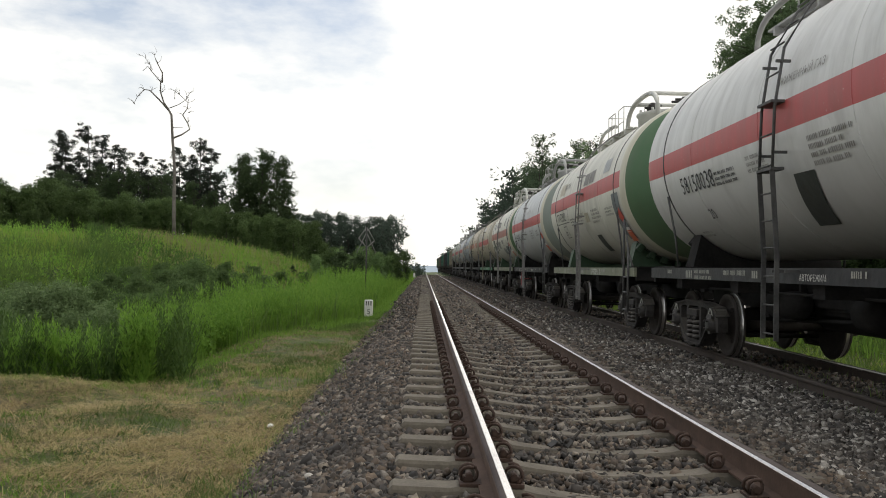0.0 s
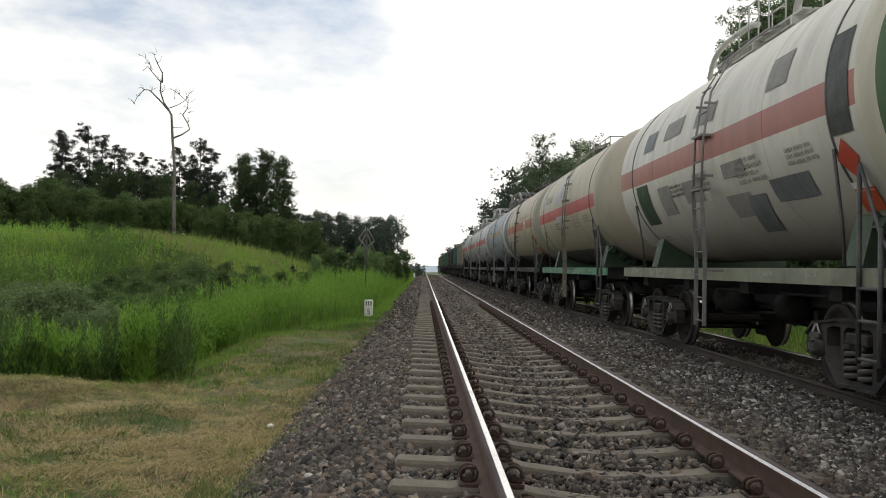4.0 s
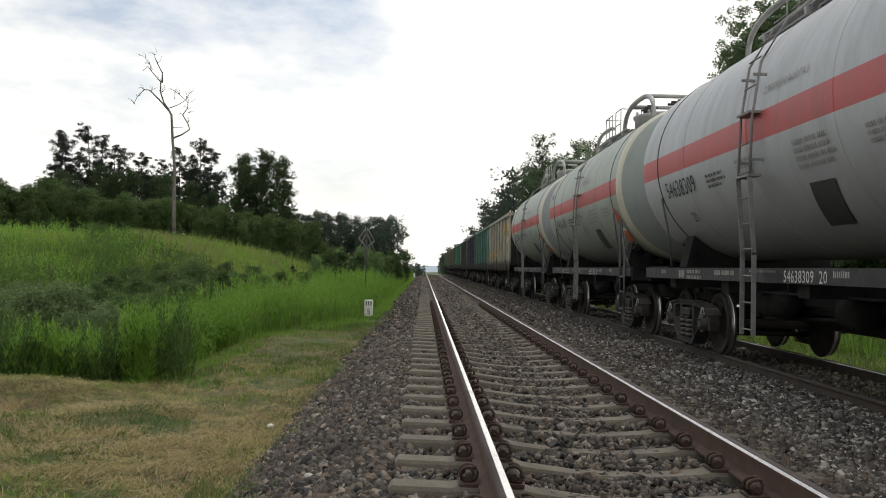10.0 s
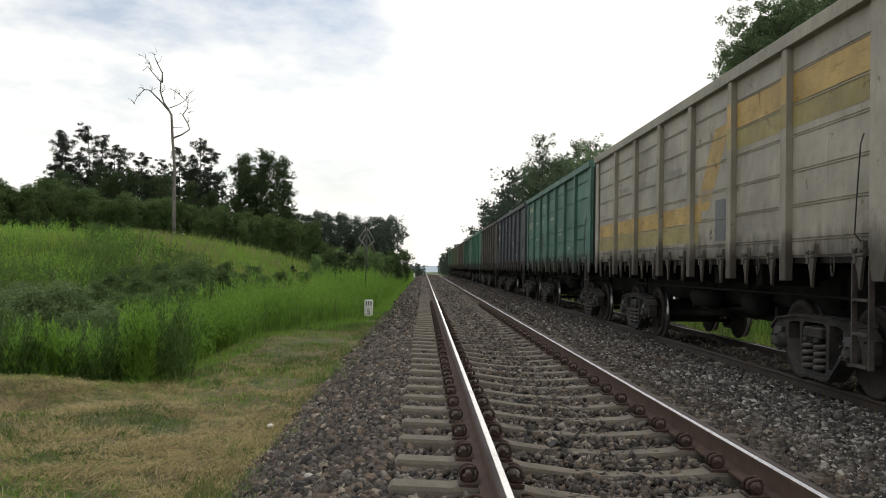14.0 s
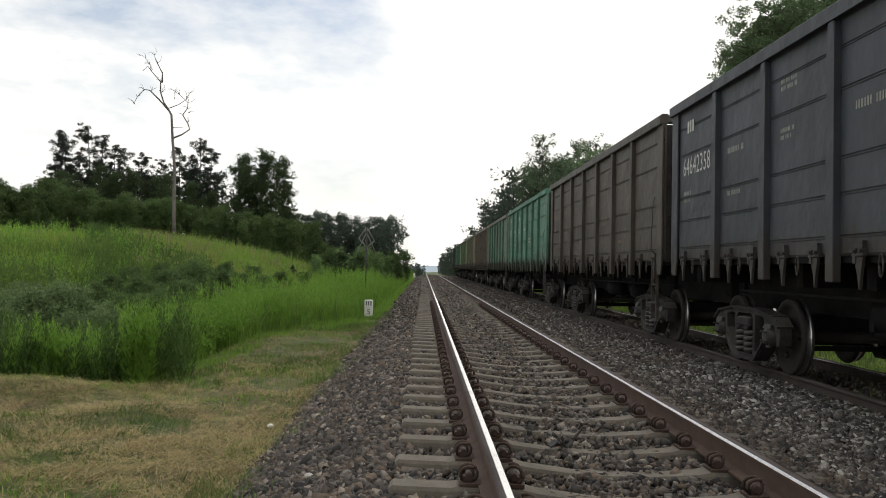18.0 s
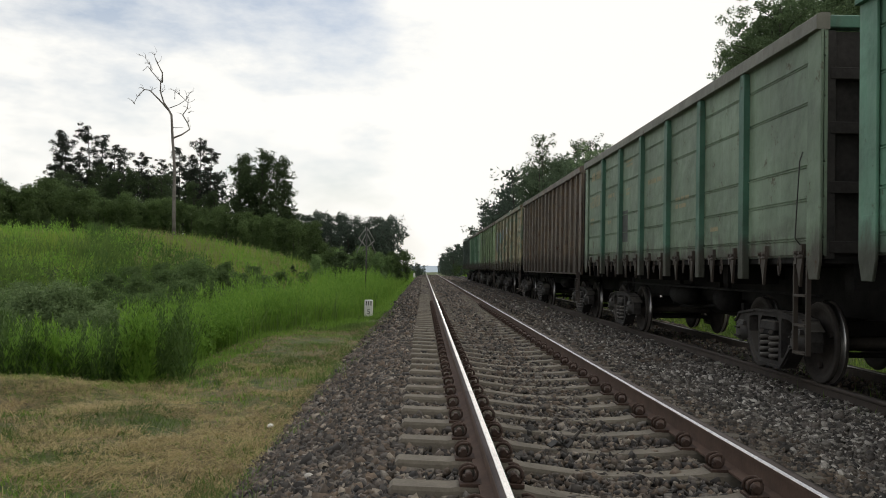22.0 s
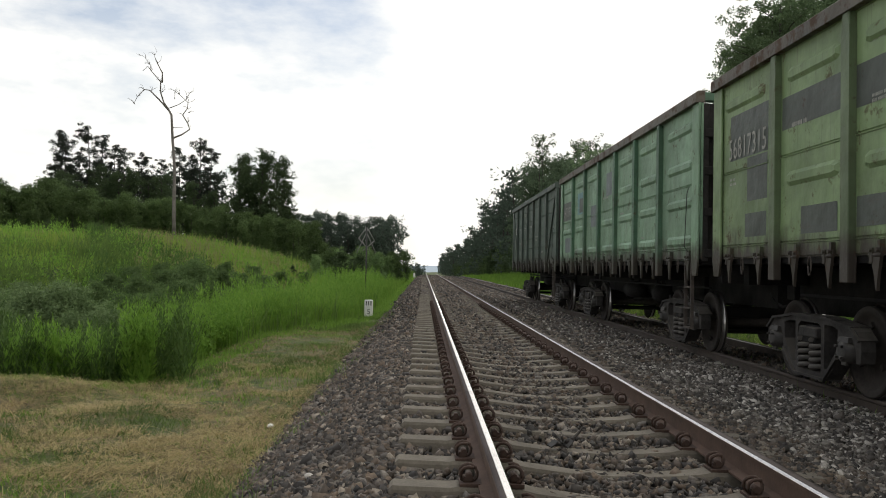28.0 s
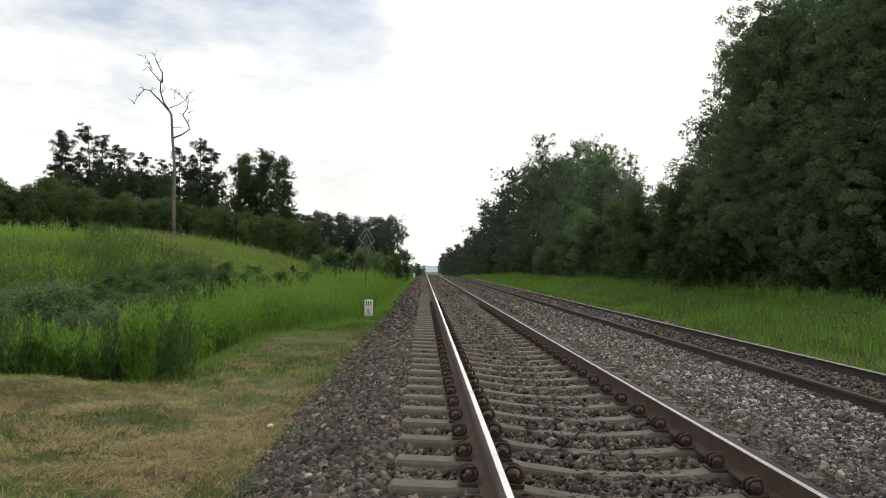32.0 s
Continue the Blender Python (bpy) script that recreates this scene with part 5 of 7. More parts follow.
def box_mesh():
    bm = bmesh.new()
    add_lathe(bm, [(-0.155, 0.045), (-0.152, 0.085), (-0.135, 0.105), (-0.11, 0.108), (-0.10, 0.122), (0.10, 0.122)], "x", 18)
    add_box(bm, (-0.01, 0, 0.125), (0.24, 0.25, 0.055), taper=0.85)
    add_box(bm, (-0.10, 0, -0.115), (0.03, 0.10, 0.05))
    for k in range(4):
        a = math.pi / 4 + k * math.pi / 2
        add_tube(bm, [(-0.185, 0.08 * math.cos(a), 0.08 * math.sin(a)), (-0.15, 0.08 * math.cos(a), 0.08 * math.sin(a))], 0.014, 6)
    return mesh_of("axle_box", bm, M_AXLE_BOX)


def spring_mesh():
    bm = bmesh.new()
    pts = [(0.112 * math.cos(a), 0.112 * math.sin(a), 0.20 + 0.34 * a / (2 * math.pi * 4.5)) for a in [2 * math.pi * k / 10 for k in range(46)]]
    add_tube(bm, pts, 0.031, 6)
    return mesh_of("spring", bm, M_SPRING)


def bolster_end_mesh():
    bm = bmesh.new()
    add_box(bm, (0, 0, 0.62), (0.22, 0.50, 0.12), taper=0.9)
    return mesh_of("bolster_end", bm, M_BOGIE, 0.015)


def bolster_mesh():
    bm = bmesh.new()
    add_box(bm, (0, 0, 0.60), (2.25, 0.36, 0.20), taper=0.94)
    add_lathe(bm, [(0.70, 0.16), (0.86, 0.15)], "z", 16)
    for y in (-0.5, 0.5):
        add_tube(bm, [(-0.8, y, 0.30), (0.8, y, 0.30)], 0.04, 6)
        for x in (-0.79, 0.79):
            add_box(bm, (x, y * 0.86, 0.42), (0.08, 0.07, 0.30))
    return mesh_of("bogie", bm, M_STEEL_DARK, 0.01)


ME_WHEELSET, ME_FRAME, ME_BOX, ME_SPRING, ME_BOLSTER = wheelset_mesh(), frame_mesh(), box_mesh(), spring_mesh(), bolster_mesh()
ME_BOLSTER_END = bolster_end_mesh()
WHEELSETS = []


def axle_mark_mesh():
    """A white chevron painted over an axle box."""
    bm = bmesh.new()
    for k in (-1, 1):
        add_box(bm, (0, k * 0.055, -0.055), (0.008, 0.17, 0.032), Matrix.Rotation(-k * 0.95, 3, "X"))
    return mesh_of("painted_mark", bm, M_LETTER_WORN)


ME_AXLE_MARK = axle_mark_mesh()


def add_bogies(wagon, base, shift=0.0, marked=False):
    for y in (-base / 2 + shift, base / 2 + shift):
        b = place("bogie", ME_BOLSTER, wagon, pose(0, y, 0), "grimy black two-axle bogie")
        for x in (-1.018, 1.018):
            place("side_frame", ME_FRAME, b, pose(x, 0, 0))
            place("bolster_end", ME_BOLSTER_END, b, pose(x, 0, 0))
            for dy in (-0.15, 0.15):
                place("spring", ME_SPRING, b, pose(x, dy, 0))
            for w in (-0.925, 0.925):
                place("axle_box", ME_BOX, b, pose(x, w, WHEEL_R, 0, 0, 0 if x < 0 else 180))
        if marked:
            for w in (-0.925, 0.925):
                place("painted_mark", ME_AXLE_MARK, b, pose(-1.118, w, 0.73), "white chevron painted over the axle box")
        for w in (-0.925, 0.925):
            WHEELSETS.append((place("wheelset", ME_WHEELSET, b, pose(0, w, WHEEL_R)), wagon, y + w))


def coupler_mesh():
    bm = bmesh.new()
    add_box(bm, (0, 0.30, 0), (0.20, 0.62, 0.20))
    add_box(bm, (0.04, 0.66, 0), (0.42, 0.26, 0.30))
    add_box(bm, (-0.10, 0.84, 0), (0.14, 0.18, 0.28))
    add_tube(bm, [(0.3, 0.0, 0.02), (0.33, 0.25, -0.16), (0.30, 0.5, -0.26), (0.24, 0.75, -0.2)], 0.022, 6)
    return mesh_of("coupler", bm, M_STEEL_DARK, 0.02)


ME_COUPLER = coupler_mesh()


def brake_gear_and_fill_mesh():
    """Brake cylinder, air reservoir, rods and pipe slung under the floor, thickened to fill the shaded gap."""
    bm = bmesh.new()
    add_lathe(bm, [(-0.55, 0.05), (-0.5, 0.15), (-0.42, 0.19), (0.30, 0.19), (0.36, 0.15), (0.4, 0.05)], "y", 16, (-0.62, 1.3, 0.86))
    add_lathe(bm, [(-0.30, 0.05), (-0.28, 0.20), (0.12, 0.20), (0.16, 0.12), (0.34, 0.05)], "y", 16, (-0.55, -0.9, 0.84))
    add_tube(bm, [(-0.55, -0.6, 0.84), (-0.3, 0.5, 0.82), (-0.2, 2.6, 0.70)], 0.022, 6)
    add_tube(bm, [(-0.9, -5.2, 1.02), (-0.9, 5.2, 1.02)], 0.02, 6)
    add_tube(bm, [(0.3, -2.8, 0.62), (0.3, 2.8, 0.62)], 0.02, 6)
    for y in (-1.1, -0.7, 0.9, 1.6):
        add_box(bm, (-0.58, y, 1.04), (0.06, 0.05, 0.26))
    add_box(bm, (0.5, 0.4, 0.80), (0.4, 0.5, 0.44))
    # Extra rods, beams and tanks, added where only shade lies under the wagon.
    for x in (-0.35, 0.2, 0.75):
        add_tube(bm, [(x, -2.4, 0.60), (x, -0.4, 0.72), (x, 2.4, 0.60)], 0.03, 6)
    add_lathe(bm, [(-1.5, 0.05), (-1.42, 0.24), (1.42, 0.24), (1.5, 0.05)], "y", 14, (0.15, 0.2, 0.74))
    add_box(bm, (0.35, 0, 1.02), (0.12, 6.6, 0.34))
    add_box(bm, (-0.35, 0, 1.02), (0.12, 6.6, 0.34))
    add_box(bm, (0.95, 0.3, 0.86), (0.10, 4.6, 0.42))
    add_box(bm, (0.1, -1.9, 0.74), (1.5, 0.10, 0.16))
    add_box(bm, (0.1, 1.9, 0.74), (1.5, 0.10, 0.16))
    add_lathe(bm, [(-0.5, 0.05), (-0.45, 0.2), (0.45, 0.2), (0.5, 0.05)], "y", 12, (0.75, -1.0, 0.80))
    return mesh_of("brake_gear", bm, M_STEEL_DARK)


ME_BRAKE = brake_gear_and_fill_mesh()


# ---- lettering ----
LETTER_CACHE = {}


def letter_mesh(text, size, mat, narrow=1.0):
    key = (text, size, mat.name, narrow)
    if key not in LETTER_CACHE:
        cu = bpy.data.curves.new("lettering", "FONT")
        cu.body, cu.size, cu.resolution_u, cu.extrude = text, size, 2, 0.0
        cu.space_character = 1.06
        ob = bpy.data.objects.new("lettering", cu)
        me = bpy.data.meshes.new_from_object(ob)
        bpy.data.objects.remove(ob)
        me.transform(Matrix.Diagonal((narrow, 1, 1, 1)))
        me.materials.clear()
        me.materials.append(mat)
        LETTER_CACHE[key] = me
    return LETTER_CACHE[key]


def bars_mesh(width, height, rows, mat, seed=1):
    """Lines of writing too small to read: broken bars."""
    rng = random.Random(seed)
    bm = bmesh.new()
    step = height / rows
    for r in range(rows):
        x, end, left = 0.0, width * rng.uniform(0.7, 1.0), rng.randint(3, 9)
        z = -r * step
        while x < end:
            w = step * rng.uniform(0.18, 0.34)
            top = rng.uniform(0.0, 0.06) * step
            bm.faces.new([bm.verts.new(p) for p in ((x, z - step * 0.62, 0), (x + w, z - step * 0.62, 0), (x + w, z - top, 0), (x, z - top, 0))])
            x += w + step * 0.16
            left -= 1
            if left == 0:
                x, left = x + step * 0.45, rng.randint(3, 9)
    return mesh_of("bars", bm, mat)


def rect_mesh(w, h, mat, skew=0.0, n=1):
    bm = bmesh.new()
    for k in range(n):
        a, b = k / n, (k + 1) / n
        bm.faces.new([bm.verts.new(p) for p in ((skew * a, h * a, 0), (w + skew * a, h * a, 0), (w + skew * b, h * b, 0), (skew * b, h * b, 0))])
    return mesh_of("panel", bm, mat)


def diamond_mesh(r, mat):
    bm = bmesh.new()
    for k in range(2):
        bm.faces.new([bm.verts.new(p) for p in ((0, r, 0), (r, 0 if k == 0 else 2 * r, 0), (2 * r, r, 0))])
    return mesh_of("panel", bm, mat)


def flat_sign(wagon, me, y, z, x=-1.512, name="lettering", label="", slope=0.0):
    """Lays a flat mesh on the wagon's near side; its own x runs from the far end towards the near end."""
    m = Matrix(((0, 0, -1, x), (-1, 0, 0, y), (0, 1, 0, z), (0, 0, 0, 1)))
    return tagged(place(name, me, wagon, m, label), kind="stuff" if me.name.startswith("bars") else "")


def round_sign(wagon, me, y, z, name="lettering", label="", lift=0.012):
    """Bends a flat mesh round the tank's near side, at height z above the tank's middle."""
    c = me.copy()
    a0 = math.asin(max(-0.98, min(0.98, z / TANK_R)))
    bm = bmesh.new()
    bm.from_mesh(c)
    if max(v.co.y for v in bm.verts) - min(v.co.y for v in bm.verts) > 0.25:
        for k in range(1, 5):
            lo, hi = min(v.co.y for v in bm.verts), max(v.co.y for v in bm.verts)
            bmesh.ops.bisect_plane(bm, geom=bm.verts[:] + bm.edges[:] + bm.faces[:], plane_co=(0, lo + (hi - lo) * k / 5, 0), plane_no=(0, 1, 0))
    for v in bm.verts:
        a = a0 + v.co.y / TANK_R
        r = TANK_R + lift
        v.co = Vector((-r * math.cos(a), y - v.co.x, TANK_Z + r * math.sin(a)))
    bm.to_mesh(c)
    bm.free()
    return tagged(place(name, c, wagon, None, label), kind="stuff" if me.name.startswith("bars") else "")


# ---- tank wagons ----
def ladder_mesh():
    """The side ladder: straight up past the belly, then bent over the barrel's shoulder."""
    bm = bmesh.new()
    line = [(-1.66, 0.55), (-1.66, 1.5), (-1.72, 2.4), (-1.70, 3.1), (-1.60, 3.75), (-1.30, 4.25), (-0.85, 4.62), (-0.5, 4.75)]
    for y in (-0.19, 0.19):
        add_tube(bm, [(x, y, z) for x, z in line[2:]], 0.017, 6)
        for (x0, z0), (x1, z1) in zip(line[:3], line[1:3]):
            add_box(bm, ((x0 + x1) / 2, y, (z0 + z1) / 2), (0.055, 0.014, math.hypot(x1 - x0, z1 - z0) + 0.02), Matrix.Rotation(math.atan2(x1 - x0, z1 - z0), 3, "Y"))
    for z, x in ((2.42, -1.60), (3.16, -1.60)):
        add_box(bm, (x - 0.07, 0, z), (0.15, 0.42, 0.03))
    dense = []
    for (x0, z0), (x1, z1) in zip(line, line[1:]):
        n = max(1, round(math.hypot(x1 - x0, z1 - z0) / 0.29))
        dense += [(x0 + (x1 - x0) * k / n, z0 + (z1 - z0) * k / n) for k in range(n)]
    for x, z in dense[:-1]:
        add_tube(bm, [(x, -0.19, z + 0.06), (x, 0.19, z + 0.06)], 0.011, 5)
    for z, x in ((1.3, -1.43), (2.6, -1.58), (3.6, -1.55)):
        add_box(bm, (x - 0.06, -0.19, z), (0.16, 0.03, 0.03))
        add_box(bm, (x - 0.06, 0.19, z), (0.16, 0.03, 0.03))
    return bm


def arch_line(y0, y1, z_top, n=14):
    """A flattened hoop in side view, from y0 to y1."""
    out = []
    for k in range(n + 1):
        a = math.pi * k / n
        out.append(((y0 + y1) / 2 + (y0 - y1) / 2 * math.copysign(abs(math.cos(a)) ** 0.75, math.cos(a)), 4.5 + (z_top - 4.5) * math.sin(a) ** 0.6))
    return out


def add_top_gear(w, mat, style):
    """Walkway, hand rails, hoops and dome along the top of a tank."""
    if style == "hoops":
        bm = bmesh.new()
        for k in range(3):
            add_box(bm, (-0.62 + 0.16 * k, 0.2, 4.70), (0.12, 3.4, 0.03))
        for y in (-1.2, 0.2, 1.6):
            add_box(bm, (-0.46, y, 4.63), (0.5, 0.06, 0.12))
        part("walkway", bm, mat, w)
    bm = bmesh.new()
    low, mid = (0.0, -2.3) if style == "hoops" else (-0.14, 0.15)
    add_lathe(bm, [(4.45, 0.62), (4.78, 0.62), (4.82, 0.66), (4.88, 0.66), (4.95, 0.40), (4.98, 0.15)], "z", 24, (0, mid, low))
    for k in range(8):
        a = k * math.pi / 4
        add_tube(bm, [(0.58 * math.cos(a), mid + 0.58 * math.sin(a), 4.86 + low), (0.58 * math.cos(a), mid + 0.58 * math.sin(a), 4.97 + low)], 0.03, 6)
    part("dome", bm, mat, w)
    if style == "hoops":
        for x in (-0.62, 0.62):
            bm = bmesh.new()
            add_tube(bm, [(x, y, z) for y, z in arch_line(-1.15, -4.0, 5.20)], 0.055, 8)
            part("guard_hoop", bm, mat, w)
            bm = bmesh.new()
            add_tube(bm, [(x * 0.9, y, z) for y, z in arch_line(2.65, 0.0, 5.08)[:11]], 0.045, 8)
            part("guard_hoop", bm, mat, w)
        bm = bmesh.new()
        for y in (0.9, 0.5, 0.1, -0.3, -0.9):
            add_tube(bm, [(-0.66, y, 4.62), (-0.66, y, 5.30)], 0.013, 5)
        for z in (4.94, 5.30):
            for y0, y1 in ((0.9, 0.1), (-0.3, -0.9)):
                add_tube(bm, [(-0.66, y0, z), (-0.66, y1, z)], 0.013, 5)
        for y in (0.9, -0.9):
            add_tube(bm, [(-0.66, y, 5.30), (-0.15, y, 5.30), (-0.15, y, 4.65)], 0.013, 5)
        part("railing", bm, mat, w)
        for y, z in ((-1.9, 5.17), (-3.3, 5.17)):
            bm = bmesh.new()
            add_tube(bm, [(-0.62, y, z), (0.62, y, z)], 0.045, 8)
            part("hoop_brace", bm, mat, w)
        for y in (-1.75, -2.1, -2.6, -2.9):
            x = 0.25 if y < -2.3 else -0.25
            bm = bmesh.new()
            add_tube(bm, [(x, y, 4.9), (x, y, 5.18)], 0.06, 8)
            add_tube(bm, [(x * 0.2, y, 5.12), (x * 1.4, y, 5.12)], 0.03, 6)
            part("valve", bm, M_BLACK_IRON, w)
    else:
        bm = bmesh.new()
        for x in (-0.36, 0.36):
            for y in (-0.6, 0.1, 0.8, 1.5, 2.2):
                add_tube(bm, [(x, y, 4.55), (x, y, 5.02)], 0.015, 5)
            for z in (4.84, 5.02):
                add_tube(bm, [(x, -0.6, z), (x, 2.2, z)], 0.014, 5)
        for y in (-0.6, 2.2):
            add_tube(bm, [(-0.36, y, 5.02), (0.36, y, 5.02)], 0.014, 5)
        add_tube(bm, [(-0.36, 2.2, 5.02), (-0.85, 2.5, 4.60), (-1.25, 2.6, 4.22)], 0.016, 5)
        part("railing", bm, mat, w)
        bm = bmesh.new()
        add_box(bm, (-0.05, 1.4, 4.70), (0.80, 1.8, 0.05))
        part("platform", bm, M_BLACK_IRON, w)
        bm = bmesh.new()
        add_lathe(bm, [(4.6, 0.30), (4.86, 0.30), (4.93, 0.24), (4.96, 0.1)], "z", 20, (0, 1.1, 0))
        part("valve_hood", bm, mat, w)


M_STRAP = surface("dark_strap_steel", (0.035, 0.035, 0.035), (0.10, 0.098, 0.094), 4.0, 0.6, 0.0, 40.0, 0.1, 0.003)


def tank_wagon(label, paint, sill, gear, number="", num_z=-0.60, texts=(), style="hoops", strap=None, patch=None, placard=True, handwheel=None, plate="", big=0.37, sill_text="", patches=(), num_y=3.62, ladder_y=-0.50, patch_at=(-1.25, -1.25, 0.60, 0.58, 0.30), ladder_mat=None, wheel_y=1.2, boxed=False, plate_at=(-1.1, 0.05, 0.95, 0.34)):
    w = tagged(new("tank_wagon"), label, "railway wagon", "wagons of the freight train")
    bm = bmesh.new()
    prof = [(-5.62, 0.02), (-5.61, 0.35), (-5.56, 0.70), (-5.47, 1.02), (-5.34, 1.28), (-5.20, 1.46), (-5.08, 1.56), (-4.94, TANK_R)]
    full = prof + [(y, TANK_R) for y in (-4.72, -2.5, 0.0, 2.5, 4.72)] + [(-a, r) for a, r in prof[::-1]]
    add_lathe(bm, full, "y", 72, (0, 0, TANK_Z))
    part("barrel", bm, paint, w)
    for y in (-2.55, -0.2, 2.45):
        bm = bmesh.new()
        add_lathe(bm, [(-0.012, TANK_R + 0.001), (-0.006, TANK_R + 0.006), (0.006, TANK_R + 0.006), (0.012, TANK_R + 0.001)], "y", 64, (0, y, TANK_Z))
        part("weld_seam", bm, paint, w)
    for y in (-4.25, 3.95):
        bm = bmesh.new()
        add_lathe(bm, [(-0.022, TANK_R + 0.002), (-0.019, TANK_R + 0.010), (0.019, TANK_R + 0.010), (0.022, TANK_R + 0.002)], "y", 64, (0, y, TANK_Z))
        for x in (-1, 1):
            add_tube(bm, [(x * 1.52, y, 2.5), (x * 1.40, y * 0.985, 1.8), (x * 1.36, y * 0.98, 1.36)], 0.018, 6)
        part("strap", bm, M_STRAP, w)
    # frame
    for x in (-1.36, 1.36):
        bm = bmesh.new()
        add_box(bm, (x, 0, 1.2525), (0.10, 10.8, 0.175))
        for k in range(12):
            add_box(bm, (x - 0.012 * (1 if x > 0 else -1), -5.0 + k * 0.91, 1.25), (0.12, 0.02, 0.12))
        part("side_sill", bm, sill, w)
    bm = bmesh.new()
    add_box(bm, (0, 0, 1.00), (0.62, 10.6, 0.50))
    for y in (-5.35, 5.35):
        add_box(bm, (0, y, 1.22), (2.72, 0.12, 0.26))
        add_box(bm, (0, y - 0.55 * (1 if y > 0 else -1), 1.35), (2.66, 1.3, 0.03))
    part("centre_sill", bm, M_STEEL_DARK, w)
    for y in (-3.9, 3.9, -1.3, 1.3):
        bm = bmesh.new()
        add_box(bm, (0, y, 1.12), (2.66, 0.30, 0.22))
        part("cross_beam", bm, M_STEEL_DARK, w)
    for y in (-4.0, 3.78):
        bm = bmesh.new()
        reach = [1.08 * k / 10 for k in range(-10, 11)]
        cradle = [(x, TANK_Z - math.sqrt((TANK_R + 0.012) ** 2 - x * x)) for x in reach]
        prism(bm, cradle + [(1.20, 1.36), (-1.20, 1.36)], y - 0.20, y + 0.20)
        part("saddle", bm, gear, w)
        tooth = bmesh.new()
        add_box(tooth, (0, 0, 0), (0.15, 0.20, 0.13))
        tooth = mesh_of("saddle_rib", tooth, gear, 0.01)
        for k in range(7):
            a = math.radians(-52 - 9.5 * k)
            for side in (-1, 1):
                place("saddle_rib", tooth, w, pose(side * (TANK_R + 0.06) * math.cos(a), y + (-0.30 if y < 0 else 0.30), TANK_Z + (TANK_R + 0.06) * math.sin(a), 0, -math.degrees(a) * side, 0))
    part("ladder", ladder_mesh(), ladder_mat or (M_GREY_IRON if strap != M_BEIGE_FITTING else M_BEIGE_FITTING), w, m=pose(0, ladder_y, 0))
    add_top_gear(w, M_STRAP if style == "deck" else strap or M_GREY_IRON, style)
    for y, turn in ((5.3, 0), (-5.3, 180)):
        place("coupler", ME_COUPLER, w, pose(0, y, 1.05, 0, 0, turn))
    place("brake_gear", ME_BRAKE, w)
    # end steps and hand rails on the near end
    bm = bmesh.new()
    for y in (-4.62, -5.02):
        add_tube(bm, [(-1.44, y, 0.45), (-1.44, y, 2.30 if y > -5 else 1.7)], 0.024, 6)
    for z in (0.5, 0.85, 1.15):
        add_tube(bm, [(-1.44, -4.62, z), (-1.44, -5.02, z)], 0.02, 6)
    add_tube(bm, [(-1.44, -4.62, 2.32), (-1.42, -5.0, 1.6), (-1.40, -5.25, 1.36)], 0.02, 6)
    part("end_steps", bm, M_STRAP, w)
    if handwheel:
        bm = bmesh.new()
        ring = [(-1.52, wheel_y + 0.27 * math.cos(a), 0.88 + 0.27 * math.sin(a)) for a in [2 * math.pi * k / 20 for k in range(21)]]
        add_tube(bm, ring, 0.022, 6)
        for k in range(3):
            a = 2.1 * k + 0.4
            add_tube(bm, [(-1.52, wheel_y, 0.88), (-1.52, wheel_y + 0.27 * math.cos(a), 0.88 + 0.27 * math.sin(a))], 0.018, 5)
        add_tube(bm, [(-1.56, wheel_y, 0.88), (-1.1, wheel_y, 0.88)], 0.03, 6)
        part("brake_handwheel", bm, handwheel, w)
    add_bogies(w, 7.8, marked=True)
    # markings
    for y, z, wd, h, mat in patches:
        round_sign(w, rect_mesh(wd, h, mat, 0.0, 4), y, z, "painted_patch", "repainted patch", 0.008)
    if number:
        round_sign(w, letter_mesh(number, big, M_LETTER_BLACK), num_y, num_z, label="black painted wagon number")
        round_sign(w, letter_mesh("20", big * 0.65, M_LETTER_BLACK), num_y - 0.72, num_z - (0.40 if num_z < 0 else 0.56 if num_z < 0.2 else 0.82))
        if not sill_text:
            flat_sign(w, letter_mesh(number + "  20", 0.19, M_LETTER_WHITE), -0.95, 1.18, -1.418)
    if boxed:
        for y0, z0, wd, h in ((num_y + 0.10, num_z - 0.07, 1.95, 0.02), (num_y + 0.10, num_z + 0.30, 1.95, 0.02), (num_y + 0.10, num_z - 0.07, 0.02, 0.38), (num_y - 1.83, num_z - 0.07, 0.02, 0.38), (num_y - 0.66, num_z - 0.46, 0.52, 0.02), (num_y - 0.66, num_z - 0.16, 0.52, 0.02), (num_y - 0.66, num_z - 0.46, 0.02, 0.31), (num_y - 1.16, num_z - 0.46, 0.02, 0.31)):
            round_sign(w, rect_mesh(wd, h, M_LETTER_BLACK), y0, z0, "painted_line")
    if sill_text:
        flat_sign(w, letter_mesh(sill_text, 0.098, M_LETTER_WHITE), -1.0, 1.20, -1.418)
    for k, (text, y, z, size, mat) in enumerate(texts):
        round_sign(w, letter_mesh(text, size, mat) if text else bars_mesh(size * 2.0, size * 1.15, 1, mat, 3), y, z if text else z + 0.15)
    seed = len(label)
    for k, (y, z, wd, h, rows) in enumerate(((1.55, -0.42, 0.8, 0.22, 3), (0.3, -0.36, 0.75, 0.24, 3), (-1.5, -0.36, 1.0, 0.36, 4), (-3.1, -0.42, 0.8, 0.22, 3), (3.4, -1.15, 0.5, 0.14, 2))):
        round_sign(w, bars_mesh(wd, h, rows, M_LETTER_BLACK if k == 0 else M_LETTER_GREY, seed + k), y, z)
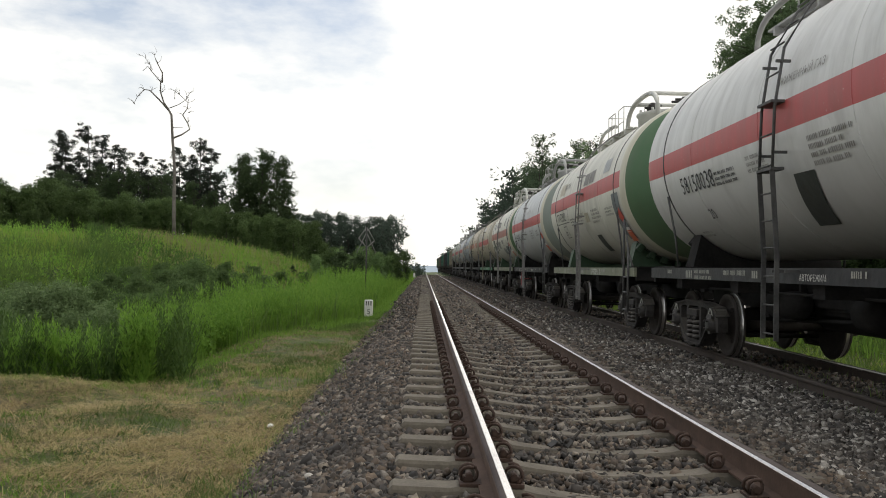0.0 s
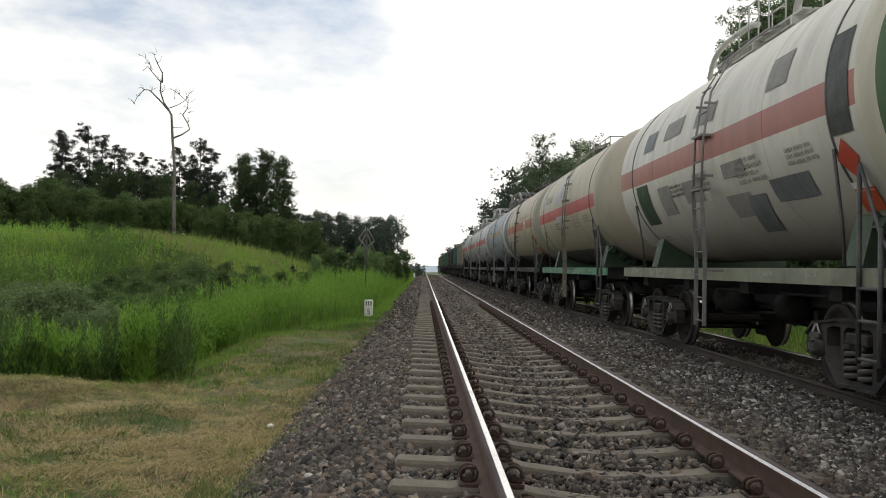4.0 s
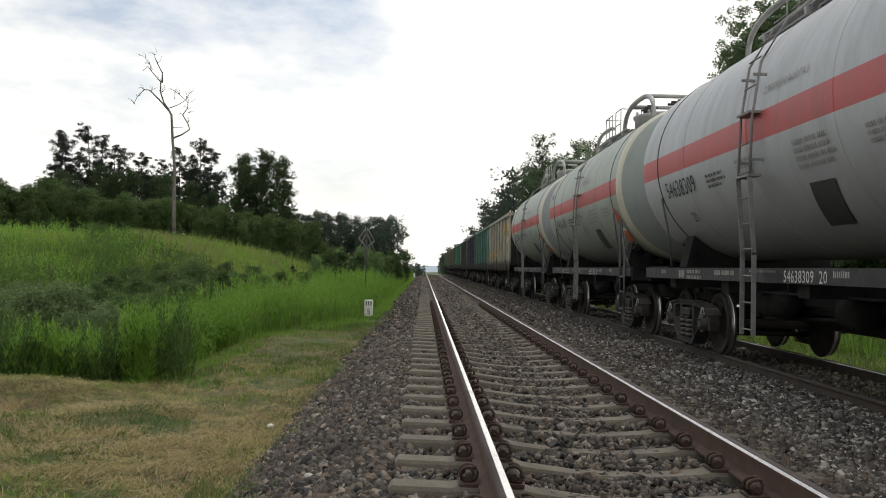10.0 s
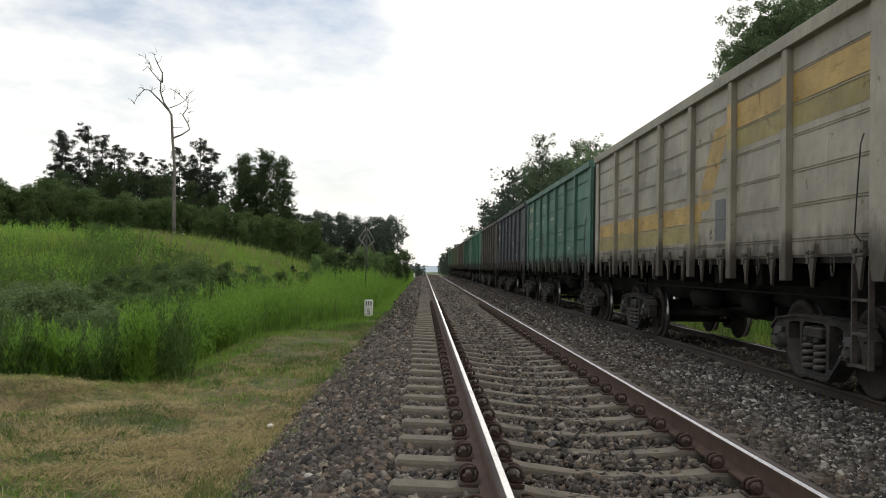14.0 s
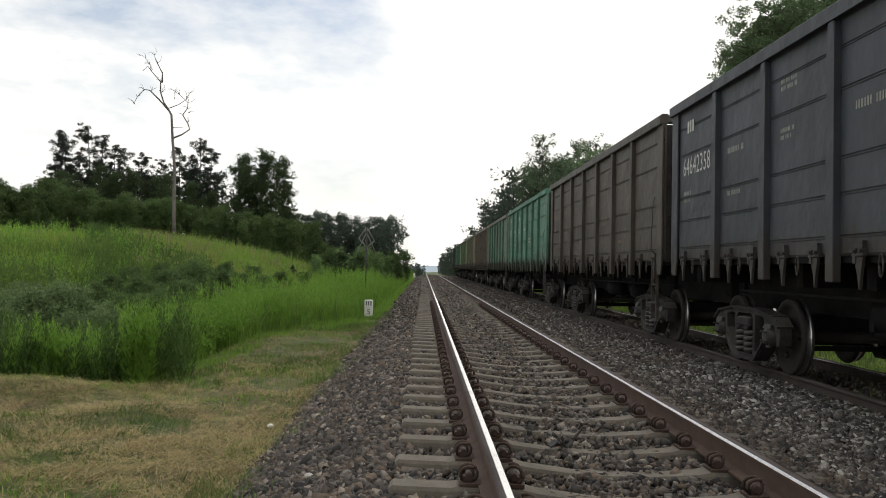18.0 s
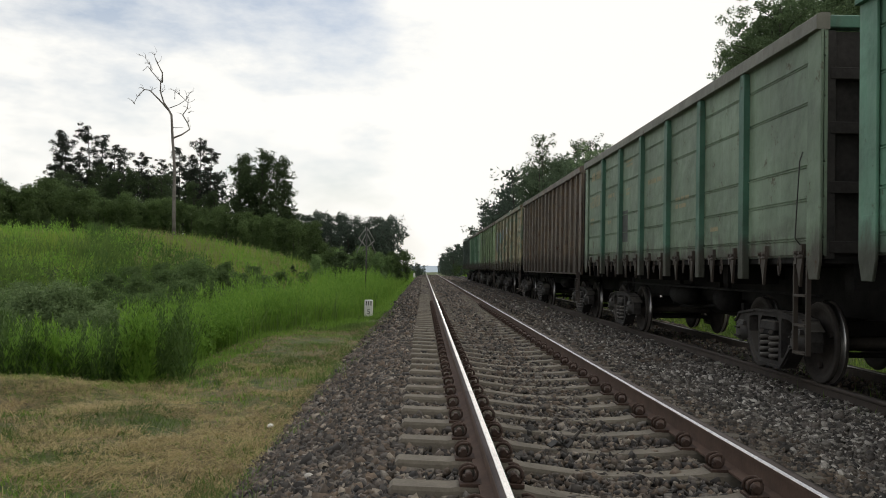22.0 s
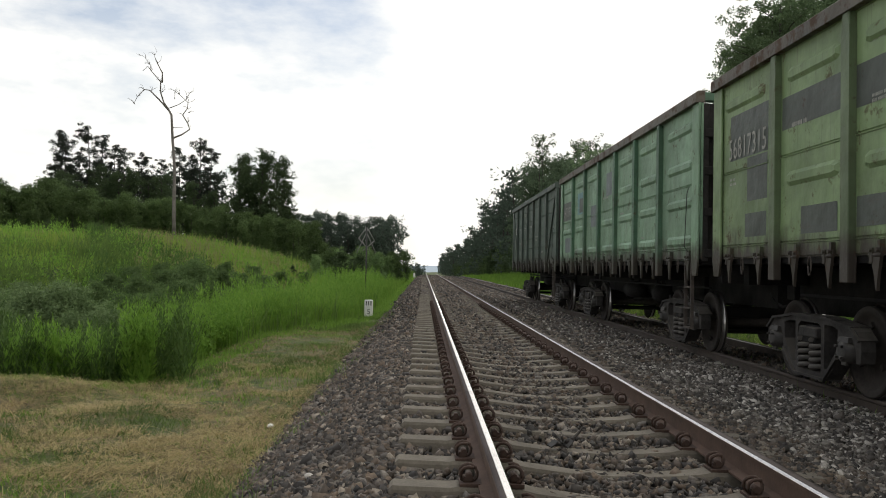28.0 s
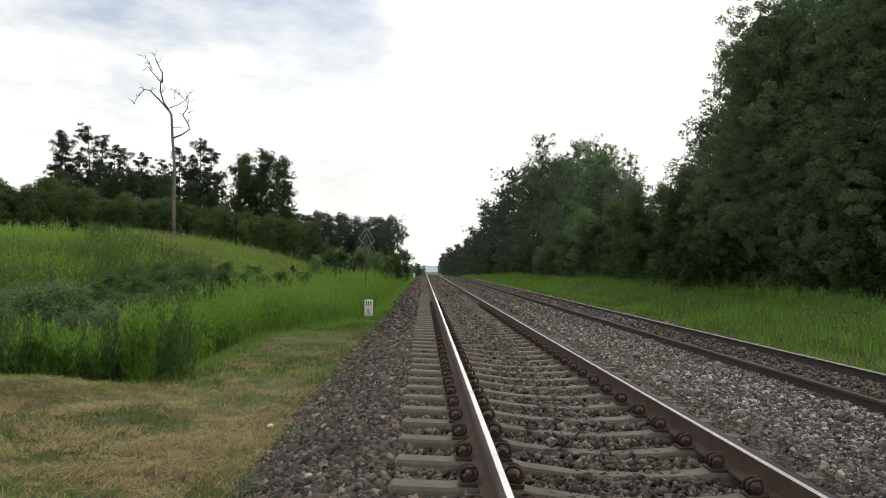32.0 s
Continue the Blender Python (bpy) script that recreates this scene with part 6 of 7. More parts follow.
    for k, (y, wd, h, rows) in enumerate(((4.3, 0.25, 0.10, 1), (3.25, 0.36, 0.20, 1), (2.82, 0.85, 0.17, 2), (1.5, 0.95, 0.11, 1), (0.42, 0.15, 0.16, 1), (-2.2, 0.4, 0.11, 1), (-3.4, 0.3, 0.11, 1))):
        flat_sign(w, bars_mesh(wd, h, rows, M_LETTER_WORN, seed + 20 + k), y, 1.31, -1.418)
    if patch:
        round_sign(w, rect_mesh(patch_at[2], patch_at[3], patch, patch_at[4], 4), patch_at[0], patch_at[1], "painted_panel", "dark parallelogram painted on the barrel")
    if placard:
        round_sign(w, diamond_mesh(0.21, M_RED), -4.22, -0.86, "placard", "red diamond hazard placard")
        round_sign(w, rect_mesh(0.40, 0.28, M_ORANGE, 0.1), -4.12, -1.16, "placard", "orange hazard placard")
        round_sign(w, rect_mesh(0.36, 0.11, M_WHITE), -4.22, -0.98, "plate", "small white plate")
    if plate:
        round_sign(w, rect_mesh(plate_at[2], plate_at[3], M_WHITE), plate_at[0], plate_at[1], "plate", "white name plate", 0.015)
        round_sign(w, letter_mesh(plate, plate_at[3] * 0.88, M_LETTER_BLACK, 0.8), plate_at[0] - 0.05, plate_at[1] + plate_at[3] * 0.18, lift=0.022)
    return w


# ---- open wagons ----
BAY, END_BAY, BODY = 1.77, 2.175, 13.2
# End sheets near black: the shade between wagons is put into the colour.
M_END_SHADE = surface("gap_shade_end_sheet", (0.02, 0.019, 0.018), (0.05, 0.046, 0.042), 1.5, 0.85, 0.0, 20.0, 0.3, 0.01, sheen=0.2)


PLAIN_SEAMS, DENSE_SEAMS, RIBBED_SEAMS = (1.64, 2.05, 2.40, 3.06, 3.47), (1.64, 2.01, 2.38, 2.77, 3.11, 3.46), (1.62, 2.58)


def panel_mesh(width, paint, seams):
    """One bay of a steel side: sheets that lap over one another at the seams."""
    bm = bmesh.new()
    levels = (1.46,) + seams + (3.74,)
    line = []
    for z, top in zip(levels, levels[1:]):
        line += [(0.004, z), (0.002, z + 0.014), (-0.010, z + 0.018), (-0.010, top - 0.016), (-0.021, top - 0.014), (-0.022, top - 0.005), (0.004, top)]
    prism(bm, line + [(0.025, 3.74), (0.025, 1.46)], -width / 2, width / 2)
    return mesh_of("side_panel", bm, paint)


def rib_mesh(width, paint, z):
    """A pressed rib that stands out of a sheet."""
    bm = bmesh.new()
    side_plate(bm, [(-width / 2, -0.05), (-width / 2 + 0.08, -0.085), (width / 2 - 0.08, -0.085), (width / 2, -0.05), (width / 2, 0.05), (width / 2 - 0.08, 0.085), (-width / 2 + 0.08, 0.085), (-width / 2, 0.05)], -0.030, 0.0)
    bmesh.ops.scale(bm, vec=(1, 0.90, 0.45), verts=[v for v in bm.verts if v.co.x < -0.015])
    bmesh.ops.translate(bm, vec=(0, 0, z), verts=bm.verts[:])
    return mesh_of("pressed_rib", bm, paint)


def latch_mesh():
    """A hatch hook that hangs to a point under its hinge block, with bolts."""
    bm = bmesh.new()
    add_box(bm, (0.0, 0.0, 1.49), (0.10, 0.20, 0.06))
    add_box(bm, (-0.03, -0.06, 1.53), (0.07, 0.05, 0.12))
    add_box(bm, (-0.03, 0.07, 1.45), (0.08, 0.05, 0.14))
    side_plate(bm, [(-0.09, 1.47), (0.05, 1.47), (0.06, 1.36), (0.02, 1.27), (0.0, 1.16), (-0.02, 1.14), (-0.04, 1.28)], -0.06, -0.03)
    for y in (-0.06, 0.07):
        add_tube(bm, [(-0.09, y, 1.50), (-0.05, y, 1.50)], 0.022, 6)
    add_tube(bm, [(-0.05, -0.10, 1.455), (-0.05, 0.12, 1.455)], 0.02, 6)
    return bm


def ring_mesh():
    bm = bmesh.new()
    add_tube(bm, [(-0.04, 0.30 + 0.035 * math.cos(a), 1.36 + 0.10 * math.sin(a)) for a in [2 * math.pi * k / 12 for k in range(13)]], 0.010, 5)
    return mesh_of("hatch_ring", bm, M_LATCH)


ME_HATCH_RING = ring_mesh()


def post_mesh(paint):
    bm = bmesh.new()
    side_plate(bm, [(-0.085, 1.20), (0.085, 1.20), (0.085, 3.5), (0.065, 3.74), (-0.065, 3.74), (-0.085, 3.5)], -0.09, 0.0)
    return mesh_of("post", bm, paint, 0.01)


def corner_mesh(paint):
    bm = bmesh.new()
    side_plate(bm, [(-0.16, 1.42), (-0.10, 1.22), (0.10, 1.22), (0.16, 1.42), (0.16, 3.74), (-0.16, 3.74)], -0.03, 0.0)
    return mesh_of("corner_plate", bm, paint, 0.006)


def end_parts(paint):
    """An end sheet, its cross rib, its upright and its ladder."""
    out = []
    for name, c, size, mat in (("end_wall", (0, 0, 2.58), (3.0, 0.03, 2.32), M_END_SHADE), ("end_rib", (0, 0.055, 0), (2.90, 0.08, 0.12), M_END_SHADE), ("end_upright", (0, 0.050, 2.58), (0.10, 0.07, 2.3), M_END_SHADE)):
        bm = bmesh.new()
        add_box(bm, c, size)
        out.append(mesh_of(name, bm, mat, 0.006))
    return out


def open_wagon(label, paint, post_paint, number="", num_mat=None, kind="plain", latch_mat=None, diagonals=False, extra=(), mark=0.0, rail=None, seams=PLAIN_SEAMS):
    w = tagged(new("open_wagon"), label, "railway wagon", "wagons of the freight train")
    ribs = kind == "many posts"
    seams = RIBBED_SEAMS if kind == "ribbed" else seams
    pm = {b: panel_mesh(b - 0.02, paint, seams) for b in (END_BAY, BAY)}
    rm = {(b, k): rib_mesh(b - (0.80 if b == END_BAY else 0.50), paint, 1.46 + 0.57 * (k + 0.5)) for b in (END_BAY, BAY) for k in range(4)} if kind == "ribbed" else {}
    po, co = post_mesh(post_paint), corner_mesh(paint)
    la = mesh_of("hatch_latch", latch_mesh(), latch_mat or post_paint)
    posts = [-BODY / 2 + END_BAY + BAY * k for k in range(6)]
    centres = [(-BODY / 2 + END_BAY / 2, END_BAY)] + [(posts[k] + BAY / 2, BAY) for k in range(5)] + [(BODY / 2 - END_BAY / 2, END_BAY)]
    for side in (-1, 1):
        turn = 0 if side < 0 else 180
        if ribs:
            bm = bmesh.new()
            add_box(bm, (side * 1.49, 0, 2.46), (0.03, BODY, 2.60))
            add_box(bm, (side * 1.505, 0, 1.9), (0.02, BODY, 0.03))
            part("side_wall", bm, paint, w)
            bm = bmesh.new()
            side_plate(bm, [(-0.05, 1.20), (0.05, 1.20), (0.045, 3.74), (-0.045, 3.74)], -0.10, 0.0)
            thin = mesh_of("post", bm, post_paint, 0.008)
            for k in range(15):
                place("post", thin, w, pose(side * 1.475, -5.95 + 0.85 * k, 0, 0, 0, turn))
        else:
            for y, wd in centres:
                place("side_panel", pm[wd], w, pose(side * 1.50, y, 0, 0, 0, turn))
                if kind == "ribbed" and side < 0:
                    for k in range(4):
                        zr = 1.46 + 0.57 * (k + 0.5)
                        if any(e[0] > y - 0.4 and e[0] - e[2] < y + 0.4 and e[1] - 0.1 < zr < e[1] + e[3] + 0.1 for e in extra):
                            continue
                        place("pressed_rib", rm[wd, k], w, pose(-1.508, y, 0))
            for y in posts:
                place("post", po, w, pose(side * 1.495, y, 0, 0, 0, turn))
        for y in (-BODY / 2 + 0.16, BODY / 2 - 0.16):
            place("corner_plate", co, w, pose(side * 1.52, y, 0, 0, 0, turn))
        if side < 0 and not ribs:
            for y, wd in centres:
                for dy in (-wd * 0.27, wd * 0.20):
                    place("hatch_latch", la, w, pose(-1.49, y + dy, 0))
                place("hatch_ring", ME_HATCH_RING, w, pose(-1.49, y - 0.32, 0))
        bm = bmesh.new()
        prism(bm, [(side * 1.46, 3.74), (side * 1.60, 3.74), (side * 1.60, 3.88), (side * 1.56, 3.91), (side * 1.46, 3.91)], -BODY / 2, BODY / 2)
        part("top_rail", bm, rail or post_paint, w)
        if diagonals:
            for s in (-1, 1):
                bm = bmesh.new()
                y0, y1 = s * (BODY / 2 - 0.25), s * (BODY / 2 - END_BAY + 0.1)
                rot = Matrix.Rotation(math.atan2(2.2, y1 - y0) if s < 0 else math.atan2(-2.2, y0 - y1), 3, "X")
                ln = math.hypot(2.2, y1 - y0)
                add_box(bm, (side * 1.53, (y0 + y1) / 2, 2.62), (0.05, ln, 0.12), Matrix.Rotation(math.atan2(1.5 - 3.7, y1 - y0), 3, "X"))
                part("diagonal_brace", bm, post_paint, w)
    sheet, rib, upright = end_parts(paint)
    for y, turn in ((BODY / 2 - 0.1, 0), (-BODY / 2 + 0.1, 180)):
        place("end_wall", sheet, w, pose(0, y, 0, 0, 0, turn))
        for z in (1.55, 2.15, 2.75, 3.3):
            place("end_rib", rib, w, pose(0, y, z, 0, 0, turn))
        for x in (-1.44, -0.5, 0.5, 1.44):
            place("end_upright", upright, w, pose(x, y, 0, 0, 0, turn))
        bm = bmesh.new()
        add_box(bm, (0, y, 3.83), (3.0, 0.14, 0.13))
        part("end_rail", bm, post_paint, w, bevel=0.01)
    bm = bmesh.new()
    add_box(bm, (0, 0, 1.42), (2.94, BODY - 0.1, 0.06))
    add_box(bm, (0, 0, 1.06), (0.66, BODY - 0.2, 0.60))
    part("underframe", bm, M_STEEL_DARK, w)
    for y in (-6.4, -2.6, -0.9, 0.9, 2.6, 6.4):
        bm = bmesh.new()
        add_box(bm, (0, y, 1.26), (2.3, 0.20, 0.28))
        part("cross_beam", bm, M_STEEL_DARK, w)
    for y, turn in ((6.1, 0), (-6.1, 180)):
        place("coupler", ME_COUPLER, w, pose(0, y, 1.05, 0, 0, turn))
    place("brake_gear", ME_BRAKE, w)
    bm = bmesh.new()
    for y in (-6.30, -5.98):
        add_box(bm, (-1.53, y, 0.92), (0.05, 0.025, 0.98))
    for z in (0.45, 0.74, 1.05):
        add_box(bm, (-1.53, -6.14, z), (0.07, 0.30, 0.025))
    part("foot_steps", bm, latch_mat or M_LATCH, w)
    bm = bmesh.new()
    add_tube(bm, [(-1.56, -6.20, 2.55), (-1.60, -6.22, 2.45), (-1.60, -6.16, 2.0), (-1.60, -6.12, 1.65), (-1.56, -6.16, 1.58)], 0.007, 5)
    part("hand_rail", bm, M_BLACK_IRON, w)
    add_bogies(w, 8.65, 0.2)
    if number:
        flat_sign(w, letter_mesh(number, 0.38, num_mat, 0.82), BODY / 2 - 0.55, 2.74, -1.524, label="painted wagon number")
    if mark:
        flat_sign(w, bars_mesh(mark, 0.30, 1, num_mat, 4), BODY / 2 - 0.75, 3.56, -1.524)
    seed = len(label) * 3
    if not ribs:
        for k, (b, z, wd, h, rows) in enumerate(((0, 2.50, 0.4, 0.20, 2), (1, 2.92, 0.8, 0.13, 1), (1, 2.35, 0.5, 0.10, 1), (2, 3.45, 0.5, 0.16, 2), (2, 2.9, 0.4, 0.16, 2), (4, 2.45, 0.7, 0.22, 2), (3, 2.9, 0.9, 0.14, 1), (5, 1.9, 0.4, 0.10, 1))):
            y = centres[6 - b][0] + 0.5
            flat_sign(w, bars_mesh(wd * (0.6 if kind == "ribbed" else 1), h * (0.6 if kind == "ribbed" else 1), rows, M_LETTER_WORN if kind == "ribbed" or num_mat == M_LETTER_WHITE else num_mat or M_LETTER_GREY, seed + k), y, z, -1.5145)
    for k, (y, z, wd, h, mat, nm, *skew) in enumerate(extra):
        flat_sign(w, rect_mesh(wd, h, mat, *skew), y, z, -1.5115 - 0.0004 * k, "painted_patch", nm)
        for p in posts:
            if y - wd < p < y and wd > 2:
                flat_sign(w, rect_mesh(0.15, h, mat), p + 0.075, z, -1.5868, "painted_patch", nm)
    return w


# ---- the train, from its head to its tail ----
WHITE_T, GREY_T, BEIGE_T = (0.60, 0.60, 0.585), (0.35, 0.37, 0.385), (0.41, 0.365, 0.265)
RED_T, GREEN_T, CREAM_T = (0.47, 0.085, 0.085), (0.062, 0.138, 0.062), (0.60, 0.57, 0.45)
M_SILL_DARK = wagon_paint("sill_dark", (0.022, 0.022, 0.025), rust=0.1, grime=0.3, splash=0.0)
M_SILL_GREEN = wagon_paint("sill_green", (0.09, 0.22, 0.13), rust=0.1, grime=0.4, splash=0.0)
M_SILL_OLIVE = wagon_paint("sill_olive", (0.20, 0.21, 0.15), rust=0.2, grime=0.4, splash=0.0)
M_GEAR_GREEN = wagon_paint("gear_green", (0.030, 0.060, 0.032), rust=0.1, grime=0.3, splash=0.0)
M_GREY_FITTING = wagon_paint("fitting_grey", (0.33, 0.33, 0.32), rust=0.1, grime=0.3, splash=0.0)
M_WHITE_FITTING = wagon_paint("fitting_white", (0.50, 0.50, 0.47), rust=0.1, grime=0.3, splash=0.0)
M_BEIGE_FITTING = wagon_paint("fitting_beige", (0.20, 0.18, 0.14), rust=0.3, grime=0.4, splash=0.0)
PALE_GREEN = (0.295, 0.325, 0.285)


M_PATCH_PALE = wagon_paint("pale_grey_patch", (0.36, 0.37, 0.37), rust=0.0, grime=0.2, splash=0.0)
M_PATCH_SAND = wagon_paint("pale_sand_patch", (0.42, 0.38, 0.29), rust=0.0, grime=0.2, splash=0.0)
M_RAIL_GREY = wagon_paint("grey_green_top_rail", (0.135, 0.135, 0.105), rust=0.3, grime=0.4, splash=0.0)
M_RAIL_RUST = wagon_paint("rusty_top_rail", (0.085, 0.072, 0.054), rust=0.8, grime=0.5, splash=0.0)


def build_tanks():
    gas = ("СЖИЖЕННЫЙ ГАЗ", -0.72, 0.28, 0.13, M_LETTER_GREY)
    prop = ("ПРОПАН", 2.6, 0.42, 0.22, M_LETTER_GREY)
    cars = []
    cars.append((16.15, tank_wagon("white gas tank wagon with a red stripe on a dark frame", tank_paint("tank_white", WHITE_T, GREY_T, CREAM_T, RED_T), M_SILL_DARK, M_STEEL_DARK, "58150038", texts=(gas,), sill_text="АВТОРЕЖИМ", ladder_y=-0.8, ladder_mat=M_STRAP, num_y=3.15, patch=M_PATCH_DARK, patch_at=(-0.62, -1.24, 0.53, 0.70, 0.29), strap=M_GREY_FITTING)))
    cars.append((28.3, tank_wagon("white gas tank wagon with a green end and green frame", tank_paint("tank_white_green", (0.58, 0.565, 0.495), GREEN_T, CREAM_T, RED_T, band_z=(-0.11, 0.23)), M_SILL_OLIVE, M_GEAR_GREEN, "77472892", -0.43, texts=(prop,), big=0.34, patch_at=(-0.86, -1.31, 0.5, 0.53, 0.22), patches=((-0.62, 0.27, 0.62, 0.30, M_LETTER_GREY), (-1.32, 0.27, 0.62, 0.30, M_LETTER_GREY), (-3.0, 0.34, 0.70, 0.30, M_PATCH_PALE), (-3.98, -1.12, 0.62, 1.05, M_PATCH_BLUE), (-0.6, -0.62, 0.5, 0.24, M_PATCH_SAND), (3.3, 0.30, 0.9, 0.34, M_PATCH_SAND)), boxed=True, patch=M_PATCH_DARK, strap=M_WHITE_FITTING)))
    cars.append((40.7, tank_wagon("pale grey gas tank wagon with red stripe and handwheel", tank_paint("tank_pale", (0.50, 0.51, 0.515), (0.225, 0.258, 0.23), CREAM_T, RED_T), M_SILL_DARK, M_STEEL_DARK, "54626965", texts=(("", 4.65, 0.34, 0.21, M_LETTER_BLACK), gas), strap=M_GREY_FITTING, handwheel=M_WHEEL_RED, sill_text="АВТОРЕЖИМ")))
    cars.append((52.6, tank_wagon("patched white gas tank wagon with a green band at its end", tank_paint("tank_patched", (0.58, 0.565, 0.495), GREEN_T, CREAM_T, (0.40, 0.16, 0.13)), M_SILL_OLIVE, M_GEAR_GREEN, "", strap=M_WHITE_FITTING, patch=M_PATCH_BLUE, patches=((3.7, -0.95, 0.8, 0.75, M_GEAR_GREEN), (3.2, 0.30, 0.7, 0.35, M_PATCH_BLUE), (1.9, 0.35, 1.0, 0.30, M_LETTER_GREY), (0.2, 0.30, 0.9, 0.28, M_LETTER_GREY), (2.3, -0.85, 0.7, 0.5, M_LETTER_GREY), (0.9, -0.75, 0.9, 0.35, M_LETTER_GREY), (-1.0, -0.55, 0.8, 0.2, M_LETTER_GREY), (-2.4, -0.95, 1.1, 0.30, M_PATCH_BLUE), (-0.8, -1.05, 0.9, 0.35, M_LETTER_GREY), (-2.6, 0.3, 0.6, 0.4, M_LETTER_GREY), (-4.28, -0.45, 0.42, 1.0, M_PATCH_DARK)))))
    cars.append((65.3, tank_wagon("beige gas tank wagon with a black belly on a green frame", tank_paint("tank_beige", BEIGE_T, (0.39, 0.355, 0.275), (0.40, 0.365, 0.285), RED_T, (0.03, 0.03, 0.03), band_z=(-0.31, 0.0)), M_SILL_GREEN, M_GEAR_GREEN, "58230160", 0.26, texts=(("СЖИЖЕННЫЙ ГАЗ", 0.68, 0.26, 0.17, M_LETTER_GREY), ("ОГНЕОПАСНО", 0.62, 0.52, 0.17, M_LETTER_GREY), ("ДАВЛЕНИЕ 2", 0.95, -0.82, 0.15, M_LETTER_BLACK)), style="deck", strap=M_BEIGE_FITTING, big=0.31, num_y=3.38, ladder_y=-1.1, placard=False, patch=M_PATCH_DARK, patch_at=(-3.25, -1.2, 0.75, 0.5, 0.3), patches=((1.16, 0.105, 1.75, 0.80, M_PATCH_PALE), (1.16, -0.52, 1.75, 0.28, M_PATCH_PALE), (4.05, 0.12, 0.45, 0.36, M_PATCH_PALE), (1.35, 0.12, 0.2, 0.3, M_PATCH_SAND)))))
    cars.append((77.15, tank_wagon("dirty beige gas tank wagon with an orange stripe", tank_paint("tank_dirty_beige", (0.41, 0.352, 0.25), (0.29, 0.30, 0.23), (0.38, 0.335, 0.255), (0.42, 0.14, 0.08), (0.035, 0.033, 0.03), dirty=0.42, boss=(0.03, 0.10, 0.055), band_z=(-0.24, 0.07)), M_SILL_DARK, M_STEEL_DARK, "", texts=(("СЖИЖЕННЫЙ ГАЗ-ОГНЕОПАСНО", -0.62, 0.17, 0.165, M_LETTER_RUST), ("20", 3.5, -0.5, 0.25, M_LETTER_BLACK)), style="deck", strap=M_BEIGE_FITTING, plate="БУТАН", plate_at=(-2.0, -0.22, 0.66, 0.26), ladder_y=0.1, ladder_mat=M_STRAP)))
    cars.append((89.45, tank_wagon("blue-grey gas tank wagon with an ochre stripe", tank_paint("tank_blue_grey", (0.255, 0.285, 0.32), (0.18, 0.21, 0.24), CREAM_T, (0.38, 0.28, 0.20), band_z=(-0.07, 0.20)), M_SILL_DARK, M_STEEL_DARK, "57760332", 0.14, wheel_y=1.6, patch=M_PATCH_DARK, strap=M_GREY_IRON, plate="БУТАН", plate_at=(-4.12, -0.06, 0.46, 0.22), handwheel=M_GREY_IRON)))
    cars.append((102.1, tank_wagon("light grey gas tank wagon with a cream ring and red stripe", tank_paint("tank_light_grey", (0.385, 0.40, 0.415), (0.235, 0.255, 0.28), CREAM_T, RED_T), M_SILL_DARK, M_STEEL_DARK, "54638309", texts=(gas,), patch=M_PATCH_DARK, strap=M_GREY_FITTING)))
    cars.append((114.2, tank_wagon("grey-green gas tank wagon with a cream ring and red stripe", tank_paint("tank_grey_green", PALE_GREEN, (0.27, 0.305, 0.29), CREAM_T, RED_T), M_SILL_DARK, M_STEEL_DARK, "54626130", texts=(("", 4.65, 0.34, 0.21, M_LETTER_BLACK), gas), patch=M_PATCH_DARK, strap=M_GREY_FITTING)))
    cars.append((126.5, tank_wagon("grey-green gas tank wagon at the end of the tank cars", tank_paint("tank_grey_green_last", PALE_GREEN, (0.27, 0.295, 0.30), CREAM_T, RED_T), M_SILL_DARK, M_STEEL_DARK, "55201834", texts=(gas,), patch=M_PATCH_DARK, strap=M_GREY_FITTING, sill_text="АВТОРЕЖИМ")))
    return [(p - 5.4, w) for p, w in cars]


def pair(name, c, post=None, **kw):
    c, post = tuple(v * 1.13 for v in c), tuple(v * 1.1 for v in post or [0.85 * v for v in c])
    return wagon_paint(name, c, **kw), wagon_paint(name + "_post", post, **{k: v for k, v in kw.items() if k != "patches"})


M_PATCH_SLATE = wagon_paint("slate_patch", (0.115, 0.118, 0.125), rust=0.2, grime=0.2, splash=0.0)
M_YELLOW = wagon_paint("faded_yellow", (0.40, 0.27, 0.085), rust=0.45, grime=0.35, splash=0.0)

M_OLIVE = wagon_paint("faded_olive", (0.27, 0.225, 0.085), rust=0.4, grime=0.3, splash=0.0)

M_SKY_PATCH = wagon_paint("sky_blue_patch", (0.13, 0.26, 0.27), rust=0.4, grime=0.5, splash=0.0)


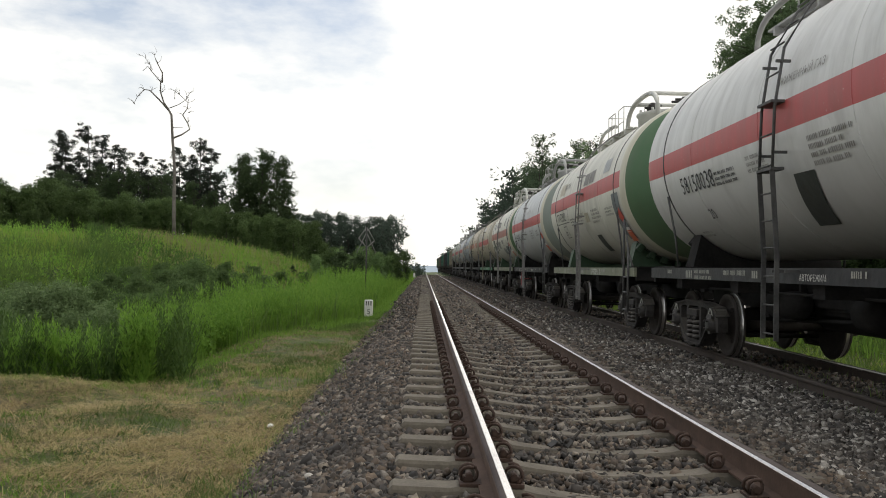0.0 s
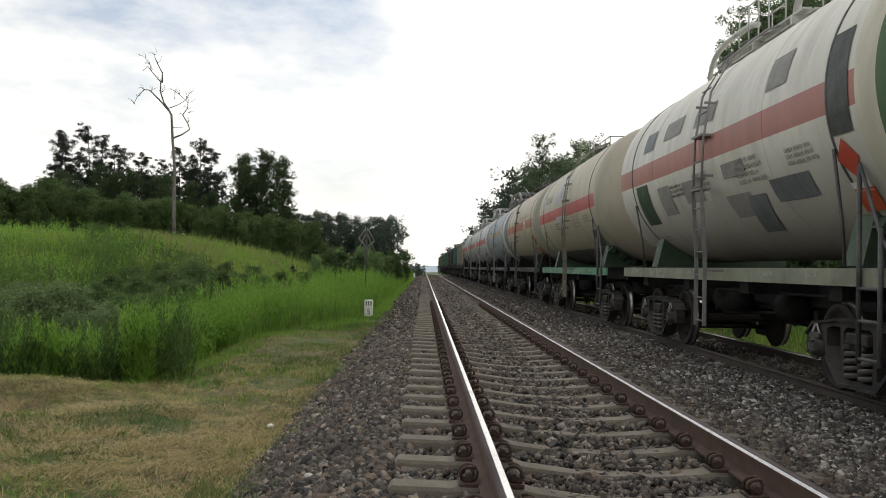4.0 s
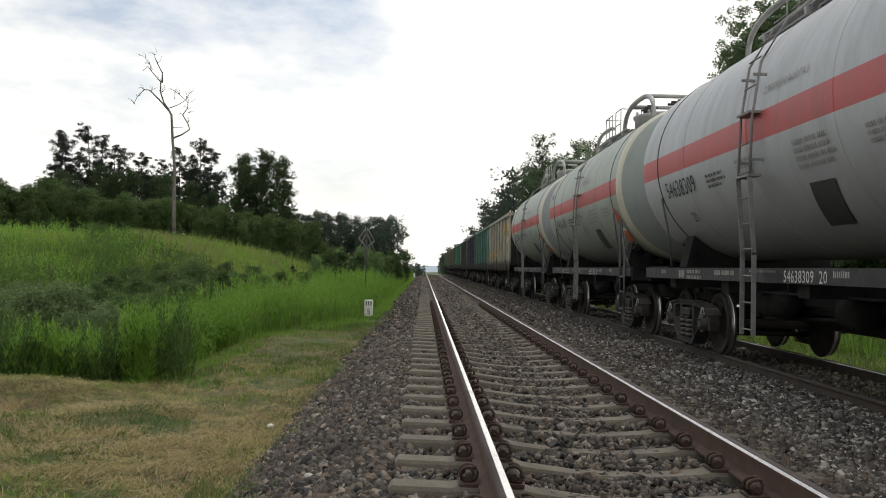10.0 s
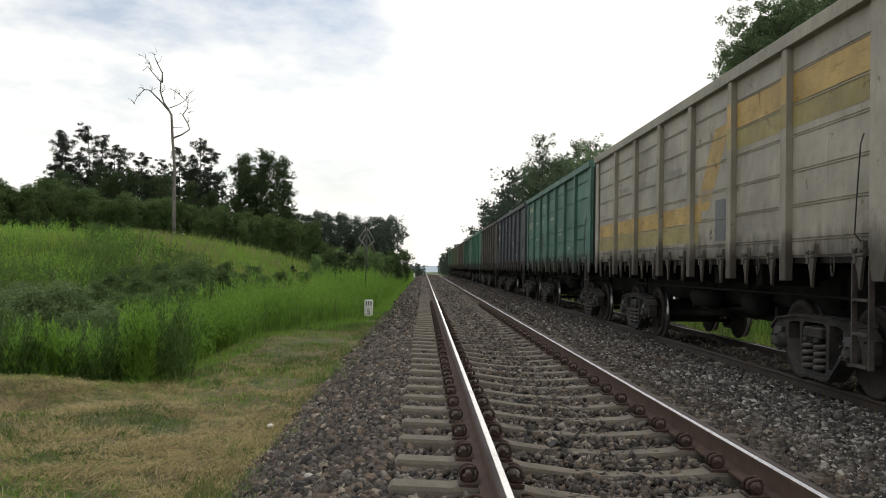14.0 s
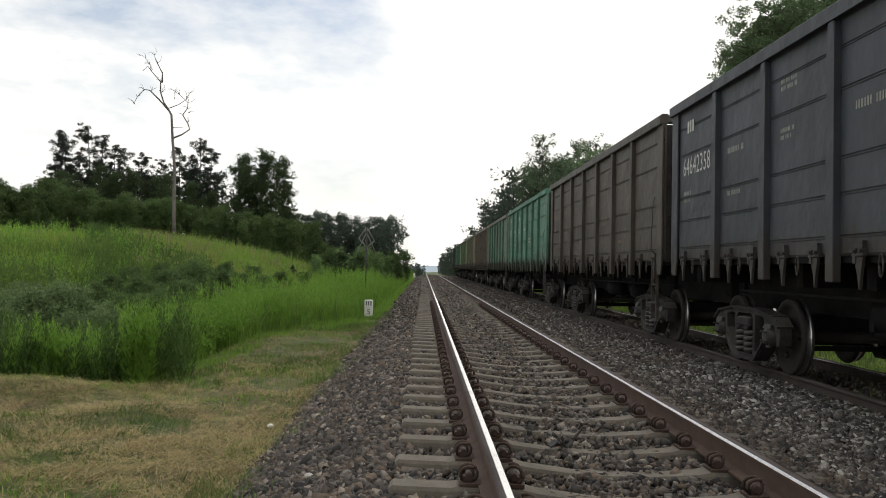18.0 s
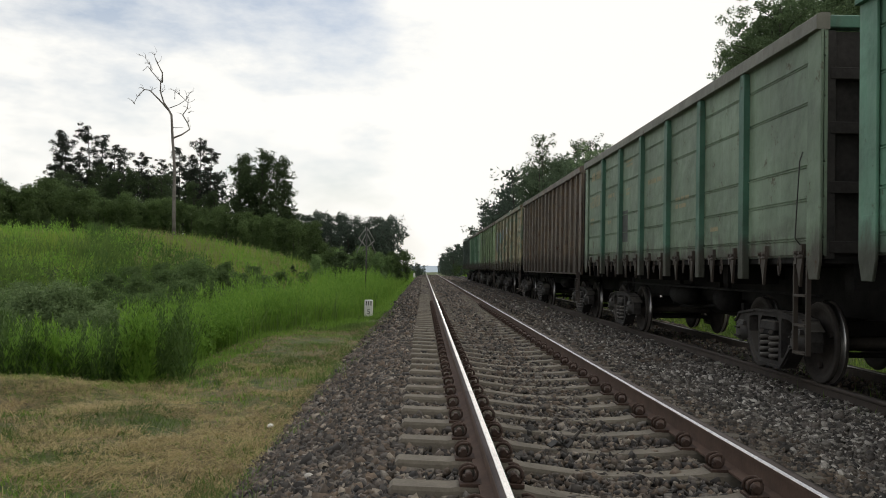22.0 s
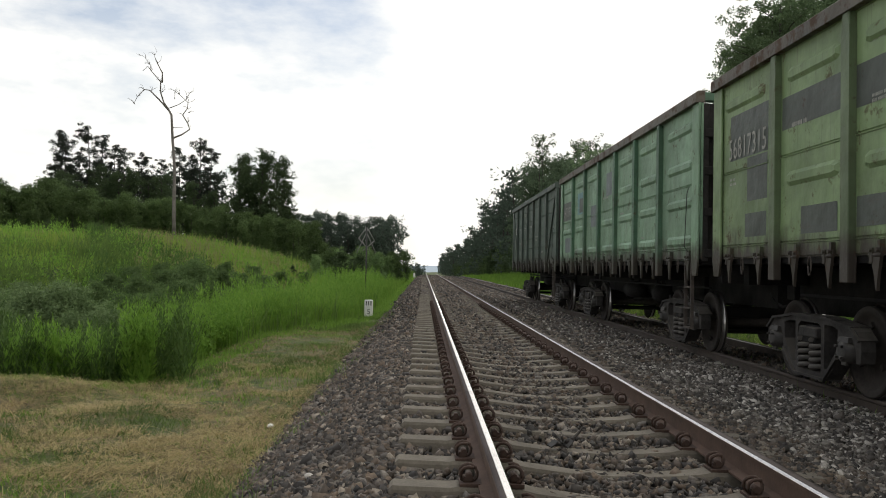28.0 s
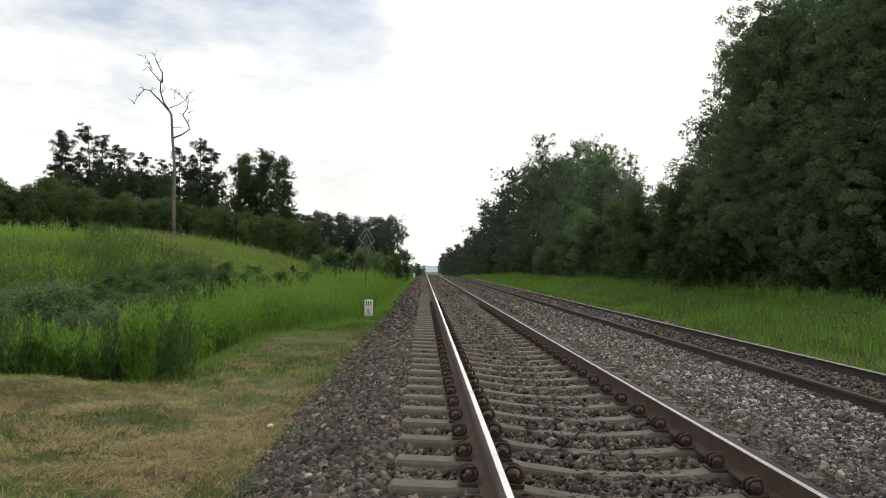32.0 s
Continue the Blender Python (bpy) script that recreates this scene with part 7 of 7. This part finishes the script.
def build_open():
    cars = []
    a, b = pair("beige_grey", (0.270, 0.250, 0.202), (0.230, 0.212, 0.166), rust=0.25, grime=0.18)
    yellow = [(6.25, 1.98, 7.55, 0.29, M_YELLOW, "faded yellow band"), (6.25, 1.71, 7.4, 0.26, M_OLIVE, "faded olive band"), (-2.42, 3.13, 3.95, 0.32, M_YELLOW, "faded yellow band"), (-2.46, 2.86, 3.9, 0.26, M_OLIVE, "faded olive band"), (-1.02, 2.15, 0.62, 1.1, M_YELLOW, "faded yellow slanting band", 0.85), (-1.92, 1.70, 0.52, 0.56, M_PATCH_SLATE, "grey painted square")]
    cars.append((140.63, open_wagon("beige-grey steel open wagon with faded yellow bands", a, b, "", M_LETTER_GREY, extra=yellow, seams=DENSE_SEAMS)))
    a, b = pair("teal", (0.054, 0.137, 0.104), (0.050, 0.122, 0.094), rust=0.15)
    cars.append((154.47, open_wagon("teal green steel open wagon with cream numbers", a, b, "64435229", M_LETTER_SAND, mark=1.15, extra=((2.6, 1.85, 0.5, 0.62, M_PATCH_DARK, "dark painted square"),))))
    a, b = pair("dark_slate", (0.038, 0.043, 0.051), (0.034, 0.038, 0.044), rust=0.12, grime=0.12)
    cars.append((168.41, open_wagon("dark slate steel open wagon with white numbers", a, b, "64642358", M_LETTER_WHITE, mark=0.5, extra=tuple((y, z, wd, h, M_LETTER_WORN, "small white framed emblem") for y, z, wd, h in ((-5.44, 2.08, 0.30, 0.04), (-5.44, 1.80, 0.30, 0.04), (-5.44, 1.84, 0.04, 0.24), (-5.70, 1.84, 0.04, 0.24), (-5.53, 1.89, 0.12, 0.14))))))
    flat_sign(cars[-1][1], bars_mesh(0.7, 0.36, 1, M_LETTER_WORN, 5), -1.75, 3.60, -1.524)
    a, b = pair("brown_grey", (0.063, 0.051, 0.040), (0.053, 0.045, 0.036), rust=0.35)
    cars.append((182.2, open_wagon("brown-grey steel open wagon with faded numbers", a, b, "62655287", M_LETTER_RUST)))
    a, b = pair("bright_teal", (0.088, 0.190, 0.132), (0.048, 0.150, 0.096), rust=0.2)
    cars.append((196.4, open_wagon("bright green steel open wagon with cream lettering", a, b, "6349744", M_LETTER_SAND, mark=1.15, extra=((2.7, 1.9, 0.4, 0.5, M_PATCH_DARK, "dark painted square"),))))
    a, b = pair("dull_green", (0.128, 0.178, 0.122), (0.045, 0.115, 0.078), rust=0.35, grime=0.42)
    cars.append((210.4, open_wagon("dull grey-green steel open wagon with green posts", a, b, "6330138", M_LETTER_OCHRE, mark=1.15, rail=M_RAIL_GREY, latch_mat=wagon_paint("latch_rust", (0.101, 0.086, 0.072)), extra=((2.6, 1.85, 0.5, 0.62, M_PATCH_DARK, "dark painted square"),))))
    a, b = pair("rust_brown", (0.088, 0.071, 0.054), (0.098, 0.081, 0.064), rust=0.45, worn=(0.150, 0.108, 0.070))
    cars.append((224.2, open_wagon("rusty brown open wagon with closely spaced thin posts", a, b, "", M_LETTER_RUST, "many posts")))
    a, b = pair("olive_beige", (0.205, 0.170, 0.092), (0.120, 0.108, 0.068), rust=0.45, grime=0.3, worn=(0.095, 0.150, 0.105))
    cars.append((238.3, open_wagon("olive-beige open wagon with pressed ribs and worn patches", a, b, "", M_LETTER_GREY, "ribbed", extra=((0.9, 2.95, 1.1, 0.34, M_LETTER_WORN, "faded pale lettering"), (-1.3, 3.05, 0.55, 0.40, M_LETTER_WORN, "faded pale painted emblem", 0.22), (-1.25, 2.72, 0.5, 0.12, M_LETTER_WORN, "faded pale painted emblem"), (4.2, 2.6, 0.9, 0.55, M_SKY_PATCH, "faded turquoise patch"), (2.6, 2.75, 0.7, 0.5, M_PATCH_BLUE, "faded blue-grey patch"), (6.2, 2.2, 0.9, 1.0, M_PATCH_BLUE, "grey painted panel")))))
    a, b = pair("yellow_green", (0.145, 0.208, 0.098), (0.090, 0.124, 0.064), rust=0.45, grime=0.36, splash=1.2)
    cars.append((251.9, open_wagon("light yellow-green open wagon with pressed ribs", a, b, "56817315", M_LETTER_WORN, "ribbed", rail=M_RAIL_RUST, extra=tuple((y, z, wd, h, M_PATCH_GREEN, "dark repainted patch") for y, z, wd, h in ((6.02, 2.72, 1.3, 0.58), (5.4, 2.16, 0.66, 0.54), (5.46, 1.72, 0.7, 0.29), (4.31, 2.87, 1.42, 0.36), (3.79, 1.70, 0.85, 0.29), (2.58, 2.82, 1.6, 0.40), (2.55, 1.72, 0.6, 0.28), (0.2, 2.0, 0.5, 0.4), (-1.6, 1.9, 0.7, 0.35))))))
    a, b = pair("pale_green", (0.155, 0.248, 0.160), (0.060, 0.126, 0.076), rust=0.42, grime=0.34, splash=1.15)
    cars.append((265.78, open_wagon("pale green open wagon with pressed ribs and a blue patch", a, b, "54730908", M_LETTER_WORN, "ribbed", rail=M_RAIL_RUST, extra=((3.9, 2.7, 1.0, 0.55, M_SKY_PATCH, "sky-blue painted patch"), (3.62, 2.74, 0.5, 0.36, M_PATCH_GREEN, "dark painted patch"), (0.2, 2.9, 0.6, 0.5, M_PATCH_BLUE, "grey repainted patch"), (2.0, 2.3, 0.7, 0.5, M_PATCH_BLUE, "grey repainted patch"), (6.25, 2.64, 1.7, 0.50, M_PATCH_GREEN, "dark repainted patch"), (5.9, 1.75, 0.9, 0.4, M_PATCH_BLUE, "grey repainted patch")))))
    a, b = pair("grey_green", (0.056, 0.080, 0.063), (0.042, 0.058, 0.046), rust=0.3, grime=0.32)
    cars.append((279.84, open_wagon("grey-green open wagon with diagonal end braces", a, b, "52342342", M_LETTER_WHITE, diagonals=True)))
    return [(q - BODY / 2, w) for q, w in cars]


SPEED = 8.557
TRAIN = build_tanks() + build_open()
for y_start, wagon in TRAIN:
    wagon.matrix_basis = pose(TRACK2_X, y_start, TRACK2_Z)


# ---- signs beside the track ----
def distance_post():
    d = 31.0
    x = -1.86
    thing = tagged(new("distance_post"), "small white concrete distance post with black figures", "railway sign")
    z = float(ground_z(x, d))
    thing.matrix_basis = pose(x, d, z)
    bm = bmesh.new()
    add_box(bm, (0, 0, 0.28), (0.29, 0.10, 0.66))
    part("slab", bm, M_WHITE, thing, bevel=0.02)
    me = letter_mesh("5", 0.26, M_LETTER_BLACK)
    place("lettering", me, thing, pose(-0.06, -0.054, 0.12, 90, 0, 0))
    bm = bmesh.new()
    for k in range(3):
        add_box(bm, (-0.08 + 0.08 * k, -0.053, 0.49), (0.035, 0.004, 0.15))
    part("lettering", bm, M_LETTER_BLACK, thing)


def lattice_marker():
    """A thin pole with a crossed lattice head behind the distance post."""
    d = 36.0
    k = d / 1600
    x = (648 - 750) * k
    z = float(ground_z(x, d))
    thing = tagged(new("marker_pole"), "thin dark pole with a crossed lattice head", "pole")
    thing.matrix_basis = pose(x, d, z)
    top = 1.015 + (473 - 404) * k - z
    bm = bmesh.new()
    add_tube(bm, [(0, 0, -0.2), (0, 0, top)], 0.028, 8)
    part("pole", bm, M_BLACK_IRON, thing)
    for a, b in (((-17, 450), (2, 408)), ((17, 450), (-3, 408)), ((-14, 424), (6, 446)), ((14, 428), (-6, 446)), ((-14, 424), (0, 404)), ((14, 428), (0, 404))):
        bm = bmesh.new()
        add_tube(bm, [(a[0] * k, 0.03, 1.015 + (473 - a[1]) * k - z), (b[0] * k, 0.03, 1.015 + (473 - b[1]) * k - z)], 0.018, 6)
        part("slat", bm, M_GREY_IRON, thing)


def far_post():
    thing = tagged(new("marker_post"), "small white post standing far down the line", "railway sign")
    thing.matrix_basis = pose(-1.45, 140.0, float(ground_z(-1.45, 140.0)))
    bm = bmesh.new()
    add_box(bm, (0, 0, 0.35), (0.28, 0.14, 0.9))
    part("slab", bm, M_WHITE, thing, bevel=0.02)


far_post()
distance_post()
lattice_marker()


def litter():
    """Odds and ends on the ground."""
    rng = random.Random(12)
    rag = tagged(new("scrap"), "dark torn scrap lying between the rails", "litter")
    rag.matrix_basis = pose(0.99, 6.35, -0.235, 0, 0, 25) @ Matrix.Diagonal((0.62, 0.62, 0.7, 1))
    bm = bmesh.new()
    for k in range(5):
        add_box(bm, (-0.12 + 0.05 * k, rng.uniform(-0.02, 0.02), 0.03 + rng.uniform(0, 0.03)), (0.11, 0.08, 0.014), Euler((rng.uniform(-0.6, 0.6), rng.uniform(-0.6, 0.6), rng.uniform(0, 3))).to_matrix())
    part("torn_sheet", bm, M_BLACK_IRON, rag)
    bm = bmesh.new()
    add_tube(bm, [(0.05, 0, 0.05), (0.18, 0.04, 0.07), (0.30, 0.10, 0.12), (0.36, 0.12, 0.16)], 0.022, 6, r_end=0.010)
    part("stick", bm, M_BARK, rag)
    for x, y, z, r, label in ((-1.60, 9.7, -0.72, 0.035, "white stone lying in the mown grass"), (-0.72, 5.9, -0.37, 0.032, "pale brown stone on the ballast shoulder")):
        bm = bmesh.new()
        bmesh.ops.create_icosphere(bm, subdivisions=2, radius=r)
        for v in bm.verts:
            v.co *= 1 + 0.3 * noise.noise(v.co * 14 + Vector((x, y, 0)))
            v.co.z *= 0.7
        ob = tagged(new("stone", mesh_of("stone", bm, M_WHITE if x < -1 else M_STONE_PALE)), label, "stone")
        ob.matrix_basis = pose(x, y, z + r * 0.5)
    for px, py, d, wd in ((180, 745, 10.6, 0.45), (30, 700, 12.2, 1.3), (130, 706, 11.9, 0.9)):
        x, y, z = spot_at(px, py, d)
        rg = np.random.default_rng(px)
        heap = tagged(new("hay_heap"), "small heap of cut grass drying to hay", "hay")
        z = float(ground_z(x, y))
        heap.matrix_basis = pose(x, y, z)
        n = 2200
        c = np.stack([rg.normal(0, wd * 0.5, n), rg.normal(0, 0.42, n), np.zeros(n)], 1)
        c[:, 2] = ground_z(x + c[:, 0], y + c[:, 1]) - z + np.abs(rg.normal(0, 0.035, n))
        a = rg.uniform(0, 2 * math.pi, n)
        dv = np.stack([np.cos(a), np.sin(a), rg.normal(0, 0.10, n)], 1) * rg.uniform(0.03, 0.085, n)[:, None]
        sd = np.stack([-np.sin(a), np.cos(a), 0 * a], 1) * 0.0018
        v = np.stack([c - dv - sd, c - dv + sd, c + dv + sd, c + dv - sd], 1).reshape(-1, 3)
        tagged(place("hay_tangle", array_mesh("hay_tangle", v, np.arange(n * 4).reshape(-1, 4), M_HAY), heap), kind="stuff")


litter()


def motions():
    """The train rolls past at a steady speed and its wheels turn."""
    times = [0, 1 / 30, 0.1] + [float(k) for k in range(2, 31, 2)] + [31.9, 32 - 1 / 30, 32.0]
    for y0, w in TRAIN:
        walk(w, [(t, pose(TRACK2_X, y0 - SPEED * t, TRACK2_Z)) for t in times])
    starts = {w.name: y0 for y0, w in TRAIN}
    for ob, w, offset in WHEELSETS:
        local_y = ob.matrix_basis.translation.y
        y0 = starts[w.name] + offset
        t0, t1 = max(0.0, (y0 - 60) / SPEED), min(32.0, (y0 - 4) / SPEED)
        ts = [0.0]
        if t1 > t0:
            ts += [float(t) for t in np.arange(max(t0, 0.0667), t1, 0.0667)]
        ts.append(32.0)
        rows, seen = [], set()
        for t in ts:
            k = frame(t)
            if k in seen:
                continue
            seen.add(k)
            s = max(t0, min(t, t1))
            rows.append((t, pose(0, local_y, WHEEL_R) @ Matrix.Rotation((SPEED * (s - t0) / WHEEL_R) % (2 * math.pi), 4, "X")))
        walk(ob, rows)


motions()
